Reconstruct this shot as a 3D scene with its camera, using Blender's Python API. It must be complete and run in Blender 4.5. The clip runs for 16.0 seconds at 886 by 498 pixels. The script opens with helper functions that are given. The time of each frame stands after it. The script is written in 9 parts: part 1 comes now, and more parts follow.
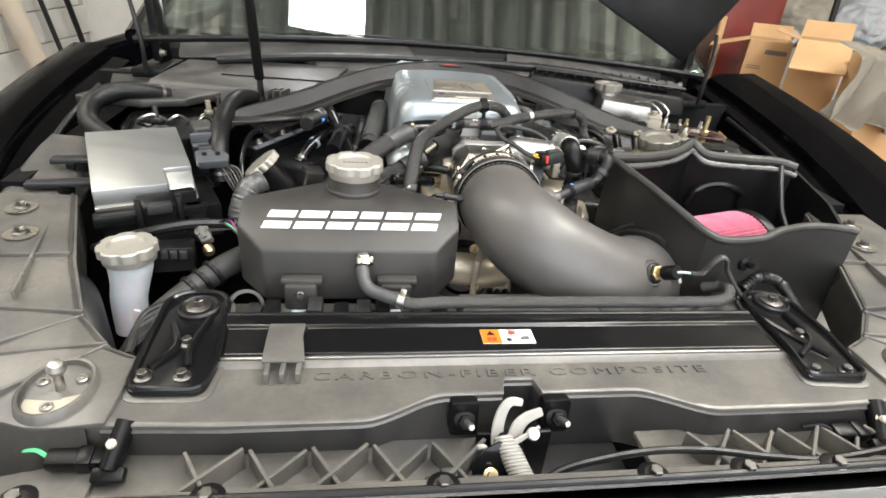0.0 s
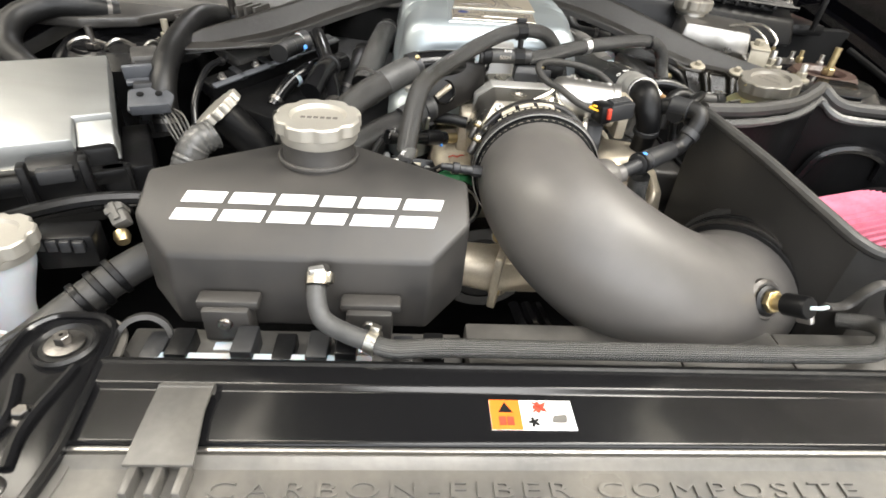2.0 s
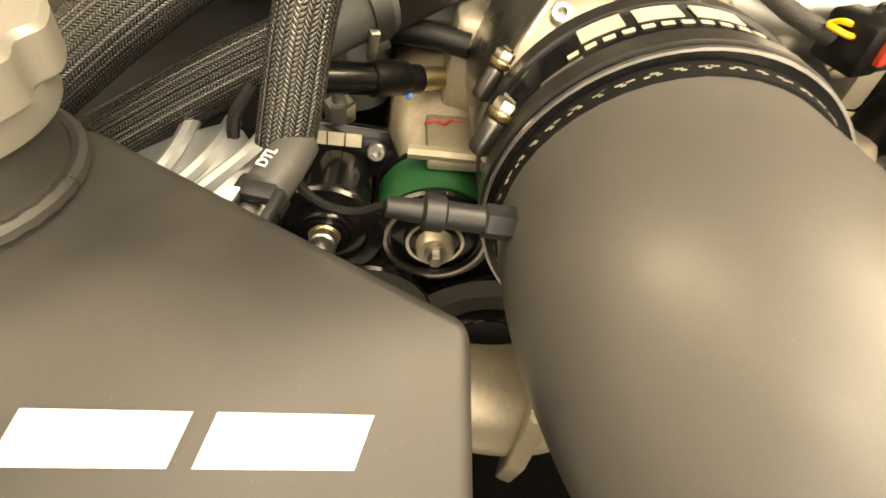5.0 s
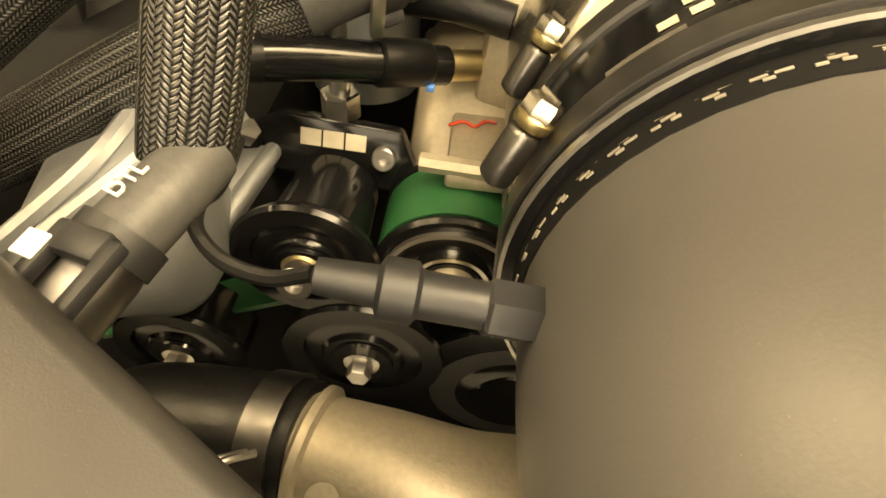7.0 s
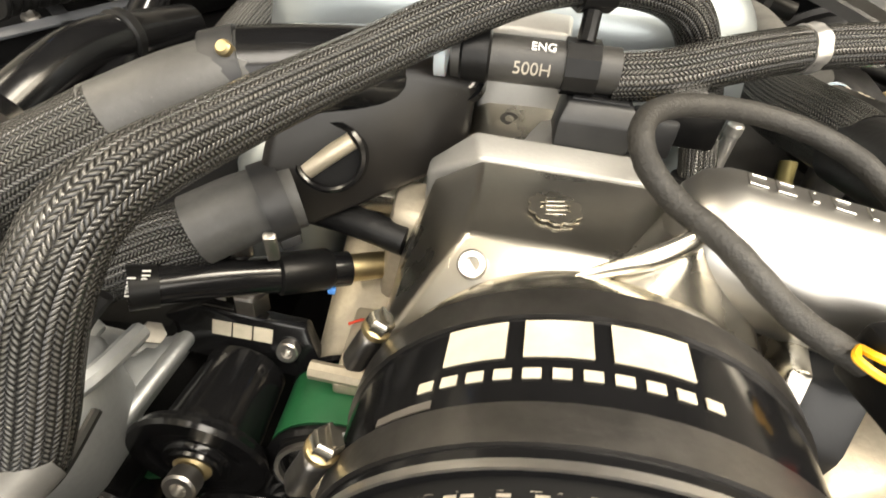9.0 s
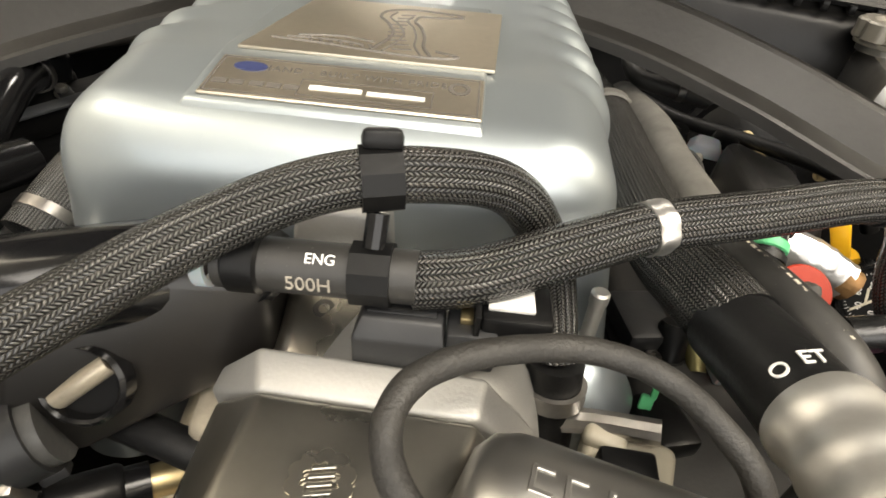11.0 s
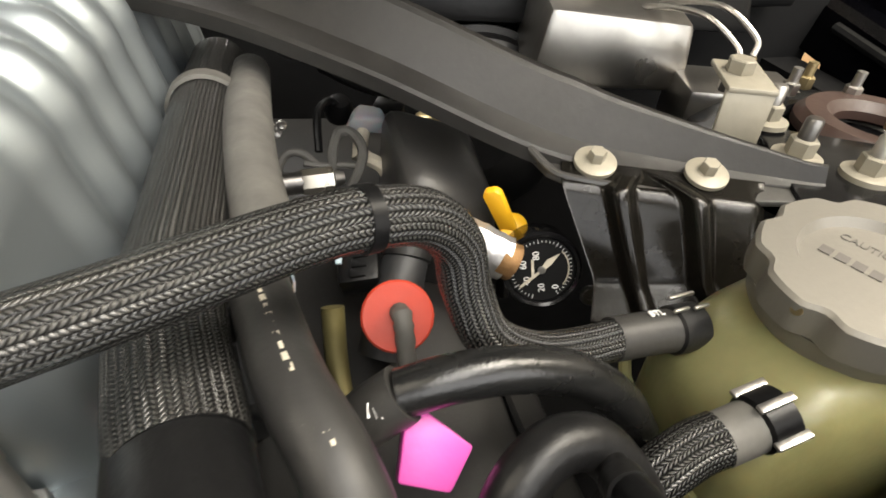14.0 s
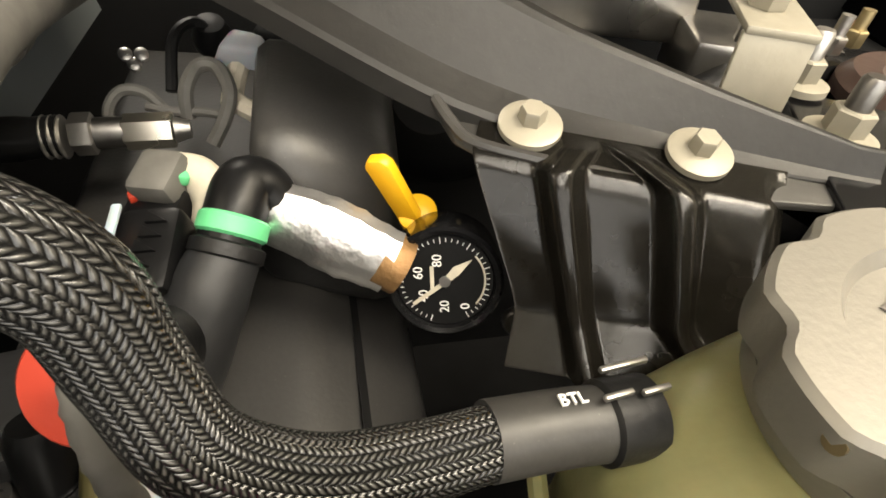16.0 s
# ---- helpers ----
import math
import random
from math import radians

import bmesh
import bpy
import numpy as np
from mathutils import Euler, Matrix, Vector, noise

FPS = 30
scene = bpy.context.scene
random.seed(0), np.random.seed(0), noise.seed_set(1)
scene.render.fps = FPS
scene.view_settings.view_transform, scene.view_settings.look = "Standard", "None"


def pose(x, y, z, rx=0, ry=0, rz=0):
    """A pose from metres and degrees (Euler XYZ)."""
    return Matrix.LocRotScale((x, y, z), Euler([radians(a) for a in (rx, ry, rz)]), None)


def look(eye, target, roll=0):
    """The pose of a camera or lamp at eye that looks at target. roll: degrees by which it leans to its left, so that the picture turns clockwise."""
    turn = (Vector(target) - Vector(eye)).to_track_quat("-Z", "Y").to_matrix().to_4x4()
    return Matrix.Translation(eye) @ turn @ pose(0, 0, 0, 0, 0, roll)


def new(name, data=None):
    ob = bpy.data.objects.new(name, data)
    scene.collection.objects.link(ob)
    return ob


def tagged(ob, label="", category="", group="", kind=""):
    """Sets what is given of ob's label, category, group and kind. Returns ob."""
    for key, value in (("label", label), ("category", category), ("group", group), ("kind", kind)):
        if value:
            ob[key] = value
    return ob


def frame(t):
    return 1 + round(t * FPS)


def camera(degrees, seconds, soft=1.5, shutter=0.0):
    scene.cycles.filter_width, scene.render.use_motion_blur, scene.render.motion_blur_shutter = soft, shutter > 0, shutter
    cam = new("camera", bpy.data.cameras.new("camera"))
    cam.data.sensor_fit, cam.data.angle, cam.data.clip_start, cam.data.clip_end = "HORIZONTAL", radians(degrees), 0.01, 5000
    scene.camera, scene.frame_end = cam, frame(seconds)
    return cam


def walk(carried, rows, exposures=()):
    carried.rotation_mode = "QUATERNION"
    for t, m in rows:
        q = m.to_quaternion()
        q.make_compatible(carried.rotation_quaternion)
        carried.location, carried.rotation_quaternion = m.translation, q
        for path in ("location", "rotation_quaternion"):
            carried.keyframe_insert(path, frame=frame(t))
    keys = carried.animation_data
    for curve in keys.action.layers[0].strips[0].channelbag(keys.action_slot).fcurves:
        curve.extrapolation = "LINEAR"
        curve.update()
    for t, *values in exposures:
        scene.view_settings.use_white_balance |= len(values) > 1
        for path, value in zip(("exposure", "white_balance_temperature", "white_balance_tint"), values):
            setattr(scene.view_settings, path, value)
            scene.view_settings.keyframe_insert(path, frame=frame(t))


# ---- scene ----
cam = camera(79.9, 16.0, soft=1.65, shutter=0.25)
PATH = [
    (0, (-0.1775, -0.4008, 1.2512), (0.1131, 1.3464, 0.3222), 5.17),
    (0.5, (-0.1771, -0.3815, 1.243), (0.0877, 1.3391, 0.2585), 4.57),
    (1, (-0.1594, -0.3105, 1.2291), (0.0527, 1.38, 0.1816), 4.25),
    (1.5, (-0.1293, -0.2288, 1.2218), (0.0312, 1.4275, 0.1124), 4.40),
    (2, (-0.1122, -0.1683, 1.2027), (0.0342, 1.4515, 0.0387), 4.92),
    (2.5, (-0.1048, -0.0906, 1.1836), (0.0649, 1.4897, -0.0304), 5.35),
    (3, (-0.1056, -0.0005, 1.1539), (0.1273, 1.5359, -0.1052), 6.17),
    (3.5, (-0.1056, 0.0619, 1.1371), (0.1713, 1.5493, -0.1709), 6.86),
    (4, (-0.0953, 0.1095, 1.1183), (0.1773, 1.5485, -0.2437), 7.39),
    (4.2, (-0.088, 0.124, 1.1092), (0.1726, 1.5532, -0.2653), 7.81),
    (6.3, (-0.0701, 0.2343, 1.0451), (0.0119, 1.5722, -0.4393), 7.75),
    (6.5, (-0.0664, 0.2373, 1.044), (-0.0119, 1.5803, -0.437), 7.20),
    (7, (-0.0561, 0.2422, 1.0399), (-0.0674, 1.6067, -0.4222), 6.45),
    (7.5, (-0.05, 0.2454, 1.0426), (-0.1035, 1.6475, -0.3825), 6.19),
    (8, (-0.0347, 0.2553, 1.0666), (-0.0952, 1.6984, -0.3167), 6.73),
    (8.5, (-0.0231, 0.2682, 1.0868), (-0.0835, 1.7511, -0.2539), 7.60),
    (9, (-0.016, 0.2777, 1.0998), (-0.0812, 1.7888, -0.2087), 7.30),
    (9.5, (-0.0032, 0.2957, 1.1144), (-0.0741, 1.8392, -0.1555), 6.65),
    (9.7, (0.0017, 0.3062, 1.1181), (-0.0673, 1.8554, -0.145), 6.25),
    (11.8, (0.0607, 0.3586, 1.1324), (0.0659, 1.9749, -0.0456), 4.77),
    (12, (0.0661, 0.3586, 1.1309), (0.095, 1.9729, -0.0495), 4.51),
    (12.5, (0.0971, 0.3662, 1.1226), (0.2353, 1.9698, -0.0645), 4.48),
    (13, (0.108, 0.3819, 1.1166), (0.4242, 1.9427, -0.0932), 4.58),
    (13.5, (0.1418, 0.4002, 1.1168), (0.5707, 1.9176, -0.1135), 4.18),
    (14, (0.1789, 0.4229, 1.1186), (0.6533, 1.8983, -0.1455), 4.50),
    (14.5, (0.2059, 0.4483, 1.1046), (0.6931, 1.8784, -0.2059), 6.30),
    (15, (0.227, 0.4643, 1.0912), (0.7146, 1.8597, -0.256), 7.96),
    (15.5, (0.2421, 0.476, 1.0849), (0.7162, 1.8673, -0.2714), 8.10),
    (16, (0.2528, 0.4839, 1.0741), (0.6913, 1.884, -0.2852), 7.73),
]
# seconds, stops, kelvin, tint
EXPOSURE = [
    (0, 0.05, 6300, 10),
    (2.5, 0.25, 6450, 10),
    (4, 0.22, 6900, 10),
    (6.3, 0.55, 13300, 8),
    (7.4, 0.55, 11800, 8),
    (8.0, 0.45, 8200, 9),
    (8.5, 0.5, 7400, 9),
    (9.6, 0.16, 7200, 10),
    (12, -0.08, 7100, 10),
    (13.5, 0.0, 6500, 10),
    (14.5, 0.1, 7200, 9),
    (16, 0.30, 7400, 9),
]
walk(cam, [(t, look(eye, target, roll)) for t, eye, target, roll in PATH], EXPOSURE)

# ---- light ----
world = bpy.data.worlds.new("sky")
scene.world = world
world.use_nodes = True
wn = world.node_tree.nodes
sky = wn.new("ShaderNodeTexSky")
sky.sky_type, sky.sun_disc = "NISHITA", False
sky.sun_elevation, sky.sun_rotation = radians(46), radians(35)
world.node_tree.links.new(sky.outputs[0], wn["Background"].inputs[0])
wn["Background"].inputs[1].default_value = 0.13
sun = new("sun", bpy.data.lights.new("sun", "SUN"))
sun.data.energy, sun.data.angle, sun.data.color = 3.0, radians(0.5), (1, 0.95, 0.88)
sun.matrix_world = look((5, 7, 9), (0, 0, 0))


def area(name, eye, target, sx, sy, watts, col):
    d = bpy.data.lights.new(name, "AREA")
    d.shape, d.size, d.size_y, d.energy, d.color = "RECTANGLE", sx, sy, watts, col
    o = new(name, d)
    o.matrix_world = look(eye, target)
    return o


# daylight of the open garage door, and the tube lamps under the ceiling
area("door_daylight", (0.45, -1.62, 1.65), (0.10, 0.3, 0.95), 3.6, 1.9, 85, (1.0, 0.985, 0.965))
# Fill lamp added overhead to light the tops; the ceiling has no opening here.
area("overhead_fill", (0.50, -0.40, 3.14), (0.20, -0.05, 0.9), 2.9, 1.1, 125, (1.0, 0.98, 0.95))
area("skylight", (-0.35, 2.75, 3.17), (-0.35, 2.75, 0), 0.42, 1.3, 60, (1.0, 0.98, 0.96))
area("tube_light", (-1.5, 0.55, 2.6), (-1.2, 0.55, 0), 0.5, 2.0, 40, (1.0, 0.93, 0.80))
area("tube_light", (1.6, 0.35, 2.6), (1.3, 0.35, 0), 0.5, 2.0, 60, (1.0, 0.93, 0.80))
# Upward lamps added above the housings only to brighten the ceiling.
for tx, ty in ((-1.5, 0.55), (1.6, 0.35)):
    area("tube_light", (tx, ty, 2.72), (tx, ty, 4), 0.4, 2.0, 85, (1.0, 0.95, 0.86))

# ---- materials ----


def ramp_mix(nt, fac, a, b):
    m = nt.nodes.new("ShaderNodeMix")
    m.data_type = "RGBA"
    m.inputs[6].default_value, m.inputs[7].default_value = (*a, 1), (*b, 1)
    nt.links.new(fac, m.inputs[0])
    return m.outputs[2]


def noise_fac(nt, scale, lo, hi, detail=4, coord=None):
    n = nt.nodes.new("ShaderNodeTexNoise")
    n.inputs["Scale"].default_value, n.inputs["Detail"].default_value = scale, detail
    r = nt.nodes.new("ShaderNodeMapRange")
    r.inputs[1].default_value, r.inputs[2].default_value = lo, hi
    nt.links.new(coord, n.inputs["Vector"])
    nt.links.new(n.outputs[0], r.inputs[0])
    return r.outputs[0]


def mat(name, col, rough=0.5, metal=0.0, stain=None, var=0.25, scale=14, fine=180, bump=0.15, rvar=0.15, stretch=None, dust=0.0, **kw):
    """A worn surface: its colour drifts at two scales, its gloss with them, and it has fine relief."""
    m = bpy.data.materials.new(name)
    m.use_nodes = True
    nt = m.node_tree
    p = nt.nodes["Principled BSDF"]
    geo = nt.nodes.new("ShaderNodeTexCoord").outputs["Object"]
    if stretch:
        mp = nt.nodes.new("ShaderNodeMapping")
        mp.inputs["Scale"].default_value = stretch
        nt.links.new(geo, mp.inputs[0])
        geo = mp.outputs[0]
    big, small = noise_fac(nt, scale, 0.35, 0.7, 5, geo), noise_fac(nt, fine, 0.3, 0.75, 3, geo)
    dark = tuple(c * (1 - var) for c in col)
    c1 = ramp_mix(nt, big, col, stain or dark)
    mx = nt.nodes.new("ShaderNodeMix")
    mx.data_type, mx.blend_type = "RGBA", "MULTIPLY"
    mx.inputs[7].default_value = (1 - var * 0.5,) * 3 + (1,)
    nt.links.new(small, mx.inputs[0])
    nt.links.new(c1, mx.inputs[6])
    out = mx.outputs[2]
    if dust:
        # settled specks and smears
        sp = noise_fac(nt, 1500, 0.74 - 0.05 * dust, 0.82 - 0.05 * dust, 2, geo)
        sm = noise_fac(nt, 9, 0.50, 0.85, 6, geo)
        tot = nt.nodes.new("ShaderNodeMath")
        tot.operation, tot.use_clamp = "MULTIPLY_ADD", True
        tot.inputs[1].default_value, tot.inputs[2].default_value = 0.45, 0.0
        nt.links.new(sp, tot.inputs[0])
        both = nt.nodes.new("ShaderNodeMath")
        both.operation, both.use_clamp = "MULTIPLY_ADD", True
        both.inputs[1].default_value = 0.22 * dust
        nt.links.new(sm, both.inputs[0])
        nt.links.new(tot.outputs[0], both.inputs[2])
        dm = nt.nodes.new("ShaderNodeMix")
        dm.data_type = "RGBA"
        dm.inputs[7].default_value = (0.20, 0.185, 0.16, 1)
        nt.links.new(both.outputs[0], dm.inputs[0])
        nt.links.new(out, dm.inputs[6])
        out = dm.outputs[2]
    nt.links.new(out, p.inputs["Base Color"])
    rr = nt.nodes.new("ShaderNodeMapRange")
    rr.inputs[3].default_value, rr.inputs[4].default_value = rough, min(1, rough + rvar)
    nt.links.new(big, rr.inputs[0])
    nt.links.new(rr.outputs[0], p.inputs["Roughness"])
    p.inputs["Metallic"].default_value = metal
    if bump:
        b = nt.nodes.new("ShaderNodeBump")
        b.inputs["Strength"].default_value, b.inputs["Distance"].default_value = bump, 0.0006
        nt.links.new(small, b.inputs["Height"])
        nt.links.new(b.outputs[0], p.inputs["Normal"])
    for k, v in kw.items():
        p.inputs[k.replace("_", " ")].default_value = v
    return m


def braid_mat(name, dark, light, pitch):
    """A braided nylon sleeve: strands that cross over and under, laid round the hose by its UV in metres."""
    m = bpy.data.materials.new(name)
    m.use_nodes = True
    nt = m.node_tree
    p = nt.nodes["Principled BSDF"]

    def calc(op, a, b=0.0):
        n = nt.nodes.new("ShaderNodeMath")
        n.operation = op
        for i, v in enumerate((a, b)):
            if isinstance(v, (int, float)):
                n.inputs[i].default_value = v
            else:
                nt.links.new(v, n.inputs[i])
        return n.outputs[0]

    sep = nt.nodes.new("ShaderNodeSeparateXYZ")
    nt.links.new(nt.nodes.new("ShaderNodeUVMap").outputs[0], sep.inputs[0])
    u, v = sep.outputs[0], sep.outputs[1]
    wob = noise_fac(nt, 60, 0.3, 0.7, 2, nt.nodes.new("ShaderNodeTexCoord").outputs["Object"])
    v = calc("ADD", v, calc("MULTIPLY", wob, pitch * 0.3))
    cu = calc("DIVIDE", u, 0.0017)
    par = calc("MODULO", calc("FLOOR", cu), 2.0)
    fx_ = calc("SUBTRACT", calc("FRACT", cu), 0.5)
    lean = calc("MULTIPLY", calc("SUBTRACT", calc("MULTIPLY", par, 2.0), 1.0), fx_)
    d = calc("ADD", calc("ADD", calc("DIVIDE", v, pitch), calc("MULTIPLY", lean, 0.95)), calc("MULTIPLY", par, 0.5))
    fd = calc("SUBTRACT", calc("FRACT", d), 0.5)
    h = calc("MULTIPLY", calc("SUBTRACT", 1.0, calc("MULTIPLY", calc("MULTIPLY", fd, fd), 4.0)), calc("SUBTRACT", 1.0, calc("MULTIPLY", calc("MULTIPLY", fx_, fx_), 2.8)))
    # Strand glints and the dark between strands are put into the colour by height.
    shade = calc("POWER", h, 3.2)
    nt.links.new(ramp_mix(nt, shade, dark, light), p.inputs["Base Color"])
    p.inputs["Roughness"].default_value = 0.20
    bp = nt.nodes.new("ShaderNodeBump")
    bp.inputs["Strength"].default_value, bp.inputs["Distance"].default_value = 0.55, 0.0011
    nt.links.new(h, bp.inputs["Height"])
    nt.links.new(bp.outputs[0], p.inputs["Normal"])
    return m


BLACK = mat("black_plastic", (0.0055, 0.0055, 0.0058), 0.30, var=0.4, scale=20, Specular_IOR_Level=0.2)
AIRBOXP = mat("airbox_plastic", (0.019, 0.0182, 0.0172), 0.30, var=0.3, scale=14, fine=900, bump=0.08, dust=0.3)
GLOSSB = mat("black_gloss_plastic", (0.006, 0.006, 0.0065), 0.14, rvar=0.05, var=0.15, bump=0.0, Specular_IOR_Level=0.35)
# Near-black; in holes and the bay's depths its colour stands in for shade.
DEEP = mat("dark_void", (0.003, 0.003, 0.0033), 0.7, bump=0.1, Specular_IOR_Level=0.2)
POWDER = mat("black_powder_coat", (0.021, 0.020, 0.019), 0.42, scale=25, fine=2600, bump=0.05, dust=0.25, stain=(0.034, 0.031, 0.028))
COMPOSITE = mat("grey_composite", (0.138, 0.129, 0.113), 0.26, stain=(0.040, 0.040, 0.040), var=0.38, scale=9, fine=160, bump=0.15, dust=0.4, rvar=0.2)
# Composite darkened for the shaded front wall and latch well.
SHADECOMP = mat("shaded_composite", (0.022, 0.022, 0.023), 0.34, stain=(0.055, 0.053, 0.05), var=0.3, scale=12, fine=160, bump=0.15, dust=0.3)
PIPE = mat("satin_grey_plastic", (0.085, 0.080, 0.075), 0.36, scale=16, fine=1500, bump=0.03, dust=0.35, var=0.2)
GREYP = mat("grey_plastic", (0.015, 0.0155, 0.017), 0.42, var=0.35)
TRIM = mat("dusty_plastic", (0.034, 0.0325, 0.031), 0.42, dust=0.4, stain=(0.07, 0.066, 0.06), var=0.3, scale=18)
BRACE = mat("brace_plastic", (0.022, 0.0205, 0.019), 0.32, stain=(0.036, 0.034, 0.031), var=0.3, scale=12, dust=0.3)
VALVE = mat("valve_cover_plastic", (0.028, 0.027, 0.026), 0.36, var=0.3, scale=14, fine=500, bump=0.08, dust=0.15, Specular_IOR_Level=0.4)
BLUEGREY = mat("blue_grey_plastic", (0.075, 0.079, 0.088), 0.34, var=0.25, scale=30)
RUBBER = mat("rubber", (0.006, 0.006, 0.0063), 0.36, var=0.35, scale=40, fine=400, Specular_IOR_Level=0.35, dust=0.12)
WORNGREY = mat("pale_worn_tape", (0.11, 0.105, 0.095), 0.6, var=0.3, scale=60)
DUSTYRUB = mat("dusty_rubber", (0.056, 0.056, 0.055), 0.45, var=0.35, scale=40, fine=300, dust=0.6)
RUBGREY = mat("worn_rubber", (0.024, 0.023, 0.0215), 0.46, var=0.35, scale=30, dust=0.5)
GLOSSPAINT = mat("black_paint", (0.0025, 0.0025, 0.0035), 0.05, rvar=0.04, bump=0.0, Specular_IOR_Level=0.24)
BRUSHED = mat("brushed_aluminium", (0.45, 0.44, 0.42), 0.34, 1.0, var=0.03, scale=3, fine=300, stretch=(1, 8, 8), bump=0.02, rvar=0.06)
COVERAL = mat("brushed_cover", (0.42, 0.43, 0.425), 0.47, 1.0, var=0.06, scale=5, fine=300, stretch=(1, 9, 9), bump=0.03, rvar=0.08)
CAST = mat("machined_aluminium", (0.62, 0.585, 0.51), 0.20, 1.0, var=0.10, scale=22, fine=300, bump=0.03, rvar=0.14)
HOUSING = mat("brushed_cast_aluminium", (0.42, 0.40, 0.355), 0.25, 1.0, var=0.08, scale=22, fine=300, bump=0.03, rvar=0.12)
PALEHOSE = mat("clear_grey_hose", (0.095, 0.094, 0.09), 0.24, var=0.4, scale=50, fine=300, bump=0.2)
BLASTED = mat("blasted_aluminium", (0.385, 0.38, 0.365), 0.48, 0.75, var=0.08, scale=20, fine=700, bump=0.12, rvar=0.1)
TAN = mat("cast_aluminium", (0.52, 0.46, 0.36), 0.42, 0.65, var=0.25, scale=25, fine=420, bump=0.15)
LID = mat("silver_blue_paint", (0.345, 0.385, 0.405), 0.40, 0.80, var=0.03, scale=6, fine=900, bump=0.0, rvar=0.06, Coat_Weight=0.45, Coat_Roughness=0.09)
PLATE = mat("etched_plate", (0.62, 0.56, 0.46), 0.34, 0.95, var=0.12, scale=15, fine=300, bump=0.05)
CAPM = mat("anodised_cap", (0.42, 0.40, 0.355), 0.42, 0.65, var=0.06, scale=20, fine=500, bump=0.08, rvar=0.06)
FITAL = mat("bright_aluminium", (0.62, 0.61, 0.58), 0.42, 0.9, var=0.12, scale=30, fine=300, bump=0.06, rvar=0.1)
TAPE = mat("cloth_tape", (0.019, 0.0175, 0.0155), 0.55, var=0.35, scale=60, fine=900, bump=0.35, dust=0.25)
SATINB = mat("satin_black_plastic", (0.0105, 0.0093, 0.0085), 0.36, var=0.25, scale=14, fine=1500, bump=0.04, dust=0.1)
STEEL = mat("steel", (0.55, 0.53, 0.5), 0.32, 1.0, var=0.3, scale=40)
DARKST = mat("dark_steel", (0.22, 0.21, 0.20), 0.30, 1.0, var=0.35, scale=50)
BRASS = mat("zinc_yellow", (0.62, 0.50, 0.28), 0.32, 1.0, var=0.3, scale=40)
# Cap colour darkened to offset the strong light on the two rear caps.
CAPDIM = mat("dimmed_cap", (0.20, 0.187, 0.162), 0.45, 0.5, var=0.06, scale=20, fine=500, bump=0.08, rvar=0.06)
CASTSIL = mat("silver_casting", (0.40, 0.42, 0.435), 0.42, 0.8, var=0.12, scale=25, fine=400, bump=0.1, rvar=0.12)
DULLAL = mat("dull_aluminium", (0.40, 0.385, 0.36), 0.27, 1.0, var=0.2, scale=8, fine=120, bump=0.08)
BEIGE = mat("beige_zinc", (0.28, 0.255, 0.20), 0.42, 0.2, var=0.15, scale=40)
CREAM = mat("cream_paint", (0.37, 0.335, 0.265), 0.45, var=0.15, scale=30)
WHITE = mat("white_paint", (0.72, 0.71, 0.69), 0.5, var=0.05)
WHITEP = mat("milky_plastic", (0.40, 0.42, 0.45), 0.4, var=0.08, Subsurface_Weight=0.3)
OLIVE = mat("clouded_plastic", (0.20, 0.19, 0.092), 0.28, stain=(0.14, 0.13, 0.05), var=0.2, scale=12, Subsurface_Weight=0.15)
GREEN = mat("green_belt", (0.01, 0.10, 0.035), 0.4, var=0.2)
LIME = mat("green_clip", (0.10, 0.50, 0.22), 0.4, var=0.15)
YELLOW = mat("yellow_plastic", (0.85, 0.45, 0.02), 0.35, var=0.1)
RED = mat("red_plastic", (0.50, 0.045, 0.02), 0.4, var=0.15)
PALEZINC = mat("pale_zinc", (0.35, 0.34, 0.31), 0.40, 0.1, var=0.15, scale=40)
PINK = mat("magenta_plastic", (0.60, 0.08, 0.36), 0.4, var=0.15)
ORANGE = mat("orange_ink", (0.78, 0.15, 0.01), 0.4, var=0.05)
BLUE = mat("blue_clip", (0.08, 0.28, 0.75), 0.4, var=0.1)
FILTER = mat("pink_cotton", (0.44, 0.115, 0.18), 0.75, var=0.25, scale=60)
FOIL = mat("crumpled_foil", (0.80, 0.79, 0.78), 0.34, 1.0, var=0.2, scale=60, fine=120, bump=0.9)
STRAPM = mat("black_enamel", (0.018, 0.016, 0.013), 0.13, var=0.3, rvar=0.08, scale=30, bump=0.04)
RUST = mat("burnt_foil", (0.34, 0.19, 0.08), 0.5, 0.6, var=0.4, scale=60, bump=0.8)
INK = mat("dark_ink", (0.10, 0.09, 0.08), 0.45, var=0.1)
CARD = mat("cardboard", (0.44, 0.27, 0.13), 0.8, var=0.15, scale=6)
CLOTH = mat("grey_cloth", (0.33, 0.30, 0.25), 0.95, var=0.25, scale=9, fine=500, bump=0.8)
CONCRETE = mat("concrete", (0.34, 0.33, 0.31), 0.7, stain=(0.24, 0.23, 0.21), var=0.2, scale=2, fine=60, bump=0.4)
BLOCK = mat("painted_block", (0.62, 0.60, 0.56), 0.75, stain=(0.50, 0.48, 0.44), var=0.15, scale=3, fine=90, bump=0.6)
MORTAR = mat("mortar", (0.45, 0.43, 0.40), 0.9, var=0.2)
SHEETMETAL = mat("corrugated_metal", (0.68, 0.66, 0.61), 0.5, 0.2, var=0.2, scale=2)
LAMPW = mat("lamp_housing", (0.75, 0.75, 0.73), 0.5, var=0.05)
LEAF = mat("leaf", (0.07, 0.13, 0.03), 0.6, var=0.4)
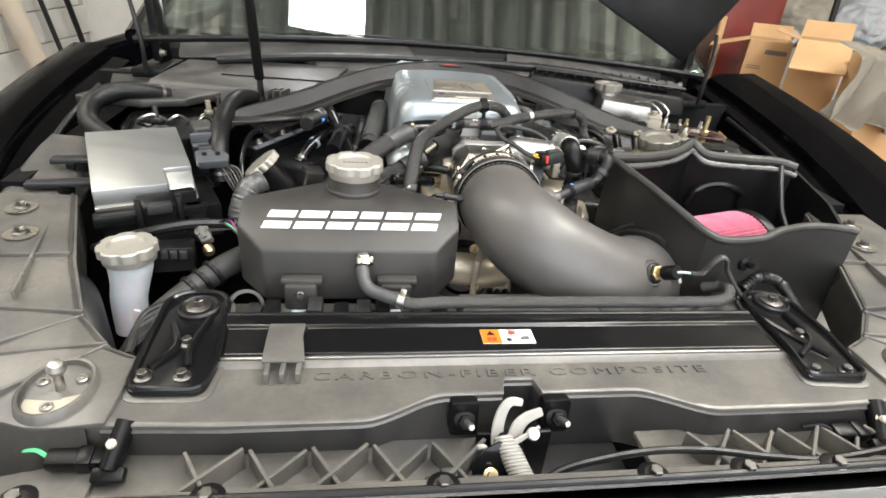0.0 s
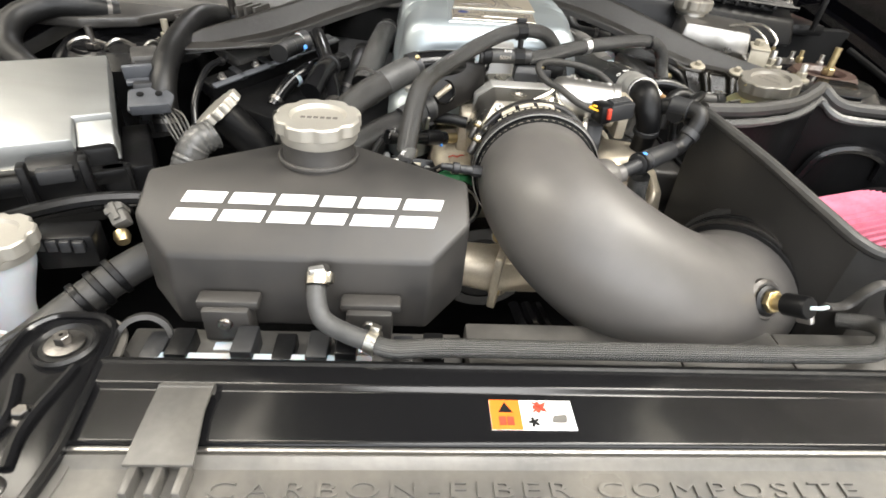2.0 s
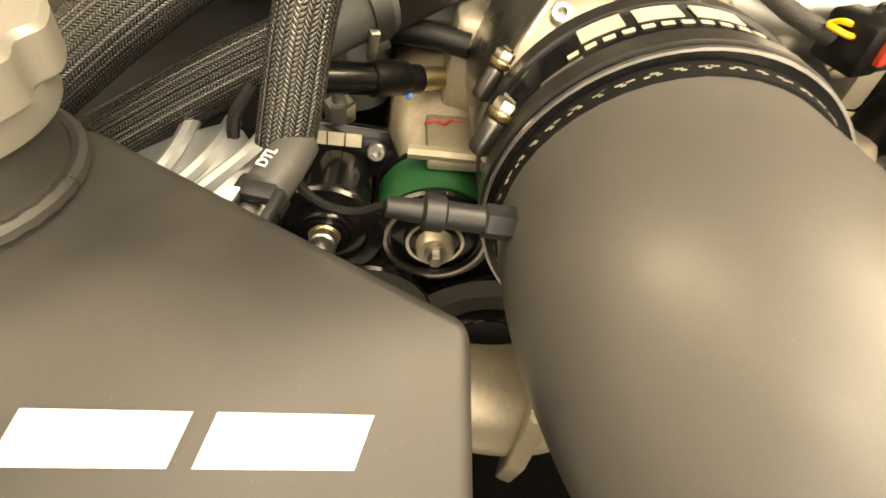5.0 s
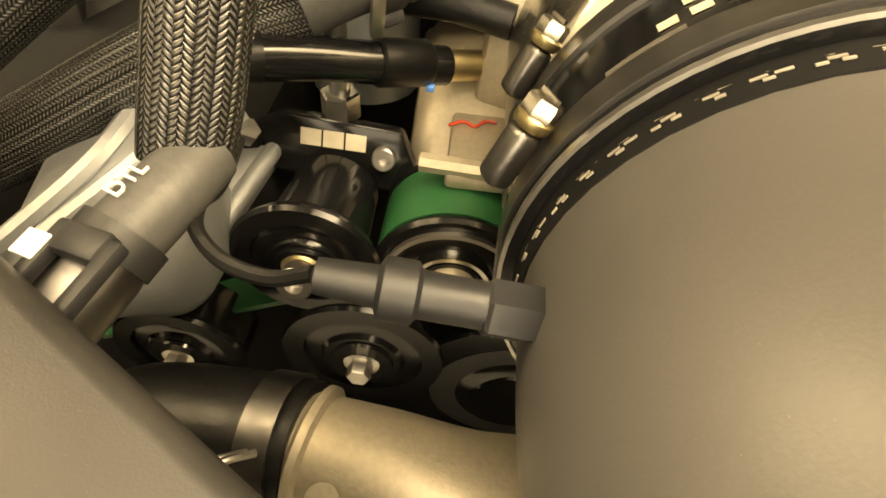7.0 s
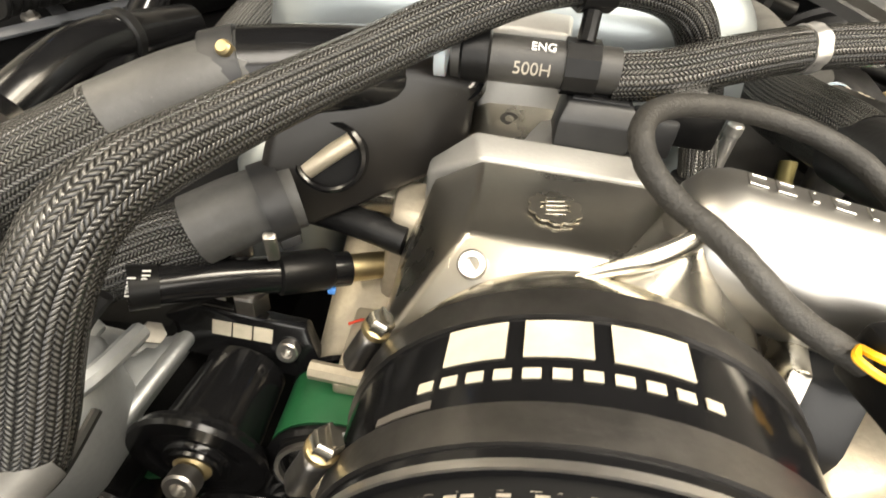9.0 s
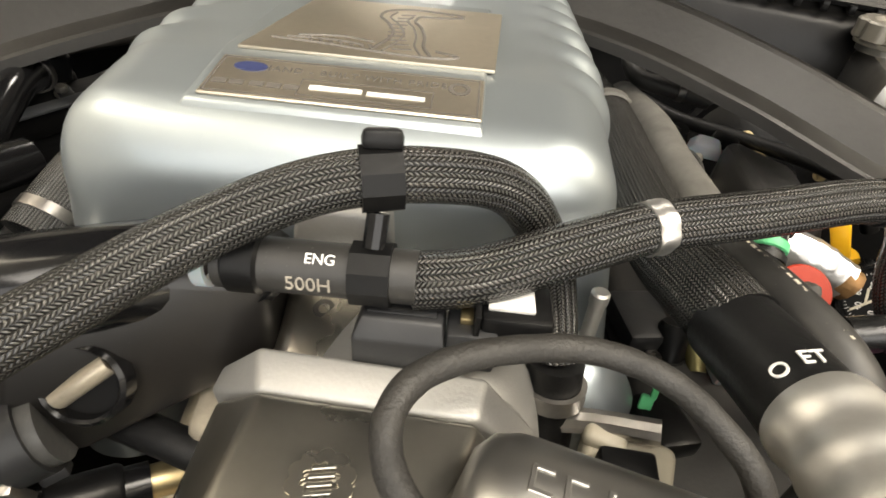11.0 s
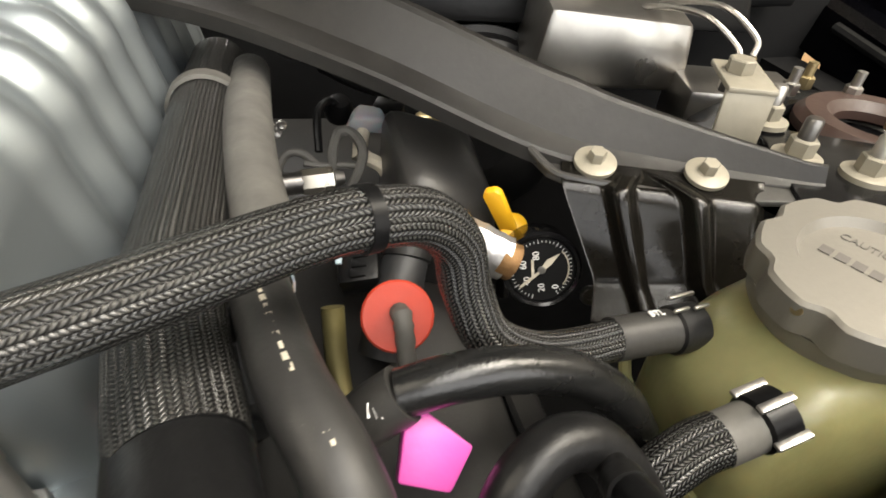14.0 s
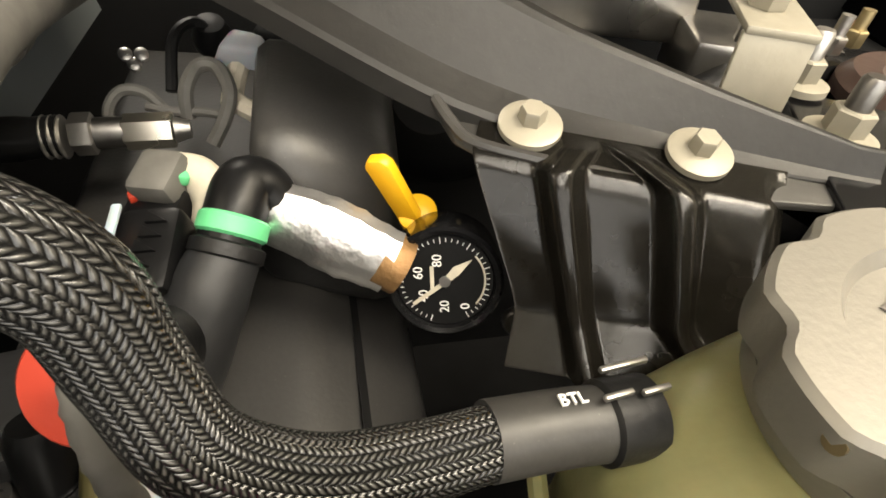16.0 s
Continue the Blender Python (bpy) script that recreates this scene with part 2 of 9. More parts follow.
PVC = mat("cream_pvc", (0.58, 0.50, 0.40), 0.45, var=0.15, scale=5)
DARKRED = mat("dark_red_paint", (0.16, 0.022, 0.018), 0.35, var=0.3, scale=5)
BROWNP = mat("brown_plastic", (0.045, 0.024, 0.018), 0.4, var=0.2)
BUMPERP = mat("dark_grey_paint", (0.20, 0.20, 0.205), 0.26, var=0.1, bump=0.0, rvar=0.05, Coat_Weight=0.7)
PRINT = mat("worn_print", (0.34, 0.31, 0.26), 0.6, var=0.4, scale=60)
DUST = mat("dusty_white", (0.55, 0.50, 0.40), 0.7, var=0.3, scale=40)
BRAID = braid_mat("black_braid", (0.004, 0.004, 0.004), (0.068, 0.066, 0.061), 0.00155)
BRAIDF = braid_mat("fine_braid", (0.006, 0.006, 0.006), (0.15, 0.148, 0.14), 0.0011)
SHINYHOSE = mat("shiny_hose", (0.011, 0.011, 0.0108), 0.20, rvar=0.12, var=0.3, scale=60, fine=900, bump=0.12)
GLASS = bpy.data.materials.new("windscreen_glass")
GLASS.use_nodes = True
gp = GLASS.node_tree.nodes["Principled BSDF"]
gp.inputs["Transmission Weight"].default_value, gp.inputs["Roughness"].default_value = 1.0, 0.0
gp.inputs["Base Color"].default_value, gp.inputs["IOR"].default_value = (0.87, 0.96, 0.92, 1), 1.5

# ---- builders ----


def up(p, d):
    """A frame at p whose z runs along d."""
    return Matrix.Translation(p) @ Vector(d).to_track_quat("Z", "Y").to_matrix().to_4x4()


def xf(bm, m):
    bmesh.ops.transform(bm, matrix=m, verts=bm.verts)
    return bm


def at(bm, x, y, z, rx=0, ry=0, rz=0):
    return xf(bm, pose(x, y, z, rx, ry, rz))


def join(*bms):
    out = bms[0]
    for b in bms[1:]:
        me = bpy.data.meshes.new("t")
        b.to_mesh(me)
        out.from_mesh(me)
        bpy.data.meshes.remove(me)
        b.free()
    return out


def bevel(bm, r, seg=2, angle=25):
    es = [e for e in bm.edges if len(e.link_faces) == 2 and e.calc_face_angle(0) > radians(angle)]
    if r > 0 and es:
        bmesh.ops.bevel(bm, geom=es, offset=r, segments=seg, profile=0.5, affect="EDGES", clamp_overlap=True)
    return bm


def bx(sx, sy, sz, r=0.0, seg=2):
    bm = bmesh.new()
    bmesh.ops.create_cube(bm, size=1)
    xf(bm, Matrix.Diagonal((sx, sy, sz, 1)))
    return bevel(bm, r, seg)


def span(lo, hi, r=0.0, seg=2):
    c = [(a + b) / 2 for a, b in zip(lo, hi)]
    return at(bx(*(b - a for a, b in zip(lo, hi)), r, seg), *c)


def prism(pts, h, r=0.0, seg=2):
    """A polygon in x, y, raised from z = 0 to h."""
    bm = bmesh.new()
    f = bm.faces.new([bm.verts.new((x, y, 0)) for x, y in pts])
    top = bmesh.ops.extrude_face_region(bm, geom=[f])["geom"]
    bmesh.ops.translate(bm, vec=(0, 0, h), verts=[v for v in top if isinstance(v, bmesh.types.BMVert)])
    bmesh.ops.recalc_face_normals(bm, faces=bm.faces)
    return bevel(bm, r, seg)


def hull(pts, r=0.0, seg=2):
    bm = bmesh.new()
    for p in pts:
        bm.verts.new(p)
    res = bmesh.ops.convex_hull(bm, input=bm.verts)
    bmesh.ops.delete(bm, geom=[g for g in res["geom_interior"] if isinstance(g, bmesh.types.BMVert)], context="VERTS")
    bmesh.ops.dissolve_limit(bm, angle_limit=radians(2), verts=bm.verts, edges=bm.edges)
    bmesh.ops.recalc_face_normals(bm, faces=bm.faces)
    return bevel(bm, r, seg)


def lathe(prof, seg=28, lobes=0, depth=0.0):
    """A profile of (radius, height) turned about z; lobes scallop it."""
    bm = bmesh.new()
    rings = []
    for r, z in prof:
        ring = []
        for k in range(seg):
            a = 2 * math.pi * k / seg
            rr = r - (depth * (0.5 + 0.5 * math.cos(lobes * a)) ** 2 if lobes and r > 0 else 0)
            ring.append(bm.verts.new((rr * math.cos(a), rr * math.sin(a), z)))
        rings.append(ring)
    for a, b in zip(rings, rings[1:]):
        for k in range(seg):
            bm.faces.new((a[k], a[(k + 1) % seg], b[(k + 1) % seg], b[k]))
    if len(prof) > 3 and prof[0][0] == prof[-1][0] and prof[0][0] > 0:
        # a ring: its inner side closes it
        for k in range(seg):
            bm.faces.new((rings[-1][k], rings[-1][(k + 1) % seg], rings[0][(k + 1) % seg], rings[0][k]))
    else:
        for ring, flip in ((rings[0], True), (rings[-1], False)):
            bm.faces.new(ring[::-1] if flip else ring)
    bmesh.ops.remove_doubles(bm, verts=bm.verts, dist=1e-6)
    bmesh.ops.recalc_face_normals(bm, faces=bm.faces)
    return bm


def curve_points(pts, sub):
    p = [Vector(q) for q in pts]
    p = [2 * p[0] - p[1], *p, 2 * p[-1] - p[-2]]
    out = []
    for i in range(1, len(p) - 2):
        a, b, c, d = p[i - 1 : i + 3]
        for k in range(sub):
            t = k / sub
            out.append(0.5 * (2 * b + (c - a) * t + (2 * a - 5 * b + 4 * c - d) * t * t + (3 * b - a - 3 * c + d) * t**3))
    return out + [p[-2]]


def tube(pts, r, seg=14, sub=6, ribs=None, flat=1.0):
    """A hose along points; r may be one radius or one a point; ribs(s, length) adds to it. UV: metres round and along."""
    line = curve_points(pts, sub) if len(pts) > 2 else [Vector(pts[0]).lerp(Vector(pts[1]), k / sub) for k in range(sub + 1)]
    rs = r if isinstance(r, (list, tuple)) else [r] * len(pts)
    n = len(line)
    bm = bmesh.new()
    uvl = bm.loops.layers.uv.new("UVMap")
    side, rings, ss, s = None, [], [], 0.0
    for i, c in enumerate(line):
        d = (line[min(i + 1, n - 1)] - line[max(i - 1, 0)]).normalized()
        if side is None:
            side = d.cross(Vector((0.13, 0.2, 0.97))).normalized()
        side = (side - d * side.dot(d)).normalized()
        oth = d.cross(side)
        f = i / (n - 1) * (len(rs) - 1)
        k = min(int(f), len(rs) - 2) if len(rs) > 1 else 0
        rad = rs[k] + (rs[min(k + 1, len(rs) - 1)] - rs[k]) * (f - k)
        if i:
            s += (c - line[i - 1]).length
        if ribs:
            rad += ribs(s)
        rings.append([bm.verts.new(c + rad * (math.cos(a) * side * flat + math.sin(a) * oth)) for a in (2 * math.pi * j / seg for j in range(seg))])
        ss.append(s)
    r0 = sum(rs) / len(rs)
    turns = 2 * max(1, round(math.pi * r0 / 0.0019)) * 0.0019 / seg
    for i in range(n - 1):
        for j in range(seg):
            f = bm.faces.new((rings[i][j], rings[i][(j + 1) % seg], rings[i + 1][(j + 1) % seg], rings[i + 1][j]))
            for lp, (du, dv) in zip(f.loops, ((j, i), (j + 1, i), (j + 1, i + 1), (j, i + 1))):
                lp[uvl].uv = (du * turns, ss[dv])
    bm.faces.new(rings[0][::-1])
    bm.faces.new(rings[-1])
    bmesh.ops.recalc_face_normals(bm, faces=bm.faces)
    return bm


def mesh_of(name, bm, material, sharp=35):
    for e in bm.edges:
        e.smooth = not (len(e.link_faces) == 2 and e.calc_face_angle(0) > radians(sharp))
    for f in bm.faces:
        f.smooth = True
    me = bpy.data.meshes.new(name)
    bm.to_mesh(me)
    bm.free()
    me.materials.append(material)
    return me


def thing(name, loc, label, category, group="", kind=""):
    ob = new(name)
    ob.location, ob.empty_display_size = loc, 0.02
    return tagged(ob, label, category, group, kind)


def hang(ob, parent):
    ob.parent = parent
    if parent.type == "EMPTY":
        ob.matrix_parent_inverse = Matrix.Translation(parent.location).inverted()
    return ob


def part(name, bm, material, parent, label="", sharp=35):
    """One mesh under a thing or under a part, built where it stands."""
    ob = hang(new(name, mesh_of(name, bm, material, sharp)), parent)
    return tagged(ob, label)


def put(name, me, m, parent, label=""):
    """A shared mesh at the pose m under a thing."""
    ob = hang(new(name, me), parent)
    ob.matrix_basis = m
    return tagged(ob, label)


def solid(name, bm, material, label, category, group="", kind="", sharp=35):
    """A thing of one mesh, with its origin at its base."""
    vs = [v.co for v in bm.verts]
    c = Vector([(min(v[i] for v in vs) + max(v[i] for v in vs)) / 2 for i in range(2)] + [min(v[2] for v in vs)])
    bmesh.ops.translate(bm, vec=-c, verts=bm.verts)
    ob = new(name, mesh_of(name, bm, material, sharp))
    ob.location = c
    return tagged(ob, label, category, group, kind)


def text_bm(body, size, depth=0.0004, spacing=1.0, shear=0.0):
    c = bpy.data.curves.new("lettering", "FONT")
    c.body, c.size, c.extrude, c.space_character, c.shear = body, size, depth, spacing, shear
    c.align_x, c.align_y = "CENTER", "CENTER"
    o = bpy.data.objects.new("lettering", c)
    scene.collection.objects.link(o)
    me = o.evaluated_get(bpy.context.evaluated_depsgraph_get()).to_mesh()
    bm = bmesh.new()
    bm.from_mesh(me)
    bpy.data.objects.remove(o)
    return bm


def basis(o, x, y):
    """A frame at o with its x and y along the given ways."""
    x = Vector(x).normalized()
    z = x.cross(Vector(y)).normalized()
    y = z.cross(x)
    return Matrix.Translation(o) @ Matrix((x, y, z)).transposed().to_4x4()


def hexagon(r, h, dip=0.0):
    bm = lathe([(r * 0.94, 0), (r, 0.0008), (r, h - 0.0008), (r * 0.88, h), (r * 0.3, h), (r * 0.3, h - dip), (0, h - dip)] if dip else [(r * 0.94, 0), (r, 0.0008), (r, h - 0.0008), (r * 0.88, h), (0, h)], 6)
    return bm


# fasteners, made once and shared
FLANGE = mesh_of("bolt", join(lathe([(0.009, 0), (0.009, 0.0012), (0.007, 0.0025), (0, 0.0025)], 20), at(hexagon(0.0055, 0.006), 0, 0, 0.0025)), DARKST)
ZINCBOLT = mesh_of("bolt", join(lathe([(0.0068, 0), (0.0068, 0.0014), (0.005, 0.002), (0, 0.002)], 18), at(hexagon(0.0045, 0.0055), 0, 0, 0.002)), BRASS)
STEELBOLT = mesh_of("bolt", join(lathe([(0.0068, 0), (0.0068, 0.0014), (0.005, 0.002), (0, 0.002)], 18), at(hexagon(0.0046, 0.006), 0, 0, 0.002)), STEEL)
SOCKET = mesh_of("bolt", lathe([(0.0052, 0), (0.0052, 0.0045), (0.0045, 0.0052), (0.0026, 0.0052), (0.0026, 0.0018), (0, 0.0018)], 18), STEEL)
SOCKETB = mesh_of("bolt", lathe([(0.0048, 0), (0.0046, 0.002), (0.0038, 0.003), (0.002, 0.003), (0.002, 0.001), (0, 0.001)], 18), DARKST)
BIGBOLT = mesh_of("bolt", join(lathe([(0.018, 0), (0.018, 0.002), (0.012, 0.004), (0, 0.004)], 28), at(hexagon(0.0078, 0.009, 0.004), 0, 0, 0.004)), DARKST)


def ear_clamp(name, p, d, r, material, parent, w=0.008, label="", ang=0.0):
    """A hose clamp: its band and the pinched ear."""
    b = lathe([(r - 0.001, -w / 2), (r + 0.0012, -w / 2), (r + 0.0012, w / 2), (r - 0.001, w / 2)], 24)
    e = at(bx(0.005, 0.007, w * 0.9, 0.001), (r + 0.003) * math.cos(ang), (r + 0.003) * math.sin(ang), 0, 0, 0, math.degrees(ang))
    return part(name, xf(join(b, e), up(p, d)), material, parent, label)


def loft(rings):
    """Closed cross-sections joined one to the next, with both ends shut."""
    bm = bmesh.new()
    made = [[bm.verts.new(p) for p in ring] for ring in rings]
    n = len(made[0])
    for a, b in zip(made, made[1:]):
        for k in range(n):
            bm.faces.new((a[k], a[(k + 1) % n], b[(k + 1) % n], b[k]))
    bm.faces.new(made[0][::-1])
    bm.faces.new(made[-1])
    bmesh.ops.recalc_face_normals(bm, faces=bm.faces)
    return bm


def rounded(pts, r, n=4):
    """A polygon with its corners turned into arcs."""
    out = []
    for i, p in enumerate(pts):
        p, a, b = Vector(p), Vector(pts[i - 1]), Vector(pts[(i + 1) % len(pts)])
        u, w = p + (a - p).normalized() * min(r, (a - p).length * 0.45), p + (b - p).normalized() * min(r, (b - p).length * 0.45)
        for k in range(n + 1):
            t = k / n
            q = u * (1 - t) ** 2 + p * 2 * t * (1 - t) + w * t * t
            out.append((q.x, q.y))
    return out


def moved(pts, dx, dy, dz):
    return [(x + dx, y + dy, z + dz) for x, y, z in pts]

# ---- garage ----
floor_bm = span((-2.6, -1.85, -0.1), (3.4, 4.6, 0.0))
tagged(solid("floor", floor_bm, CONCRETE, "grey stained concrete garage floor", "floor", kind="structure"))
wl = thing("wall_west", (-2.35, 0, 0), "pale painted concrete block garage wall", "wall", kind="structure")
part("wall_core", span((-2.6, -1.85, 0), (-2.36, 4.6, 3.3)), MORTAR, wl)
tagged(solid("wall_east", span((3.2, -1.85, 0), (3.4, 4.6, 3.3)), BLOCK, "plain pale garage wall behind the boxes", "wall", kind="structure"))
tagged(solid("wall_north", span((-2.36, 4.4, 0), (3.2, 4.6, 3.3)), BLOCK, "plain pale garage wall behind the car", "wall", kind="structure"))
tagged(solid("wall_south", join(span((-2.36, -1.85, 0), (-1.9, -1.70, 3.3)), span((2.3, -1.85, 0), (3.2, -1.70, 3.3)), span((-1.9, -1.85, 3.0), (2.3, -1.70, 3.3))), BLOCK, "garage front wall round the open door", "wall", kind="structure"))


def corrugated():
    bm = bmesh.new()
    n, prev = 330, None
    for k in range(n + 1):
        x = -2.36 + 5.56 * k / n
        z = 3.22 + (0.034 if (k // 3) % 2 else -0.034)
        pair = [bm.verts.new((x, y, z)) for y in (-1.7, 4.4)] + [bm.verts.new((x, y, z + 0.05)) for y in (-1.7, 4.4)]
        if prev:
            bm.faces.new((prev[0], prev[1], pair[1], pair[0]))
            bm.faces.new((prev[2], pair[2], pair[3], prev[3]))
        prev = pair
    return bm


tagged(solid("ceiling", corrugated(), SHEETMETAL, "grey corrugated metal garage ceiling", "ceiling", kind="structure", sharp=20))
for x, y in ((-1.5, 0.55), (1.6, 0.35)):
    t = thing("ceiling_lamp", (x, y, 2.62), "white fluorescent ceiling lamp housing", "lamp", "ceiling lamps")
    part("housing", span((x - 0.27, y - 1.02, 2.63), (x + 0.27, y + 1.02, 2.70), 0.01), LAMPW, t)
    part("hanger", span((x - 0.01, y - 0.01, 2.7), (x + 0.01, y + 0.01, 3.22)), STEEL, t)
gnd = solid("ground", span((-60, -90, -0.14), (60, -1.85, -0.04)), CONCRETE, "pale driveway outside the garage", "ground", kind="structure")

rng = random.Random(4)


def hedge():
    bm = bmesh.new()
    for k in range(2600):
        x, z = rng.uniform(-14, 14), rng.uniform(0.0, 1.0)
        y = -19 - rng.uniform(0, 2.2)
        h = 2.2 + 1.3 * math.sin(x * 0.9) + 0.8 * math.sin(x * 2.3)
        c, s = Vector((x, y, z * h)), rng.uniform(0.1, 0.28)
        a = Vector((rng.uniform(-1, 1), rng.uniform(-1, 1), rng.uniform(-1, 1))).normalized() * s
        b = a.orthogonal().normalized() * s * 0.6
        bm.faces.new([bm.verts.new(c + q) for q in (-a, b, a, -b)])
    return bm


solid("hedge", hedge(), LEAF, "green leafy hedge across the driveway", "hedge", kind="stuff")

# pipes and a pole that lean on the block wall
for nm, a, b, r, m_, lab in (
    ("drain_pipe", (-2.27, 3.10, 1.45), (-2.2, 3.52, 0.0), 0.06, PVC, "cream plastic pipe leaning against the wall"),
    ("conduit", (-2.30, 3.50, 1.5), (-2.28, 3.95, 0.0), 0.016, GREYP, "thin dark conduit on the block wall"),
    ("pole", (-2.28, 3.85, 1.3), (-2.26, 4.25, 0.0), 0.020, RUBBER, "thin black pole against the wall"),
):
    solid(nm, tube([a, b], r, 12, 4), m_, lab, "pipe")

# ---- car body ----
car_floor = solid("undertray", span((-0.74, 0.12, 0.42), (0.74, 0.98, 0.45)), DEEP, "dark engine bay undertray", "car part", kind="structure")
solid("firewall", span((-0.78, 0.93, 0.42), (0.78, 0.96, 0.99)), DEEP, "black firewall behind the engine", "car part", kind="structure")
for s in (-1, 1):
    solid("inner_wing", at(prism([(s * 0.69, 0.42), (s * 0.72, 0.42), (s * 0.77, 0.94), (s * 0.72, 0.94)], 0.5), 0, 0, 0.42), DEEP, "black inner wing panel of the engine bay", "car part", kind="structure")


def fender(s):
    """The wing's inner lip: a swept band that climbs towards the windscreen."""
    rows = [(-0.02, 0.60, 0.865), (0.2, 0.69, 0.895), (0.42, 0.765, 0.925), (0.65, 0.82, 0.955), (0.9, 0.85, 0.985), (1.12, 0.86, 1.01)]
    prof = [(-0.085, -0.075), (-0.075, -0.028), (-0.035, -0.020), (-0.028, 0.0), (0.0, 0.012), (0.05, 0.008), (0.10, -0.03), (0.13, -0.14), (0.14, -0.32)]
    bm = bmesh.new()
    line = curve_points([(x, y, z) for y, x, z in rows], 6)
    prev = None
    for c in line:
        rise = 0.028 * max(0, c.y - 0.3) if s > 0 else 0.0
        wide = 0.060 * min(1, max(0, c.y) / 0.4) if s > 0 else 0.0
        ring = [bm.verts.new((s * (c.x + dx + (wide if dx >= 0.05 else 0.0)), c.y, c.z + dz + rise + (wide * 0.2 if 0.04 < dx < 0.12 else 0.0))) for dx, dz in prof]
        if prev:
            for k in range(len(prof) - 1):
                bm.faces.new((prev[k], prev[k + 1], ring[k + 1], ring[k]))
        prev = ring
    bmesh.ops.solidify(bm, geom=bm.faces[:], thickness=0.003)
    bmesh.ops.recalc_face_normals(bm, faces=bm.faces)
    return bm


for s in (-1, 1):
    wg = thing("fender", (s * 0.8, 0.5, 0.8), "glossy black front wing of the car", "car part", "front wings")
    part("panel", fender(s), GLOSSPAINT, wg)
    part("edge_seal", tube([(s * (x - 0.078), y, z - 0.022) for y, x, z in ((0.02, 0.62, 0.87), (0.2, 0.69, 0.895), (0.42, 0.765, 0.925), (0.65, 0.82, 0.955), (0.9, 0.85, 0.985))], 0.006, 8, 6), RUBBER, wg, "black rubber edge seal")


def bumper():
    bm = bmesh.new()
    prof = [(-0.126, 0.872), (-0.128, 0.889), (-0.135, 0.893), (-0.150, 0.893), (-0.166, 0.885), (-0.185, 0.862), (-0.205, 0.80), (-0.215, 0.70), (-0.21, 0.5)]
    prev = None
    for k in range(25):
        u = -1 + 2 * k / 24
        x, dy = u * 0.62, 0.012 * u * u
        ring = [bm.verts.new((x, y + dy, z)) for y, z in prof]
        if prev:
            for j in range(len(prof) - 1):
                bm.faces.new((prev[j], ring[j], ring[j + 1], prev[j + 1]))
        prev = ring
    bmesh.ops.solidify(bm, geom=bm.faces[:], thickness=0.003)
    bmesh.ops.recalc_face_normals(bm, faces=bm.faces)
    return bm


fb = thing("front_bumper", (0, -0.15, 0.5), "glossy dark grey front bumper skin", "bumper")
part("skin", bumper(), BUMPERP, fb)
part("seam_strip", tube([(u * 0.62, -0.1255 + 0.012 * u * u, 0.8895) for u in [-1 + k / 6 for k in range(13)]], 0.0035, 8, 3), RUBBER, fb)

# radiator support of grey composite
rs = thing("radiator_support", (0, 0, 0.85), "grey dusty carbon composite radiator support", "car part")


def deck_edge(x):
    """How far forward the upper deck reaches at x."""
    a = abs(x)
    t = min(1, max(0, (a - 0.095) / 0.085))
    return -0.018 - 0.030 * t * t * (3 - 2 * t) + (0.05 * max(0, a - 0.30) if a > 0.3 else 0)


def deck():
    rings = []
    for k in range(177):
        x = -0.44 + 0.88 * k / 176
        e = deck_edge(x) + (0.020 if abs(x + 0.0205) < 0.017 else 0.0)
        rings.append([(x, y, z) for y, z in ((0.036, 0.850), (0.036, 0.888), (0.033, 0.8905), (0.030, 0.889), (0.026, 0.886), (e + 0.014, 0.886), (e + 0.005, 0.8868), (e + 0.0015, 0.8866), (e, 0.8856), (e - 0.0003, 0.883), (e + 0.001, 0.876), (e + 0.006, 0.850), (e + 0.012, 0.80), (e + 0.018, 0.80))])
    return loft(rings)


part("upper_deck", deck(), COMPOSITE, rs, sharp=32)
# Darker sheet over the deck's front: its colour carries the wall's shade.
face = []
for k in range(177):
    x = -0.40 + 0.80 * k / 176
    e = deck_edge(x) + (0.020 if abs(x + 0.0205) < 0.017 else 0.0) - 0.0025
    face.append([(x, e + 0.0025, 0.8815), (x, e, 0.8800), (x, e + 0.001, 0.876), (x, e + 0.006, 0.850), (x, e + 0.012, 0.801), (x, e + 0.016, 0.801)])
part("front_face", loft(face), SHADECOMP, rs, "composite front face with its shade put into the colour")
for a, b in ((-0.60, -0.066), (0.10, 0.60)):
    part("lower_shelf", span((a, -0.125, 0.838), (b, -0.034, 0.846), 0.002), COMPOSITE, rs)
# The well floor takes the same shade colour.
part("latch_well", span((-0.066, -0.125, 0.792), (0.10, -0.004, 0.800), 0.002), SHADECOMP, rs)
part("front_ledge", span((-0.5, -0.132, 0.846), (0.5, -0.112, 0.887), 0.003), COMPOSITE, rs)
rib = lambda a, b, h, w=0.0035: at(xf(bx((Vector(b) - Vector(a)).length, w, h, 0.0006, 1), Matrix.Rotation(math.atan2(b[1] - a[1], b[0] - a[0]), 4, "Z")), (a[0] + b[0]) / 2, (a[1] + b[1]) / 2, 0.846 + h / 2)
for x0, n, dx in ((-0.335, 5, 0.054), (0.135, 5, 0.050)):
    for k in range(n):
        part("rib", rib((x0 + k * dx, -0.111), (x0 + (k + 1) * dx, -0.058), 0.024 - 0.005 * (k % 2)), COMPOSITE, rs)
        part("rib", rib((x0 + (k + 0.72) * dx, -0.111), (x0 + (k + 0.10) * dx, -0.058), 0.022), COMPOSITE, rs)
part("rib", rib((-0.335, -0.085), (-0.06, -0.085), 0.006, 0.003), COMPOSITE, rs)
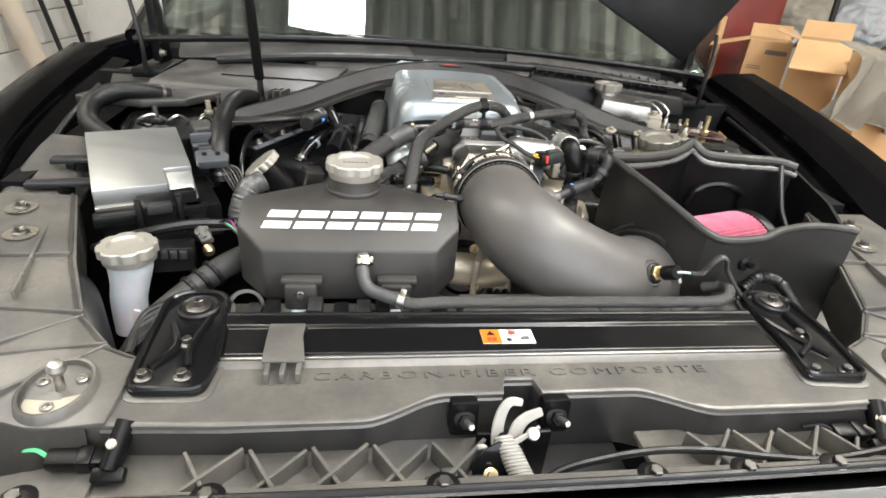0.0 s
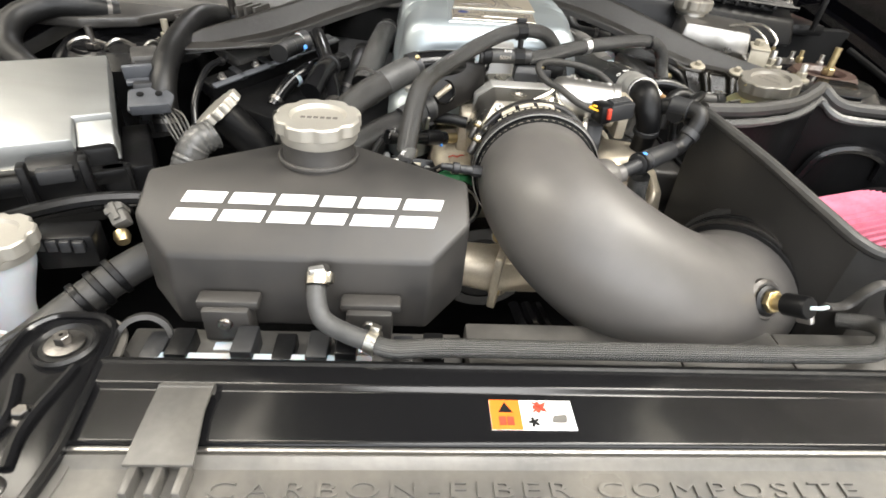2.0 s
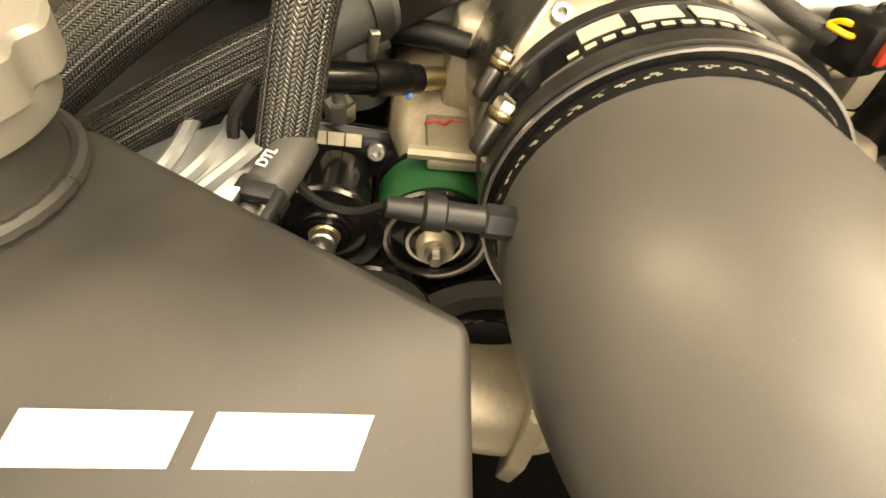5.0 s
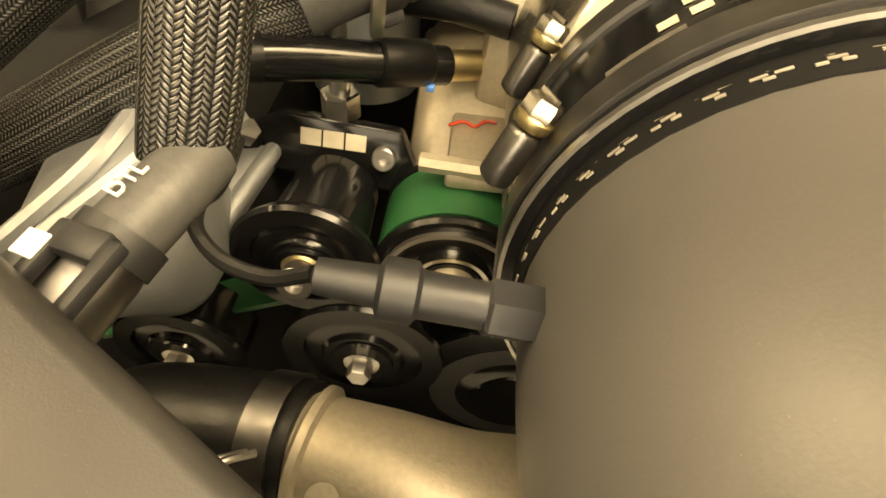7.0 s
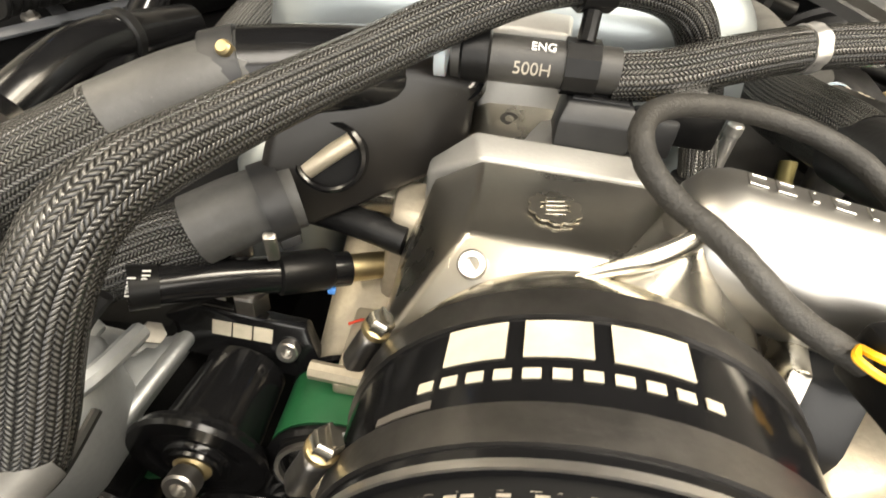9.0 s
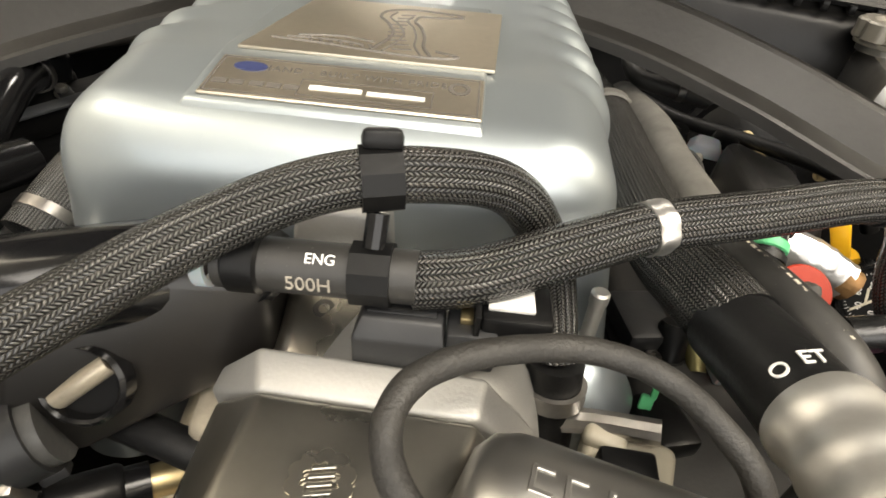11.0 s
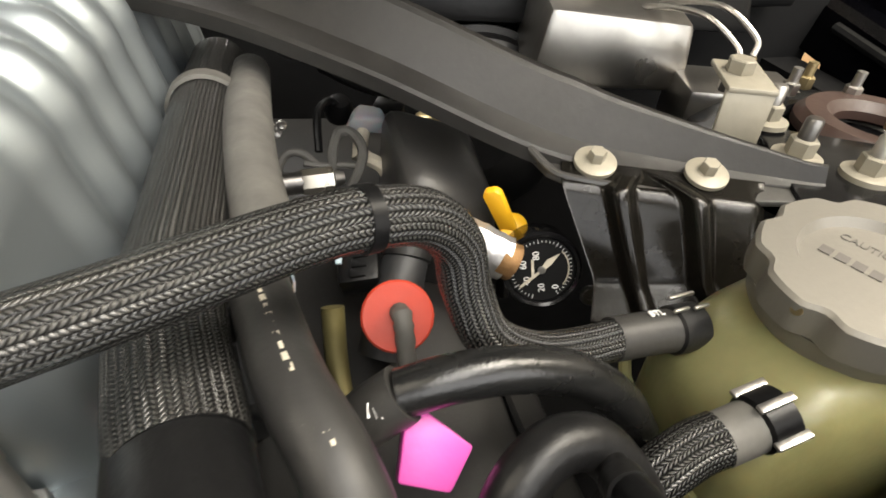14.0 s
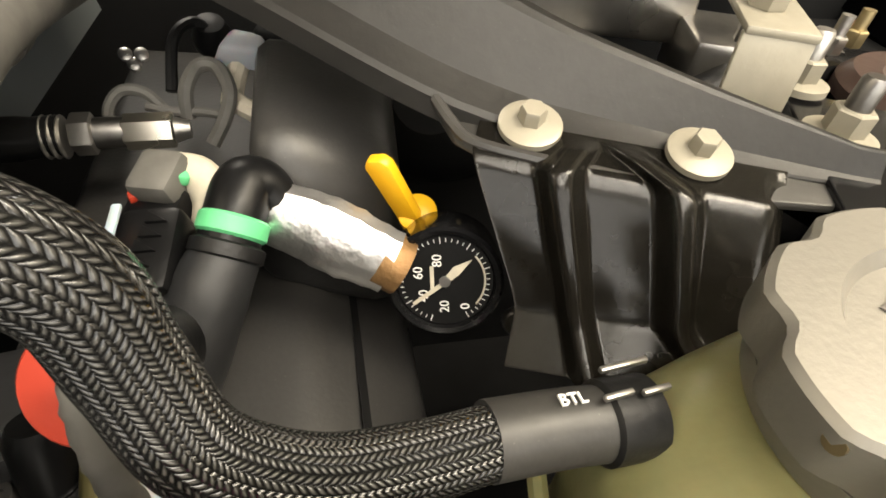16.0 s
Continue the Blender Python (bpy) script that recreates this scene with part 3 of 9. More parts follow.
part("rib", rib((0.10, -0.085), (0.39, -0.085), 0.006, 0.003), COMPOSITE, rs)
for x in (-0.426, -0.293, -0.113, 0.068, 0.155, 0.244, 0.41):
    put("bolt", FLANGE, pose(x, -0.121 + 0.05 * max(0, abs(x) - 0.3), 0.8875), rs)
    part("clip_base", at(lathe([(0.014, 0), (0.014, 0.002), (0.010, 0.003), (0, 0.003)], 20), x, -0.121 + 0.05 * max(0, abs(x) - 0.3), 0.886), BLACK, rs)
words = text_bm("CARBON-FIBER COMPOSITE", 0.0165, 0.0012, 1.30)
wx = [v.co.x for v in words.verts]
part("lettering", xf(words, pose(-0.0165, 0.0115, 0.8866) @ Matrix.Diagonal((0.421 / (max(wx) - min(wx)), 0.92, 1, 1)) @ Matrix.Translation((-(max(wx) + min(wx)) / 2, 0, 0))), COMPOSITE, rs, "raised moulded lettering")


def wing(s):
    """The flat end of the support that reaches back to the wing, with its inner wall."""
    pts = [(0.395, -0.043), (0.395, 0.038), (0.425, 0.052), (0.47, 0.10), (0.52, 0.20), (0.588, 0.365), (0.705, 0.365), (0.70, 0.2), (0.63, 0.075), (0.56, 0.015), (0.50, -0.022), (0.478, -0.038), (0.455, -0.046), (0.43, -0.047)]
    pts = [(s * x, y) for x, y in pts][:: (1 if s < 0 else -1)]
    top = at(prism(pts, 0.006, 0.0015), 0, 0, 0)
    for v in top.verts:
        v.co.z += 0.884 + 0.035 * max(0, min(1, v.co.y / 0.36))
    return top


def wing_wall(s):
    line = [(0.40, 0.036), (0.428, 0.050), (0.475, 0.10), (0.525, 0.20), (0.592, 0.365)]
    bm = bmesh.new()
    prev = None
    for x, y in line:
        z = 0.888 + 0.035 * max(0, min(1, y / 0.36))
        ring = [bm.verts.new((s * (x + dx), y, z + dz)) for dx, dz in ((0.004, 0.004), (-0.001, 0.004), (-0.003, -0.03), (0.0, -0.075))]
        if prev:
            for j in range(3):
                bm.faces.new((prev[j], prev[j + 1], ring[j + 1], ring[j]))
        prev = ring
    bmesh.ops.solidify(bm, geom=bm.faces[:], thickness=0.003)
    bmesh.ops.recalc_face_normals(bm, faces=bm.faces)
    return bm


def skirt(s):
    """The wall that falls from the end plate's front edge to the lower shelf."""
    bm = bmesh.new()
    prev = None
    for x, y, o in ((0.41, -0.0455, 0.004), (0.43, -0.047, 0.006), (0.455, -0.046, 0.014), (0.478, -0.038, 0.028), (0.50, -0.022, 0.040), (0.56, 0.015, 0.05), (0.63, 0.075, 0.05)):
        ring = [bm.verts.new((s * (x + o * 0.3 * f), y - o * f, 0.8875 + 0.035 * max(0, y / 0.36) - dz)) for f, dz in ((0, 0.0), (0.1, 0.006), (1.0, 0.040), (1.05, 0.052))]
        if prev:
            for j in range(3):
                bm.faces.new((prev[j], prev[j + 1], ring[j + 1], ring[j]))
        prev = ring
    bmesh.ops.solidify(bm, geom=bm.faces[:], thickness=0.003)
    bmesh.ops.recalc_face_normals(bm, faces=bm.faces)
    return bm


for s in (-1, 1):
    part("end_plate", wing(s), COMPOSITE, rs)
    part("skirt", skirt(s), COMPOSITE, rs)
    part("shelf_end", at(prism(rounded([(s * 0.40, -0.125), (s * 0.40, -0.05), (s * 0.55, -0.02), (s * 0.60, -0.03), (s * 0.60, -0.08), (s * 0.55, -0.115)][:: s], 0.01), 0.006, 0.001), 0, 0, 0.846), COMPOSITE, rs)
    part("inner_wall", wing_wall(s), COMPOSITE, rs)
    for a, b in (((0.43, 0.055), (0.60, 0.03)), ((0.47, 0.10), (0.66, 0.12)), ((0.43, 0.055), (0.50, -0.015)), ((0.47, 0.10), (0.56, 0.03)), ((0.56, 0.03), (0.60, 0.17)), ((0.53, 0.21), (0.68, 0.20)), ((0.545, 0.12), (0.60, 0.32))):
        za = 0.890 + 0.035 * max(0, min(1, (a[1] + b[1]) / 2 / 0.36))
        w = at(bx((Vector(b) - Vector(a)).length, 0.0036, 0.010, 0.0006, 1), 0, 0, 0, 0, 0, math.degrees(math.atan2(b[1] - a[1], (b[0] - a[0]) * s)))
        part("rib", at(w, s * (a[0] + b[0]) / 2, (a[1] + b[1]) / 2, za + 0.001), COMPOSITE, rs)
    for x, y in ((0.639, 0.322), (0.608, 0.257)):
        zt = 0.8902 + 0.035 * y / 0.36
        put("bolt", FLANGE, pose(s * x, y, zt + 0.002) @ Matrix.Scale(1.1, 4), rs)
        part("washer", at(lathe([(0.019, 0), (0.019, 0.0015), (0, 0.0015)], 24), s * x, y, zt + 0.0005), CAST, rs, "bright worn bolt washer")
    # hood buffer well with its ball stud
    w = thing("ball_stud", (s * 0.465, 0.005, 0.88), "bright steel ball stud on a round plate", "car part", "ball studs")
    part("plate", xf(lathe([(0.030, 0), (0.030, 0.002), (0.028, 0.003), (0, 0.003)], 32), pose(s * 0.447, -0.006, 0.8885, -4, 0, 0) @ Matrix.Diagonal((0.86, 1.05, 1, 1))), CREAM, w)
    part("stud", xf(lathe([(0.004, 0), (0.004, 0.018), (0.003, 0.02), (0.0068, 0.024), (0.0078, 0.029), (0.0055, 0.034), (0, 0.0355)], 18), pose(s * 0.446, -0.004, 0.893, 8, -10 * s, 0)), STEEL, w)
    for a in (0.6, 2.7, 4.8):
        put("bolt", SOCKET, pose(s * 0.447 + 0.018 * math.cos(a), -0.006 + 0.022 * math.sin(a), 0.8915), w)
    part("rim", xf(lathe([(0.0315, 0), (0.038, 0), (0.0355, 0.012), (0.034, 0.0135), (0.0315, 0.0125)], 36), pose(s * 0.447, -0.006, 0.887, 2, 0, 0) @ Matrix.Diagonal((0.86, 1.05, 1, 1))), COMPOSITE, w)

# gloss black radiator cover with its bright front edge, sticker and clip
rc = thing("radiator_cover", (0, 0.07, 0.885), "gloss black radiator cover panel with bright edge", "car part")


def cover():
    bm = bmesh.new()
    prof = [(0.0395, 0.880), (0.0395, 0.8905), (0.042, 0.8925), (0.082, 0.8935), (0.086, 0.8965), (0.104, 0.8975), (0.107, 0.895), (0.107, 0.87)]
    prev = None
    for k in range(2):
        x = (-0.326, 0.306)[k]
        ring = [bm.verts.new((x, y, z)) for y, z in prof]
        if prev:
            for j in range(len(prof) - 1):
                bm.faces.new((prev[j], prev[j + 1], ring[j + 1], ring[j]))
            bm.faces.new(ring[::-1])
        else:
            bm.faces.new(ring)
        prev = ring
    bmesh.ops.recalc_face_normals(bm, faces=bm.faces)
    return bevel(bm, 0.0012, 2)


part("panel", cover(), GLOSSB, rc)
part("front_edge", span((-0.324, 0.0355, 0.886), (0.304, 0.0392, 0.8915), 0.001), BRUSHED, rc, "thin bright front edge")
part("back_lip", tube([(-0.328, 0.105, 0.893), (0.308, 0.105, 0.893)], 0.0055, 10, 2), BLACK, rc)
STX = -0.018
part("sticker", span((STX - 0.030, 0.051, 0.8938), (STX + 0.030, 0.076, 0.8942)), WHITE, rc, "white and orange warning sticker")
part("sticker_warning", span((STX - 0.0298, 0.0512, 0.8943), (STX - 0.0082, 0.0758, 0.8946)), ORANGE, rc, "orange warning half of the sticker")
part("pictogram", at(prism([(-0.0052, 0), (0.0052, 0), (0, 0.0085)], 0.0003), STX - 0.019, 0.0652, 0.8947), DEEP, rc)
for dx, w in ((-0.0052, 0.0048), (0.0004, 0.0048)):
    part("pictogram", span((STX - 0.019 + dx, 0.0545, 0.8947), (STX - 0.019 + dx + w, 0.0615, 0.895)), RED, rc)
part("pictogram", at(lathe([(0.0042, 0), (0.0042, 0.0003), (0, 0.0003)], 40, 5, 0.0026), STX + 0.0005, 0.0575, 0.8943), DEEP, rc)
part("pictogram", at(lathe([(0.0050, 0), (0.0050, 0.0003), (0, 0.0003)], 40, 5, 0.0022), STX + 0.0062, 0.0700, 0.8943), RED, rc)
for a in (40, -40):
    part("pictogram", at(bx(0.013, 0.0012, 0.0003), STX + 0.0062, 0.0700, 0.8948, 0, 0, a), RED, rc)
part("pictogram", at(prism(rounded([(-0.006, -0.003), (0.005, -0.003), (0.006, 0.004), (-0.004, 0.003)], 0.002), 0.0002), STX + 0.019, 0.0600, 0.8943), WORNGREY, rc)
cl = thing("panel_clip", (-0.248, 0.07, 0.89), "grey plastic strap clipped over the radiator cover", "clip")
part("strap", join(at(prism([(-0.020, 0.0), (0.022, 0.0), (0.016, 0.040), (0.016, 0.062), (-0.021, 0.062), (-0.021, 0.040)], 0.003, 0.001), -0.257, 0.020, 0.8975), tube([(-0.278, 0.080, 0.897), (-0.241, 0.080, 0.897)], 0.004, 10, 2), span((-0.278, 0.081, 0.886), (-0.241, 0.0845, 0.899), 0.001)), COMPOSITE, cl)
for k in range(3):
    part("tooth", span((-0.273 + 0.015 * k, 0.003, 0.886), (-0.268 + 0.015 * k, 0.023, 0.8985), 0.001), COMPOSITE, cl)

# stamped black radiator brackets
for s, pts, bolts in (
    (-1, [(-0.392, -0.012), (-0.322, -0.014), (-0.318, 0.03), (-0.330, 0.14), (-0.345, 0.155), (-0.385, 0.156), (-0.402, 0.138), (-0.398, 0.06)], ((-0.361, 0.120, 1), (-0.3465, 0.008, 0), (-0.3815, 0.008, 0), (-0.356, 0.058, 0))),
    (1, [(0.372, -0.020), (0.298, -0.014), (0.310, 0.03), (0.322, 0.14), (0.338, 0.158), (0.372, 0.156), (0.392, 0.138), (0.390, 0.06)], ((0.358, 0.128, 1), (0.314, -0.004, 0), (0.352, -0.006, 0), (0.345, 0.06, 0))),
):
    b = thing("radiator_bracket", (bolts[0][0], 0.06, 0.886), "gloss black stamped steel radiator bracket, bolted down", "bracket", "radiator brackets")
    cx, cy = sum(p[0] for p in pts) / len(pts), sum(p[1] for p in pts) / len(pts)
    pts = rounded(pts, 0.014)
    part("plate", at(prism(pts[:: (-1 if s > 0 else 1)][::-1], 0.006, 0.002), 0, 0, 0.888), GLOSSB, b)
    ring = [(cx + (x - cx) * 0.93, cy + (y - cy) * 0.96) for x, y in pts]
    part("flange", tube([(x, y, 0.895) for x, y in ring + ring[:1]], 0.0035, 8, 1), GLOSSB, b)
    part("rib", tube([(bolts[1][0] + 0.002, 0.02, 0.895), (bolts[3][0] + 0.006, 0.05, 0.896), (bolts[3][0] + 0.012, 0.10, 0.895)], 0.004, 8, 4), GLOSSB, b)
    part("rib", tube([(bolts[2][0] + 0.002, 0.02, 0.895), (bolts[3][0] - 0.008, 0.05, 0.896), (bolts[3][0] - 0.022, 0.09, 0.895)], 0.004, 8, 4), GLOSSB, b)
    part("bushing", at(lathe([(0.0225, 0), (0.0225, 0.004), (0.020, 0.006), (0.0175, 0.0035), (0, 0.0035)], 32), bolts[0][0], bolts[0][1], 0.893), RUBBER, b, "worn black rubber bushing")
    for x, y, big in bolts:
        put("bolt", BIGBOLT if big else FLANGE, pose(x, y, 0.897 if big else 0.894) @ Matrix.Scale(0.75 if big else 0.92, 4), b)
    part("seat", at(prism([(cx + (x - cx) * 1.10, cy + (y - cy) * 1.06) for x, y in pts][:: (-1 if s > 0 else 1)][::-1], 0.004, 0.001), 0, 0, 0.8835), COMPOSITE, b)

# hood latch


def arc_lever(pts, w, t, m):
    """A flat bent lever: a strip of width w and thickness t along points in its own plane."""
    line = curve_points([(x, y, 0) for x, y in pts], 6)
    n, left, right = len(line), [], []
    for i, p in enumerate(line):
        d = (line[min(i + 1, n - 1)] - line[max(i - 1, 0)]).normalized()
        h = w * (0.5 - 0.22 * (i / (n - 1)))
        left.append((p.x - d.y * h, p.y + d.x * h))
        right.append((p.x + d.y * h, p.y - d.x * h))
    return xf(prism(right + left[::-1], t, 0.0008, 1), m)


la = thing("hood_latch", (-0.035, -0.06, 0.848), "black hood latch with pale levers and a tight coil spring", "latch")
part("base_plate", span((-0.070, -0.050, 0.796), (0.004, -0.044, 0.866), 0.002), BLACK, la)
part("housing", hull([(-0.066, -0.104, 0.800), (-0.060, -0.050, 0.800), (-0.012, -0.050, 0.800), (-0.010, -0.104, 0.800), (-0.056, -0.078, 0.862), (-0.050, -0.050, 0.870), (-0.030, -0.050, 0.870), (-0.034, -0.078, 0.860)], 0.003), BLACK, la)
part("hook", arc_lever([(0, -0.018), (-0.001, 0.002), (0.003, 0.020), (0.011, 0.030), (0.023, 0.029)], 0.013, 0.004, basis((-0.050, -0.048, 0.866), (1, 0, 0), (0.05, 0.45, 1))), PALEZINC, la, "white curved latch hook")
part("lever", arc_lever([(0, -0.004), (0.005, 0.010), (0.014, 0.018), (0.029, 0.023)], 0.015, 0.004, basis((-0.037, -0.054, 0.866), (1, 0.05, 0), (0.05, 0.5, 1))), PALEZINC, la)
part("link", arc_lever([(0, 0), (0.014, 0.007), (0.030, 0.016)], 0.006, 0.003, basis((-0.044, -0.066, 0.868), (1, 0.05, 0), (0.05, 0.5, 1))), PALEZINC, la)
part("pivot", xf(lathe([(0.0056, 0), (0.0060, 0.001), (0.0060, 0.005), (0.005, 0.006), (0, 0.006)], 22), up((-0.021, -0.060, 0.876), (0.1, -0.8, 0.6))), FITAL, la)
SA, SB = Vector((-0.049, -0.062, 0.874)), Vector((-0.033, -0.096, 0.852))
sd = (SB - SA).normalized()
su, sv = Vector((1, 0, 0)), sd.cross(Vector((1, 0, 0))).normalized()
part("spring", tube([SA.lerp(SB, k / 110) + (su * math.cos(k * 0.78) + sv * math.sin(k * 0.78)) * (0.0082 + 0.0018 * min(1, k / 30)) for k in range(111)], 0.0016, 6, 2), PALEZINC, la, "tight white coil spring")
part("spring_core", xf(lathe([(0.0078, 0), (0.0085, 0.038), (0, 0.038)], 20), up(SA, sd)), PALEZINC, la)
part("pawl", xf(prism([(-0.018, -0.014), (0.014, -0.016), (0.016, 0.006), (0.011, 0.020), (0.005, 0.018), (0.003, 0.006), (-0.005, 0.002), (-0.012, 0.010), (-0.018, 0.006)], 0.004, 0.001), basis((-0.049, -0.106, 0.846), (1, 0, 0), (0, 0.35, 1))), GLOSSB, la)
part("bracket_plate", xf(prism([(-0.020, -0.020), (0.018, -0.018), (0.020, 0.016), (0.004, 0.024), (-0.012, 0.016), (-0.022, 0.004)], 0.003, 0.001), basis((-0.058, -0.078, 0.856), (1, 0, 0), (0, 0.45, 1))), GLOSSB, la)
part("wire_hook", tube([(-0.072, -0.062, 0.856), (-0.074, -0.066, 0.866), (-0.068, -0.068, 0.870), (-0.063, -0.068, 0.862)], 0.0024, 8, 5), PALEZINC, la)
part("switch_plug", join(at(bx(0.030, 0.014, 0.011, 0.002), -0.108, -0.092, 0.853, 20, 0, 4), at(bx(0.016, 0.010, 0.012, 0.002), -0.102, -0.088, 0.860, 20, 0, 4)), GREYP, la)
part("lead", tube([(-0.122, -0.094, 0.853), (-0.132, -0.099, 0.851), (-0.138, -0.108, 0.848)], 0.0013, 6, 4), BLUE, la, "thin blue lead")
put("bolt", ZINCBOLT, up((-0.064, -0.088, 0.856), (0, -0.7, 0.7)), la)
for x in (-0.080, 0.013):
    part("plate", xf(prism(rounded([(-0.014, -0.020), (0.014, -0.020), (0.014, 0.018), (-0.014, 0.018)], 0.005), 0.018, 0.001), basis((x, -0.014, 0.866), (1, 0, 0), (0, 0.15, 1))), BLACK, la)
    part("nut", xf(join(lathe([(0.011, 0), (0.011, 0.0016), (0.008, 0.003), (0, 0.003)], 22), at(hexagon(0.0072, 0.007), 0, 0, 0.002)), up((x, -0.033, 0.867), (0, -0.85, 0.5))), BLACK, la)
    part("stud", xf(lathe([(0.0036, 0), (0.0036, 0.018), (0.0028, 0.021), (0, 0.021)], 12), up((x, -0.037, 0.870), (0.1, -0.85, 0.5))), STEEL, la)
solid("latch_cable", tube([(-0.02, -0.100, 0.860), (0.01, -0.092, 0.868), (0.08, -0.085, 0.874), (0.14, -0.088, 0.876), (0.20, -0.10, 0.877), (0.26, -0.106, 0.879), (0.40, -0.09, 0.884)], 0.0036, 8, 8), RUBBER, "thin black latch release cable on the support", "cable")
for s, x, y0 in ((-1, -0.383, -0.044), (1, 0.355, -0.050)):
    h = thing("hood_switch", (x, y0, 0.85), "grey-black plastic hood switch with a pale plunger", "switch", "hood switches")
    part("body", tube([(x + 0.003, y0 + 0.008, 0.884), (x, y0 - 0.006, 0.874), (x - 0.004, y0 - 0.022, 0.860)], 0.0105, 14, 4, flat=0.8), BLACK, h)
    part("foot", at(bx(0.026, 0.012, 0.010, 0.002), x - 0.004, y0 - 0.026, 0.857, 30, 0, 0), BLACK, h)
    part("plunger", xf(lathe([(0.0078, 0), (0.0078, 0.008), (0.0055, 0.010), (0.005, 0.016), (0.003, 0.018), (0, 0.018)], 18), up((x - 0.001, y0 - 0.006, 0.874), (-0.1, -0.75, 0.6)) @ Matrix.Scale(0.78, 4)), DUST, h)
    part("plug", at(bx(0.044, 0.016, 0.013, 0.003), x - 0.034, y0 - 0.012, 0.862, 10, 6, 4), BLACK, h)
    part("plug_collar", at(bx(0.012, 0.018, 0.015, 0.002), x - 0.026, y0 - 0.0125, 0.8625, 10, 6, 4), BLACK, h)
    part("wire", tube([(x - 0.055, y0 - 0.012, 0.866), (x - 0.066, y0 - 0.008, 0.870), (x - 0.085, y0 - 0.006, 0.866)], 0.002, 6, 4), LIME if s < 0 else BLACK, h)

# ---- coolant tank ----
tk = thing("coolant_tank", (-0.195, 0.24, 0.872), "black powder-coated aluminium coolant tank with white lettering blocks", "tank")
part("body", hull([(-0.298, 0.170, 0.872), (-0.091, 0.170, 0.872), (-0.302, 0.177, 0.940), (-0.088, 0.177, 0.940), (-0.334, 0.209, 0.878), (-0.057, 0.209, 0.880), (-0.335, 0.211, 0.957), (-0.056, 0.211, 0.957), (-0.334, 0.251, 0.977), (-0.057, 0.251, 0.977), (-0.334, 0.262, 0.880), (-0.057, 0.262, 0.880), (-0.226, 0.314, 0.979), (-0.164, 0.314, 0.979), (-0.226, 0.314, 0.878), (-0.164, 0.314, 0.878)], 0.004, 3), POWDER, tk)
NECK = Vector((-0.194, 0.287, 0.977))
part("neck", at(lathe([(0.036, -0.004), (0.0355, 0.002), (0.033, 0.004), (0.0322, 0.006), (0.0322, 0.025), (0.029, 0.027), (0, 0.027)], 48), *NECK), POWDER, tk)
part("weld", at(tube([(0.0345 * math.cos(a), 0.0345 * math.sin(a), 0.003 + 0.0006 * math.sin(a * 38)) for a in [k * math.pi / 38 for k in range(77)]], 0.0026, 8, 1, ribs=lambda s: 0.0007 * math.sin(s * 1100)), *NECK), POWDER, tk)


def knob_cap(r, h, skirt):
    """A scalloped screw cap with a dished top."""
    top = lathe([(r - 0.001, 0), (r, 0.001), (r, h - 0.0015), (r - 0.0015, h), (r * 0.66, h), (r * 0.60, h - 0.0035), (0, h - 0.0035)], 96, 8, 0.0)
    for v in top.verts:
        q = math.hypot(v.co.x, v.co.y)
        if q > r * 0.9:
            a = math.atan2(v.co.y, v.co.x)
            d = 0.0032 * max(0, math.cos(8 * a)) ** 1.5
            v.co.x *= (q - d) / q
            v.co.y *= (q - d) / q
    return join(top, at(lathe([(r * 0.885, -skirt), (r * 0.90, -skirt + 0.001), (r * 0.91, 0.0), (0, 0.0)], 64), 0, 0, 0))


cap = part("cap", at(knob_cap(0.0385, 0.0125, 0.009), NECK.x + 0.001, NECK.y + 0.002, 1.0055), CAPM, tk, "silver anodised scalloped screw cap")
for k in range(6):
    part("cap_mark", at(bx(0.0042, 0.0042, 0.0003), NECK.x - 0.0125 + 0.0057 * k, NECK.y + 0.002, 1.0146, 0, 0, 0), INK, cap)
# white lettering blocks on the sloping face
FACE = basis((-0.195, 0.177, 0.940), (1, 0, 0), (0, 0.074, 0.037))
x = -0.110
for k, wd in enumerate((0.0385, 0.0395, 0.0365, 0.032, 0.0385, 0.0375)):
    for y0, y1 in ((0.0325, 0.0435), (0.0500, 0.0610)):
        q = [(x + 0.32 * (yy - 0.033) + dx, yy) for yy, dx in ((y0, 0), (y0, wd - 0.005), (y1, wd - 0.005), (y1, 0))]
        part("letter_block", xf(at(prism(q, 0.0005), 0, 0, 0.0002), FACE), WHITE, tk, "white painted block")
    x += wd
for mx_ in (-0.254, -0.139):
    br = part("mount", span((mx_ - 0.019, 0.150, 0.872), (mx_ + 0.019, 0.171, 0.905), 0.003), POWDER, tk)
    part("mount_lip", span((mx_ - 0.024, 0.156, 0.901), (mx_ + 0.026, 0.172, 0.910), 0.003), POWDER, br)
    put("bolt", SOCKETB, up((mx_, 0.150, 0.893), (0, -1, 0.1)) @ Matrix.Scale(1.2, 4), tk)
    part("tab", span((mx_ - 0.011, 0.140, 0.868), (mx_ + 0.006, 0.149, 0.873), 0.001), WHITEP, tk)
part("spigot", xf(lathe([(0.007, 0), (0.007, 0.02), (0, 0.02)], 14), up((-0.178, 0.174, 0.933), (0.02, -0.7, -0.1))), POWDER, tk)
chs = thing("coolant_hose", (-0.165, 0.145, 0.90), "bent worn grey rubber coolant hose on the tank", "hose")
part("hose", tube([(-0.178, 0.166, 0.936), (-0.180, 0.152, 0.926), (-0.174, 0.138, 0.912), (-0.155, 0.128, 0.907), (-0.134, 0.120, 0.905)], 0.0078, 18, 10), DUSTYRUB, chs)
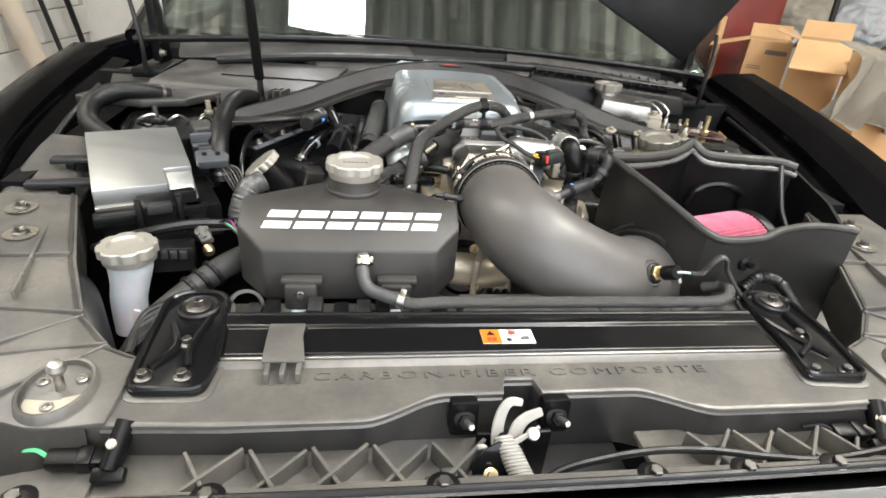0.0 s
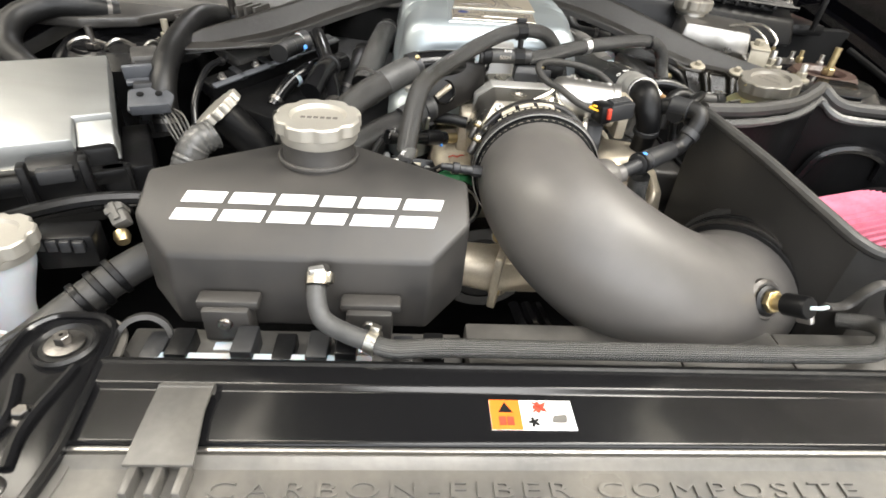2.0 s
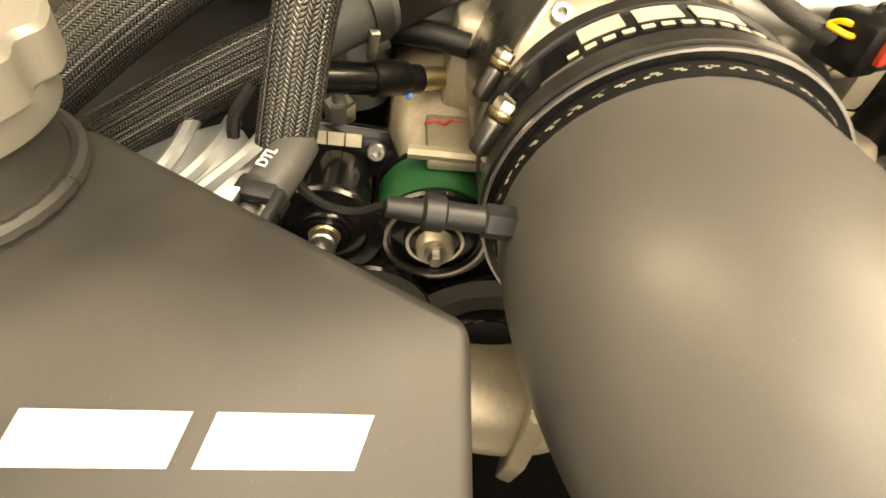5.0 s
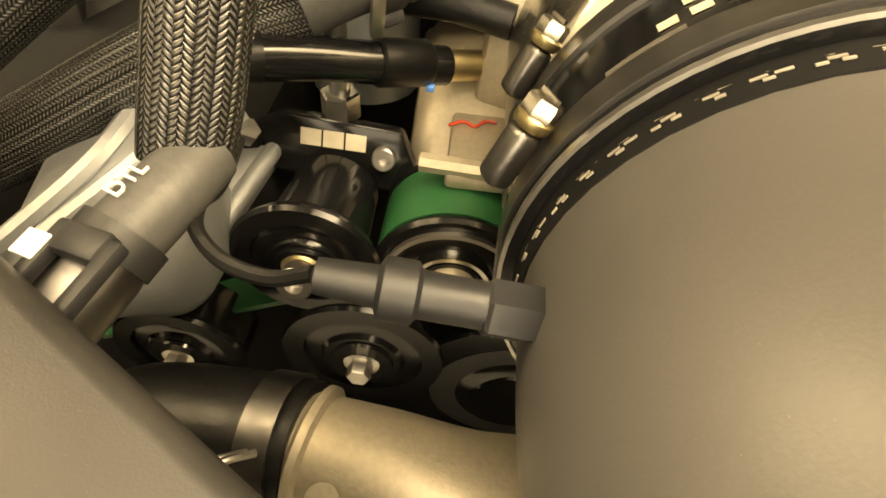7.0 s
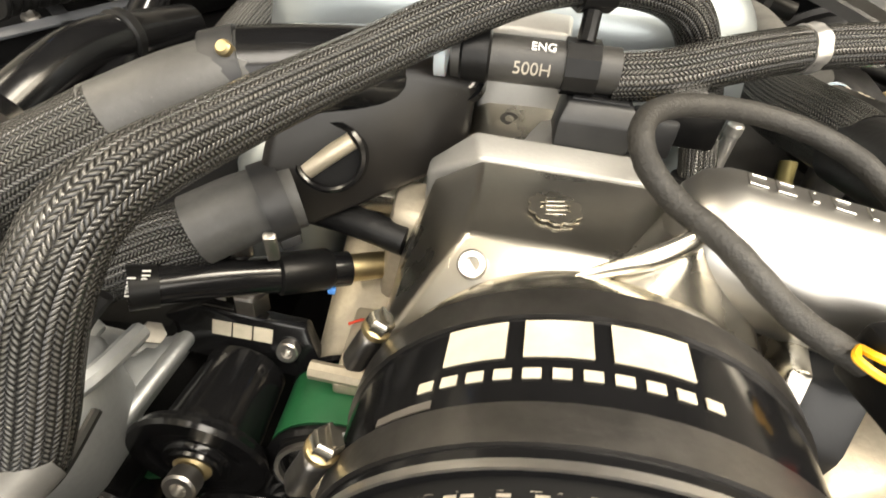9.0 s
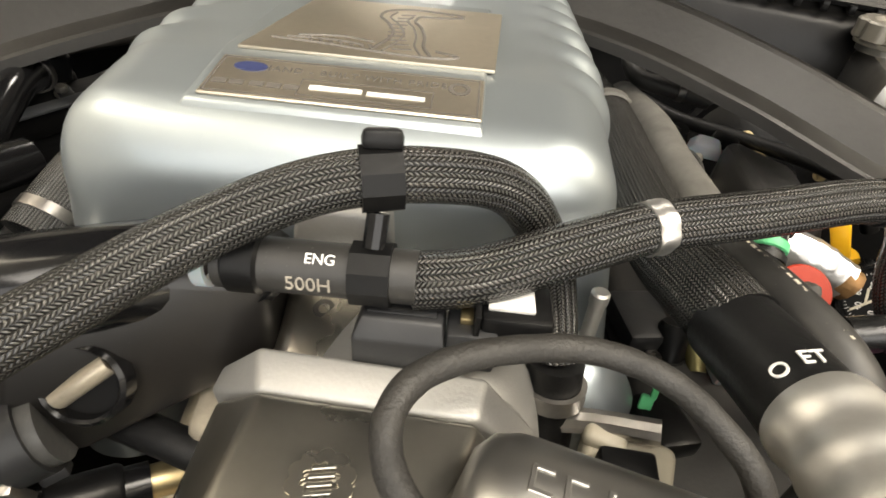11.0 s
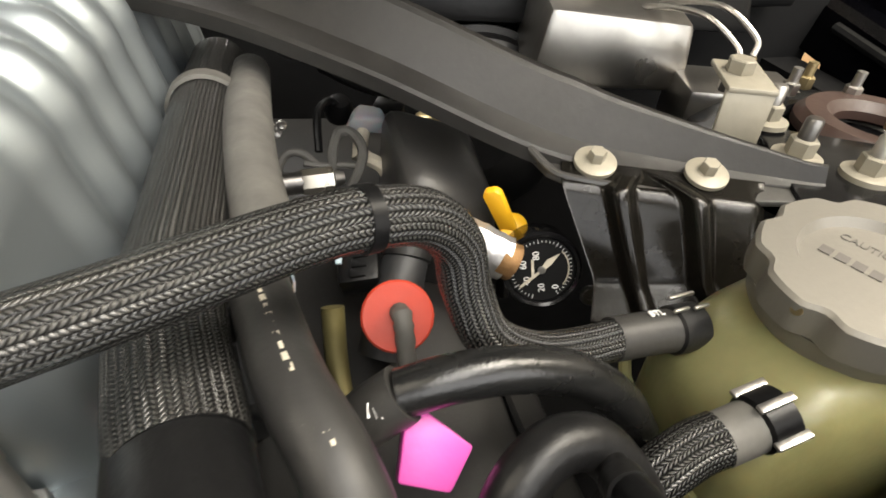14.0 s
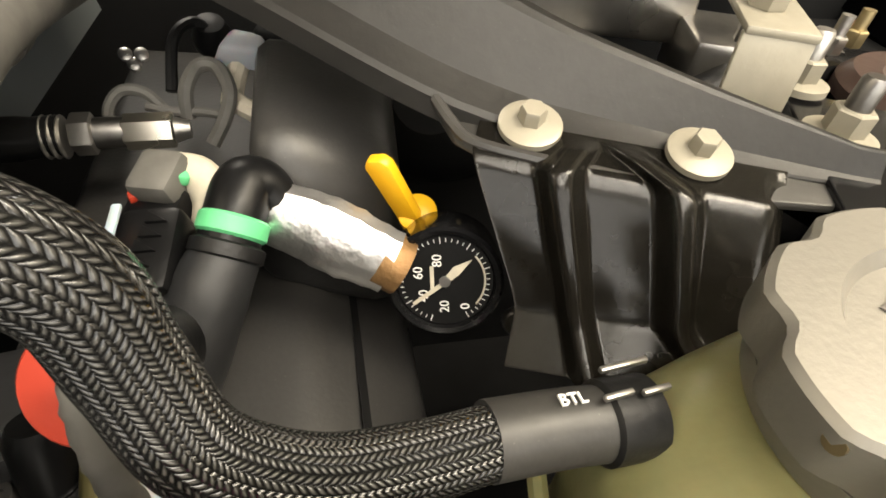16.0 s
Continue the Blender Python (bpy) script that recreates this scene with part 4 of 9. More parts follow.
part("end_bead", xf(lathe([(0.0078, 0), (0.0086, 0.0006), (0.0086, 0.003), (0.0078, 0.0036)], 20), up((-0.179, 0.158, 0.9315), (0, -0.7, -0.5))), RUBBER, chs)
hs = thing("sleeved_hose", (0.05, 0.115, 0.895), "braided black hose along the radiator", "hose")
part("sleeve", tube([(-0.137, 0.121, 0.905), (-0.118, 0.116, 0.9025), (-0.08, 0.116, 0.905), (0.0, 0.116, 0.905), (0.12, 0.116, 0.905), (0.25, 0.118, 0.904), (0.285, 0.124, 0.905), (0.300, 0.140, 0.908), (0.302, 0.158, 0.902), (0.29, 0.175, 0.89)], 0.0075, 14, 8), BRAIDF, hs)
ear_clamp("clamp", (-0.134, 0.1205, 0.905), (1, -0.4, -0.1), 0.0088, CAST, hs, 0.008, "bright pinched hose clamp", 1.2)
ear_clamp("clamp", (-0.1795, 0.160, 0.933), (0, -0.7, -0.5), 0.0088, CAST, hs, 0.010, "bright pinched hose clamp", 0.5)
part("foil_tail", at(bx(0.012, 0.006, 0.006, 0.001), -0.180, 0.160, 0.942, 10, 5, 25), FOIL, hs)

# fan shroud between radiator and engine
sd = thing("fan_shroud", (0, 0.15, 0.82), "black plastic radiator fan shroud with clips", "shroud")
for x0, x1, z in ((-0.335, -0.06, 0.872), (-0.058, 0.12, 0.886), (0.122, 0.22, 0.884), (0.222, 0.335, 0.882)):
    part("panel", span((x0, 0.118, 0.80), (x1, 0.165, z), 0.003), TRIM, sd)
for k, x in enumerate((-0.305, -0.285, -0.235, -0.205, -0.178, -0.155, -0.11, -0.085)):
    part("clip", span((x - 0.009, 0.120, 0.868), (x + 0.008, 0.150, 0.884 + 0.004 * (k % 3)), 0.002), BLACK if k % 2 else GREYP, sd)
part("tank_edge", span((-0.31, 0.1155, 0.866), (-0.135, 0.1275, 0.8835), 0.002), WHITEP, sd, "pale radiator edge")
for x in (0.03, 0.075, 0.20, 0.25):
    part("fin", at(prism([(0, 0), (0.012, 0), (0.002, 0.012)], 0.003, 0.0005), x, 0.135, 0.884, 90, 0, 0), BLACK, sd)
for k in range(3):
    part("stay", tube([(0.002 + 0.012 * k, 0.24, 0.842), (0.010 + 0.013 * k, 0.205, 0.838), (0.016 + 0.014 * k, 0.17, 0.872)], 0.0055, 6, 4), GLOSSB, sd)

# ---- intake ----
ip = thing("intake_pipe", (0.1, 0.22, 0.84), "large satin dark grey intake elbow pipe", "pipe")
PATHP = [(0.0235, 0.333, 0.948), (0.0205, 0.305, 0.951), (0.024, 0.268, 0.950), (0.045, 0.228, 0.938), (0.085, 0.206, 0.915), (0.135, 0.205, 0.889), (0.186, 0.221, 0.868), (0.225, 0.246, 0.856), (0.247, 0.266, 0.852)]
part("elbow", tube(PATHP, [0.0595, 0.0595, 0.0605, 0.062, 0.064, 0.066, 0.068, 0.069, 0.070], 48, 8), PIPE, ip, sharp=60)
for f, rr, w, m_, nm in ((0.232, 0.0735, 0.005, RUBBER, "end_ring"), (0.241, 0.0770, 0.010, DARKST, "end_ring"), (0.252, 0.0795, 0.008, RUBBER, "end_ring"), (0.264, 0.0850, 0.012, RUBGREY, "end_ring")):
    d = Vector((0.80, 0.58, -0.10)).normalized()
    part(nm, xf(lathe([(rr - 0.02, -w / 2), (rr, -w / 2), (rr + 0.001, 0), (rr, w / 2), (rr - 0.02, w / 2)], 48), up(Vector((0.247, 0.266, 0.852)) + d * (f - 0.247), d)), m_, ip)
SD = Vector((0.24, -0.82, 0.52)).normalized()
SP = Vector((0.2077, 0.1755, 0.9115))
part("sensor_boss", xf(lathe([(0.019, -0.012), (0.019, 0.002), (0.0165, 0.005), (0.0145, 0.005), (0.0145, 0.003), (0, 0.003)], 32), up(SP, SD)), DARKST, ip, "steel boss ring")
part("grommet", xf(lathe([(0.0140, 0.002), (0.0140, 0.006), (0.0115, 0.008), (0, 0.008)], 26), up(SP, SD)), RUBBER, ip)
part("sensor", xf(join(hexagon(0.0105, 0.006), at(lathe([(0.0068, 0.0), (0.0068, 0.012), (0, 0.012)], 18), 0, 0, 0.005)), up(SP + SD * 0.0075, SD)), BRASS, ip, "brass air temperature sensor")
part("sensor_plug", xf(lathe([(0.0085, 0), (0.0098, 0.001), (0.0098, 0.020), (0.0085, 0.022), (0, 0.022)], 14), up(SP + SD * 0.022, SD)), BLACK, ip, "black sensor plug")
part("sensor_clip", xf(bx(0.006, 0.010, 0.014, 0.002), up(SP + SD * 0.041 - Vector((-0.004, 0, 0.011)), SD)), STEEL, ip)
part("sensor_wire", tube([SP + SD * 0.043, (0.228, 0.140, 0.934), (0.245, 0.150, 0.927)], 0.0018, 8, 5), WHITEP, ip, "thin white wire")
part("nipple", xf(lathe([(0.021, -0.015), (0.019, 0.004), (0.016, 0.010), (0.009, 0.013), (0.009, 0.022), (0, 0.022)], 24), up((0.082, 0.290, 0.966), (0.87, 0.30, 0.12))), PIPE, ip)
# silicone coupler and clamps at the throttle body
cp = thing("intake_coupler", (0.02, 0.35, 0.89), "black silicone coupler with pale mark blocks and steel clamps", "coupler")
C0 = Vector((0.0222, 0.3205, 0.9495))
CD = Vector((0.06, 0.985, -0.06)).normalized()
sleeve = lathe([(0.0605, 0), (0.0650, 0.0), (0.0655, 0.002), (0.0655, 0.048), (0.064, 0.050), (0.0605, 0.050)], 64)
part("sleeve", xf(sleeve, up(C0, CD)), GLOSSB, cp)
part("band", xf(lathe([(0.0655, 0.004), (0.0668, 0.004), (0.0668, 0.013), (0.0655, 0.013)], 64), up(C0, CD)), DARKST, cp)
part("band", xf(lathe([(0.0655, 0.038), (0.0668, 0.038), (0.0668, 0.047), (0.0655, 0.047)], 64), up(C0, CD)), DARKST, cp)
# worm clamps: housing and screw on the upper left of the ring
SO_ = Vector((-0.80, 0, 0.60))
SO_ = (SO_ - CD * CD.dot(SO_)).normalized()
STAN = SO_.cross(CD).normalized()
STAN = -STAN if STAN.z < 0 else STAN
STAN = (STAN * 0.45 + Vector((0.22, 0.32, 0.92)) * 0.55).normalized()
for head in ((-0.0398, 0.3390, 0.9820), (-0.0355, 0.3780, 0.9815)):
    hv = Vector(head)
    part("clamp_housing", xf(bx(0.0072, 0.0070, 0.015, 0.0022, 3), up(hv - STAN * 0.0125, STAN)), DARKST, cp)
    part("clamp_collar", xf(lathe([(0.0038, 0), (0.0045, 0.001), (0.0045, 0.0025), (0.0038, 0.003), (0, 0.003)], 18), up(hv - STAN * 0.005, STAN)), BRASS, cp)
    part("clamp_screw", xf(join(hexagon(0.0042, 0.0050), at(bx(0.0062, 0.0010, 0.001), 0, 0, 0.0058)), up(hv - STAN * 0.003, STAN)), CAST, cp, "bright slotted hex clamp screw")
part("front_lip", xf(lathe([(0.0590, -0.0075), (0.0608, -0.0070), (0.0620, -0.001), (0.0620, 0.001), (0.0590, 0.001)], 72), up(C0, CD)), DEEP, cp)
part("bright_edge", xf(lathe([(0.0650, -0.0006), (0.0660, -0.0006), (0.0660, 0.0012), (0.0650, 0.0012)], 72), up(C0, CD)), STEEL, cp)
# pale dashes round the pipe's edge
for k in range(110):
    a = radians(-112 + 205 * k / 109 + 0.8 * ((k * 11) % 4))
    rad = Vector((math.sin(a), 0, math.cos(a)))
    rad = (rad - CD * CD.dot(rad)).normalized()
    tan = rad.cross(CD).normalized()
    part("dash", xf(bx(0.0017 + 0.0009 * ((k * 7) % 3) / 2, 0.0006, 0.0003), basis(C0 - CD * (0.0045 - 0.0022 * ((k * 5) % 3) / 2) + rad * 0.0615, tan, CD)), PRINT, cp, "pale printed dash")
# pale mark blocks on the sleeve's top


def on_sleeve(a0, a1, y0, y1, r=0.0657):
    bm = bmesh.new()
    n = max(2, int((a1 - a0) / 4) + 1)
    prev = None
    for k in range(n):
        a = radians(a0 + (a1 - a0) * k / (n - 1))
        rad = Vector((math.sin(a), 0, math.cos(a)))
        rad = (rad - CD * CD.dot(rad)).normalized()
        ring = [bm.verts.new(C0 + CD * y + rad * q) for y, q in ((y0, r), (y0, r + 0.0004), (y1, r + 0.0004), (y1, r))]
        if prev:
            for j in range(4):
                bm.faces.new((prev[j], prev[(j + 1) % 4], ring[(j + 1) % 4], ring[j]))
        prev = ring
    bm.faces.new(prev)
    bmesh.ops.recalc_face_normals(bm, faces=bm.faces)
    return bm


for a0, a1, y0, y1 in ((-37, -24, 0.0255, 0.0365), (-20.5, -7.5, 0.0255, 0.0365), (-4, 11, 0.0255, 0.0365)):
    part("mark", on_sleeve(a0, a1, y0, y1), DUST, cp, "pale printed mark block")
for k in range(11):
    part("mark", on_sleeve(-42 + 5.4 * k, -38.6 + 5.4 * k, 0.0195, 0.0222), DUST, cp, "pale printed mark block")
part("mark", on_sleeve(-52, -38, 0.0145, 0.0165), INK, cp)

# ---- airbox ----
ab = thing("airbox", (0.40, 0.32, 0.80), "black open airbox with a rubber-edged rim and pink filter", "airbox")


def wall_strip(pts, z0s, z1s, t):
    """A standing wall along a plan line with its own top height at each point."""
    bm = bmesh.new()
    prev = None
    n = len(pts)
    for i, (x, y) in enumerate(pts):
        d = Vector(pts[min(i + 1, n - 1)]) - Vector(pts[max(i - 1, 0)])
        nn = Vector((-d.y, d.x)).normalized() * t / 2
        ring = [bm.verts.new(v) for v in ((x - nn.x, y - nn.y, z0s), (x - nn.x, y - nn.y, z1s[i]), (x + nn.x, y + nn.y, z1s[i]), (x + nn.x, y + nn.y, z0s))]
        if prev:
            for j in range(4):
                bm.faces.new((prev[j], prev[(j + 1) % 4], ring[(j + 1) % 4], ring[j]))
        else:
            bm.faces.new(ring)
        prev = ring
    bm.faces.new(prev)
    bmesh.ops.recalc_face_normals(bm, faces=bm.faces)
    return bm


AW = [(0.218, 0.392), (0.222, 0.372), (0.245, 0.300), (0.268, 0.225), (0.283, 0.190), (0.305, 0.178), (0.36, 0.185), (0.40, 0.202), (0.455, 0.212), (0.505, 0.210), (0.525, 0.205)]
AZ = [1.004, 1.002, 0.990, 0.974, 0.965, 0.962, 0.963, 0.967, 0.970, 0.968, 0.966]
part("front_wall", wall_strip(AW, 0.80, AZ, 0.006), AIRBOXP, ab)
part("rim", tube([(x, y, z) for (x, y), z in zip(AW, AZ)], 0.0058, 10, 5), RUBGREY, ab, "grey rubber edge strip")
BW = [(0.218, 0.392), (0.28, 0.405), (0.345, 0.430), (0.385, 0.455), (0.405, 0.470), (0.43, 0.455), (0.50, 0.452), (0.57, 0.452), (0.60, 0.435), (0.60, 0.34), (0.575, 0.25), (0.525, 0.205)]
BZ = [1.0, 0.998, 0.999, 1.005, 1.008, 0.992, 0.988, 0.985, 0.980, 0.955, 0.93, 0.90]
part("back_wall", wall_strip(BW, 0.80, BZ, 0.006), BLACK, ab)
part("back_seal", tube([(x, y, z + 0.004) for (x, y), z in zip(BW[:9], BZ)], 0.0085, 10, 5), RUBGREY, ab, "thick grey foam seal")
part("seal_lip", tube([(x - 0.002, y - 0.009, z - 0.008) for (x, y), z in zip(BW[:9], BZ)], 0.0048, 8, 5, ribs=lambda s: 0.0009 * math.sin(s * 1500)), PALEHOSE, ab, "ribbed silver-grey seal lip")
part("floor", at(prism([(0.23, 0.38), (0.28, 0.2), (0.52, 0.21), (0.59, 0.43)][::-1], 0.006), 0, 0, 0.80), BLACK, ab)
fl = lathe([(0.050, 0), (0.068, 0.002), (0.068, 0.15), (0.064, 0.154), (0, 0.154)], 256)
for v in fl.verts:
    q = math.hypot(v.co.x, v.co.y)
    if q > 0.055 and 0.001 < v.co.z < 0.153:
        a = math.atan2(v.co.y, v.co.x)
        k = 1 + 0.028 * math.cos(64 * a)
        v.co.x *= k
        v.co.y *= k
FD = Vector((0.93, 0.33, -0.02)).normalized()
part("filter", xf(fl, up((0.330, 0.305, 0.858), FD)), FILTER, ab, "pleated pink cotton air filter")
part("filter_cap", xf(lathe([(0.069, 0), (0.071, 0.004), (0.071, 0.016), (0.06, 0.02), (0, 0.02)], 40), up(Vector((0.330, 0.305, 0.858)) + FD * 0.154, FD)), BLACK, ab)
part("inlet", tube([(0.415, 0.449, 0.90), (0.43, 0.447, 0.935), (0.47, 0.445, 0.945), (0.515, 0.445, 0.93), (0.52, 0.445, 0.90)], 0.007, 8, 5), GLOSSB, ab)
part("stay", tube([(0.574, 0.44, 0.985), (0.565, 0.41, 0.95), (0.563, 0.38, 0.91), (0.575, 0.33, 0.86)], 0.004, 8, 5), GREYP, ab)
part("push_clip", xf(lathe([(0.010, 0), (0.009, 0.003), (0.004, 0.005), (0.004, 0.012), (0, 0.012)], 14), up((0.343, 0.181, 0.9266), (0.3, -1, 0.1)) @ Matrix.Scale(1.15, 4)), BLACK, ab)
sw = thing("sensor_lead", (0.28, 0.17, 0.90), "worn grey sensor lead in a bent sleeve", "cable")
part("sleeve", tube([(0.242, 0.149, 0.928), (0.2671, 0.158, 0.9225), (0.2755, 0.156, 0.940), (0.2835, 0.155, 0.9485), (0.292, 0.153, 0.946), (0.298, 0.152, 0.930), (0.3146, 0.150, 0.9091), (0.330, 0.146, 0.892)], 0.0030, 8, 6, flat=1.6), RUBGREY, sw)
ear_clamp("clamp", (0.262, 0.205, 0.875), (0.8, 0.5, 0.0), 0.008, CAST, sw, 0.012, "bright hose clamp screw")
part("hose", tube([(0.35, 0.172, 0.888), (0.375, 0.180, 0.903), (0.405, 0.170, 0.897), (0.425, 0.12, 0.855)], 0.008, 12, 12, ribs=lambda s: 0.0009 * math.sin(s * 1100)), RUBBER, sw)

# ---- supercharger ----
sc = thing("supercharger", (-0.01, 0.66, 0.93), "silver-blue ribbed supercharger lid with etched plates", "supercharger")


def lid_top(y):
    """The crown of the lid at y."""
    rows = ((0.50, 1.046), (0.531, 1.0505), (0.563, 1.0560), (0.572, 1.0572), (0.66, 1.0592), (0.90, 1.0600))
    for (a, za), (b, zb) in zip(rows, rows[1:]):
        if y <= b:
            return za + (zb - za) * (y - a) / (b - a)
    return rows[-1][1]


def lid():
    """The lid: a drawn cover with a rounded nose, a soft shoulder and swept ribs down its flanks."""
    y0, nose, rad = 0.5135, 0.026, 0.032
    ys = [y0 + nose * (1 - math.cos(math.pi / 2 * k / 12)) for k in range(13)] + [y0 + nose + 0.002 * k for k in range(1, 172)]
    rings = []
    for y in ys:
        d = min(nose, y - y0)
        inset = nose - math.sqrt(max(0.0, nose**2 - (nose - d) ** 2))
        hw, top = 0.1125 - inset, lid_top(y) - 0.9 * inset
        ridge = 0.0
        if y > 0.576:
            ph = ((y - 0.576) / 0.0335) % 1
            ridge = 0.0062 * (0.5 - 0.5 * math.cos(2 * math.pi * ph ** 0.7)) * min(1, (y - 0.576) / 0.02)
        half = []
        for k in range(9):
            z = 0.93 + (top - rad - 0.93) * k / 9
            half.append((hw + 0.20 * (top - rad - z) + ridge * min(1, max(0, (z - 0.945) / 0.03)), z))
        for k in range(15):
            a = math.pi / 2 * k / 14
            w = ridge * min(1, 1.5 * math.cos(a))
            half.append((hw - rad + (rad + w) * math.cos(a), top - rad + (rad + w) * math.sin(a)))
        for k in range(1, 5):
            half.append(((hw - rad) * (1 - k / 5), top + 0.0006 * k / 5))
        ring = [(-0.010 + x, y, z) for x, z in half] + [(-0.010 - x, y, z) for x, z in half[::-1]]
        rings.append(ring)
    return loft(rings)


part("lid", lid(), LID, sc, sharp=50)
pad = []
for y, dz in ((0.5290, -0.0030), (0.5312, 0.0006), (0.5330, 0.0012), (0.563, 0.0012), (0.572, 0.0012), (0.66, 0.0012), (0.676, 0.0012), (0.679, -0.002)):
    zt = lid_top(y) + dz
    wd = 0.002 if dz > 0 else 0.0
    pad.append([(-0.0695, y, zt - 0.006), (-0.0675 + wd, y, zt), (0.0465 - wd, y, zt), (0.0485, y, zt - 0.006)])
part("raised_pad", bevel(loft(pad), 0.0008, 2, 20), LID, sc, sharp=50)
PL2 = basis((-0.0085, 0.5482, 1.0553), (1, 0.004, 0), (0, 0.985, 0.165))
part("front_plate", xf(bx(0.106, 0.0295, 0.0016, 0.0006, 1), PL2), PLATE, sc, "etched metal plate with fine lettering")
for a, b in (((-0.0515, -0.0132), (0.0515, -0.0125)), ((-0.0515, 0.0125), (0.0515, 0.0132)), ((-0.0515, -0.0132), (-0.0508, 0.0132)), ((0.0508, -0.0132), (0.0515, 0.0132)), ((-0.017, -0.0105), (-0.0166, 0.0010)), ((-0.017, 0.0006), (0.034, 0.0010)), ((-0.017, -0.0105), (0.034, -0.0101)), ((0.0336, -0.0105), (0.034, 0.0010))):
    part("plate_line", xf(span((*a, 0.0008), (*b, 0.0010)), PL2), INK, sc)
part("lettering", xf(at(text_bm("HAND - BUILT WITH PRIDE", 0.0050, 0.0002, 1.22), 0.002, 0.0062, 0.0010), PL2), INK, sc)
part("name_bar", xf(at(bx(0.020, 0.0030, 0.0003), -0.003, -0.0045, 0.001), PL2), WHITE, sc, "pale signature bar")
part("name_bar", xf(at(bx(0.022, 0.0026, 0.0003), 0.020, -0.0050, 0.001), PL2), WHITE, sc, "pale signature bar")
for k in range(5):
    part("badge_bar", xf(at(bx(0.0055, 0.0032, 0.0003), -0.047 + 0.0066 * k + 0.001 * (k > 1), -0.0060, 0.001), PL2), INK, sc)
part("oval_badge", xf(at(xf(lathe([(0.0066, 0), (0.0066, 0.0005), (0, 0.0005)], 32), Matrix.Diagonal((1, 0.52, 1, 1))), -0.039, 0.0062, 0.0008), PL2), mat("dark_blue_ink", (0.03, 0.04, 0.12), 0.4), sc, "dark blue oval badge")
part("seal_mark", xf(at(lathe([(0.0030, 0), (0.0046, 0), (0.0046, 0.0004), (0.0030, 0.0004)], 48, 16, 0.0006), 0.0435, 0.0050, 0.0008), PL2), INK, sc)
PL1 = basis((-0.004, 0.6155, 1.0600), (1, 0.01, 0), (0, 1, 0.022))
part("emblem_plate", xf(at(prism([(-0.056, -0.044), (0.052, -0.044), (0.056, 0.045), (-0.045, 0.044)], 0.0016, 0.0005), 0, 0, -0.0008), PL1), PLATE, sc, "etched metal plate with a dark curved emblem")
BODYL = [(-0.002, -0.034), (0.002, -0.022), (0.004, -0.008), (0.000, 0.006), (-0.006, 0.018), (-0.004, 0.028), (0.006, 0.034), (0.020, 0.034), (0.036, 0.030)]
BODYR = [(0.024, -0.036), (0.020, -0.024), (0.019, -0.010), (0.016, 0.004), (0.012, 0.014), (0.014, 0.022), (0.024, 0.024), (0.036, 0.028)]
for pts, r in ((BODYL, 0.0009), (BODYR, 0.0009), ([(x + 0.005, y) for x, y in BODYL[:6]], 0.0006), ([(x - 0.004, y) for x, y in BODYR[:6]], 0.0006), ([(-0.036, -0.024), (-0.018, -0.020), (-0.002, -0.024)], 0.0008), ([(-0.046, -0.030), (-0.024, -0.032), (0.0, -0.036), (0.024, -0.038), (0.036, -0.034), (0.026, -0.029)], 0.0009), ([(-0.040, -0.027), (-0.020, -0.026), (-0.006, -0.029)], 0.0007)):
    part("emblem", xf(tube([(x, y, 0.0007) for x, y in pts], r, 6, 6, flat=1.0), PL1), INK, sc, "dark curved emblem line")
for k in range(10):
    f = k / 9
    y = -0.030 + 0.054 * f
    x0 = 0.0075 - 0.004 * math.sin(f * 3.2) - 0.004 * f
    part("emblem", xf(bx(0.0085 - 0.001 * f, 0.0013, 0.0003), PL1 @ pose(x0 + 0.0035, y, 0.0009, 0, 0, 10)), INK, sc)
for k in range(7):
    part("emblem", xf(bx(0.0016, 0.0055, 0.0003), PL1 @ pose(-0.030 + 0.0046 * k, -0.0265 - 0.0006 * k, 0.0009, 0, 0, 25)), INK, sc)
part("base_flange", span((-0.118, 0.500, 0.925), (0.104, 0.88, 0.937), 0.003), CAST, sc)
part("front_housing", hull([(-0.050, 0.505, 0.93), (0.058, 0.505, 0.93), (-0.022, 0.505, 0.985), (0.05, 0.505, 0.985), (-0.014, 0.460, 0.990), (0.045, 0.455, 0.992), (-0.038, 0.462, 0.93), (0.06, 0.455, 0.93), (-0.020, 0.52, 1.005), (0.045, 0.52, 1.005)], 0.004), CAST, sc)
for xx in (0.0985, -0.112):
    part("stud_boss", at(lathe([(0.030, -0.06), (0.028, -0.002), (0.022, 0.009), (0.015, 0.016), (0.0085, 0.020), (0, 0.020)], 32), xx, 0.5125, 0.945), LID, sc)
    part("stud", at(join(hexagon(0.006, 0.007), at(lathe([(0.0032, 0), (0.0032, 0.022), (0.0038, 0.0225), (0.0038, 0.027), (0.0028, 0.028), (0, 0.028)], 14), 0, 0, 0.006)), xx, 0.5110, 0.965), FITAL, sc)

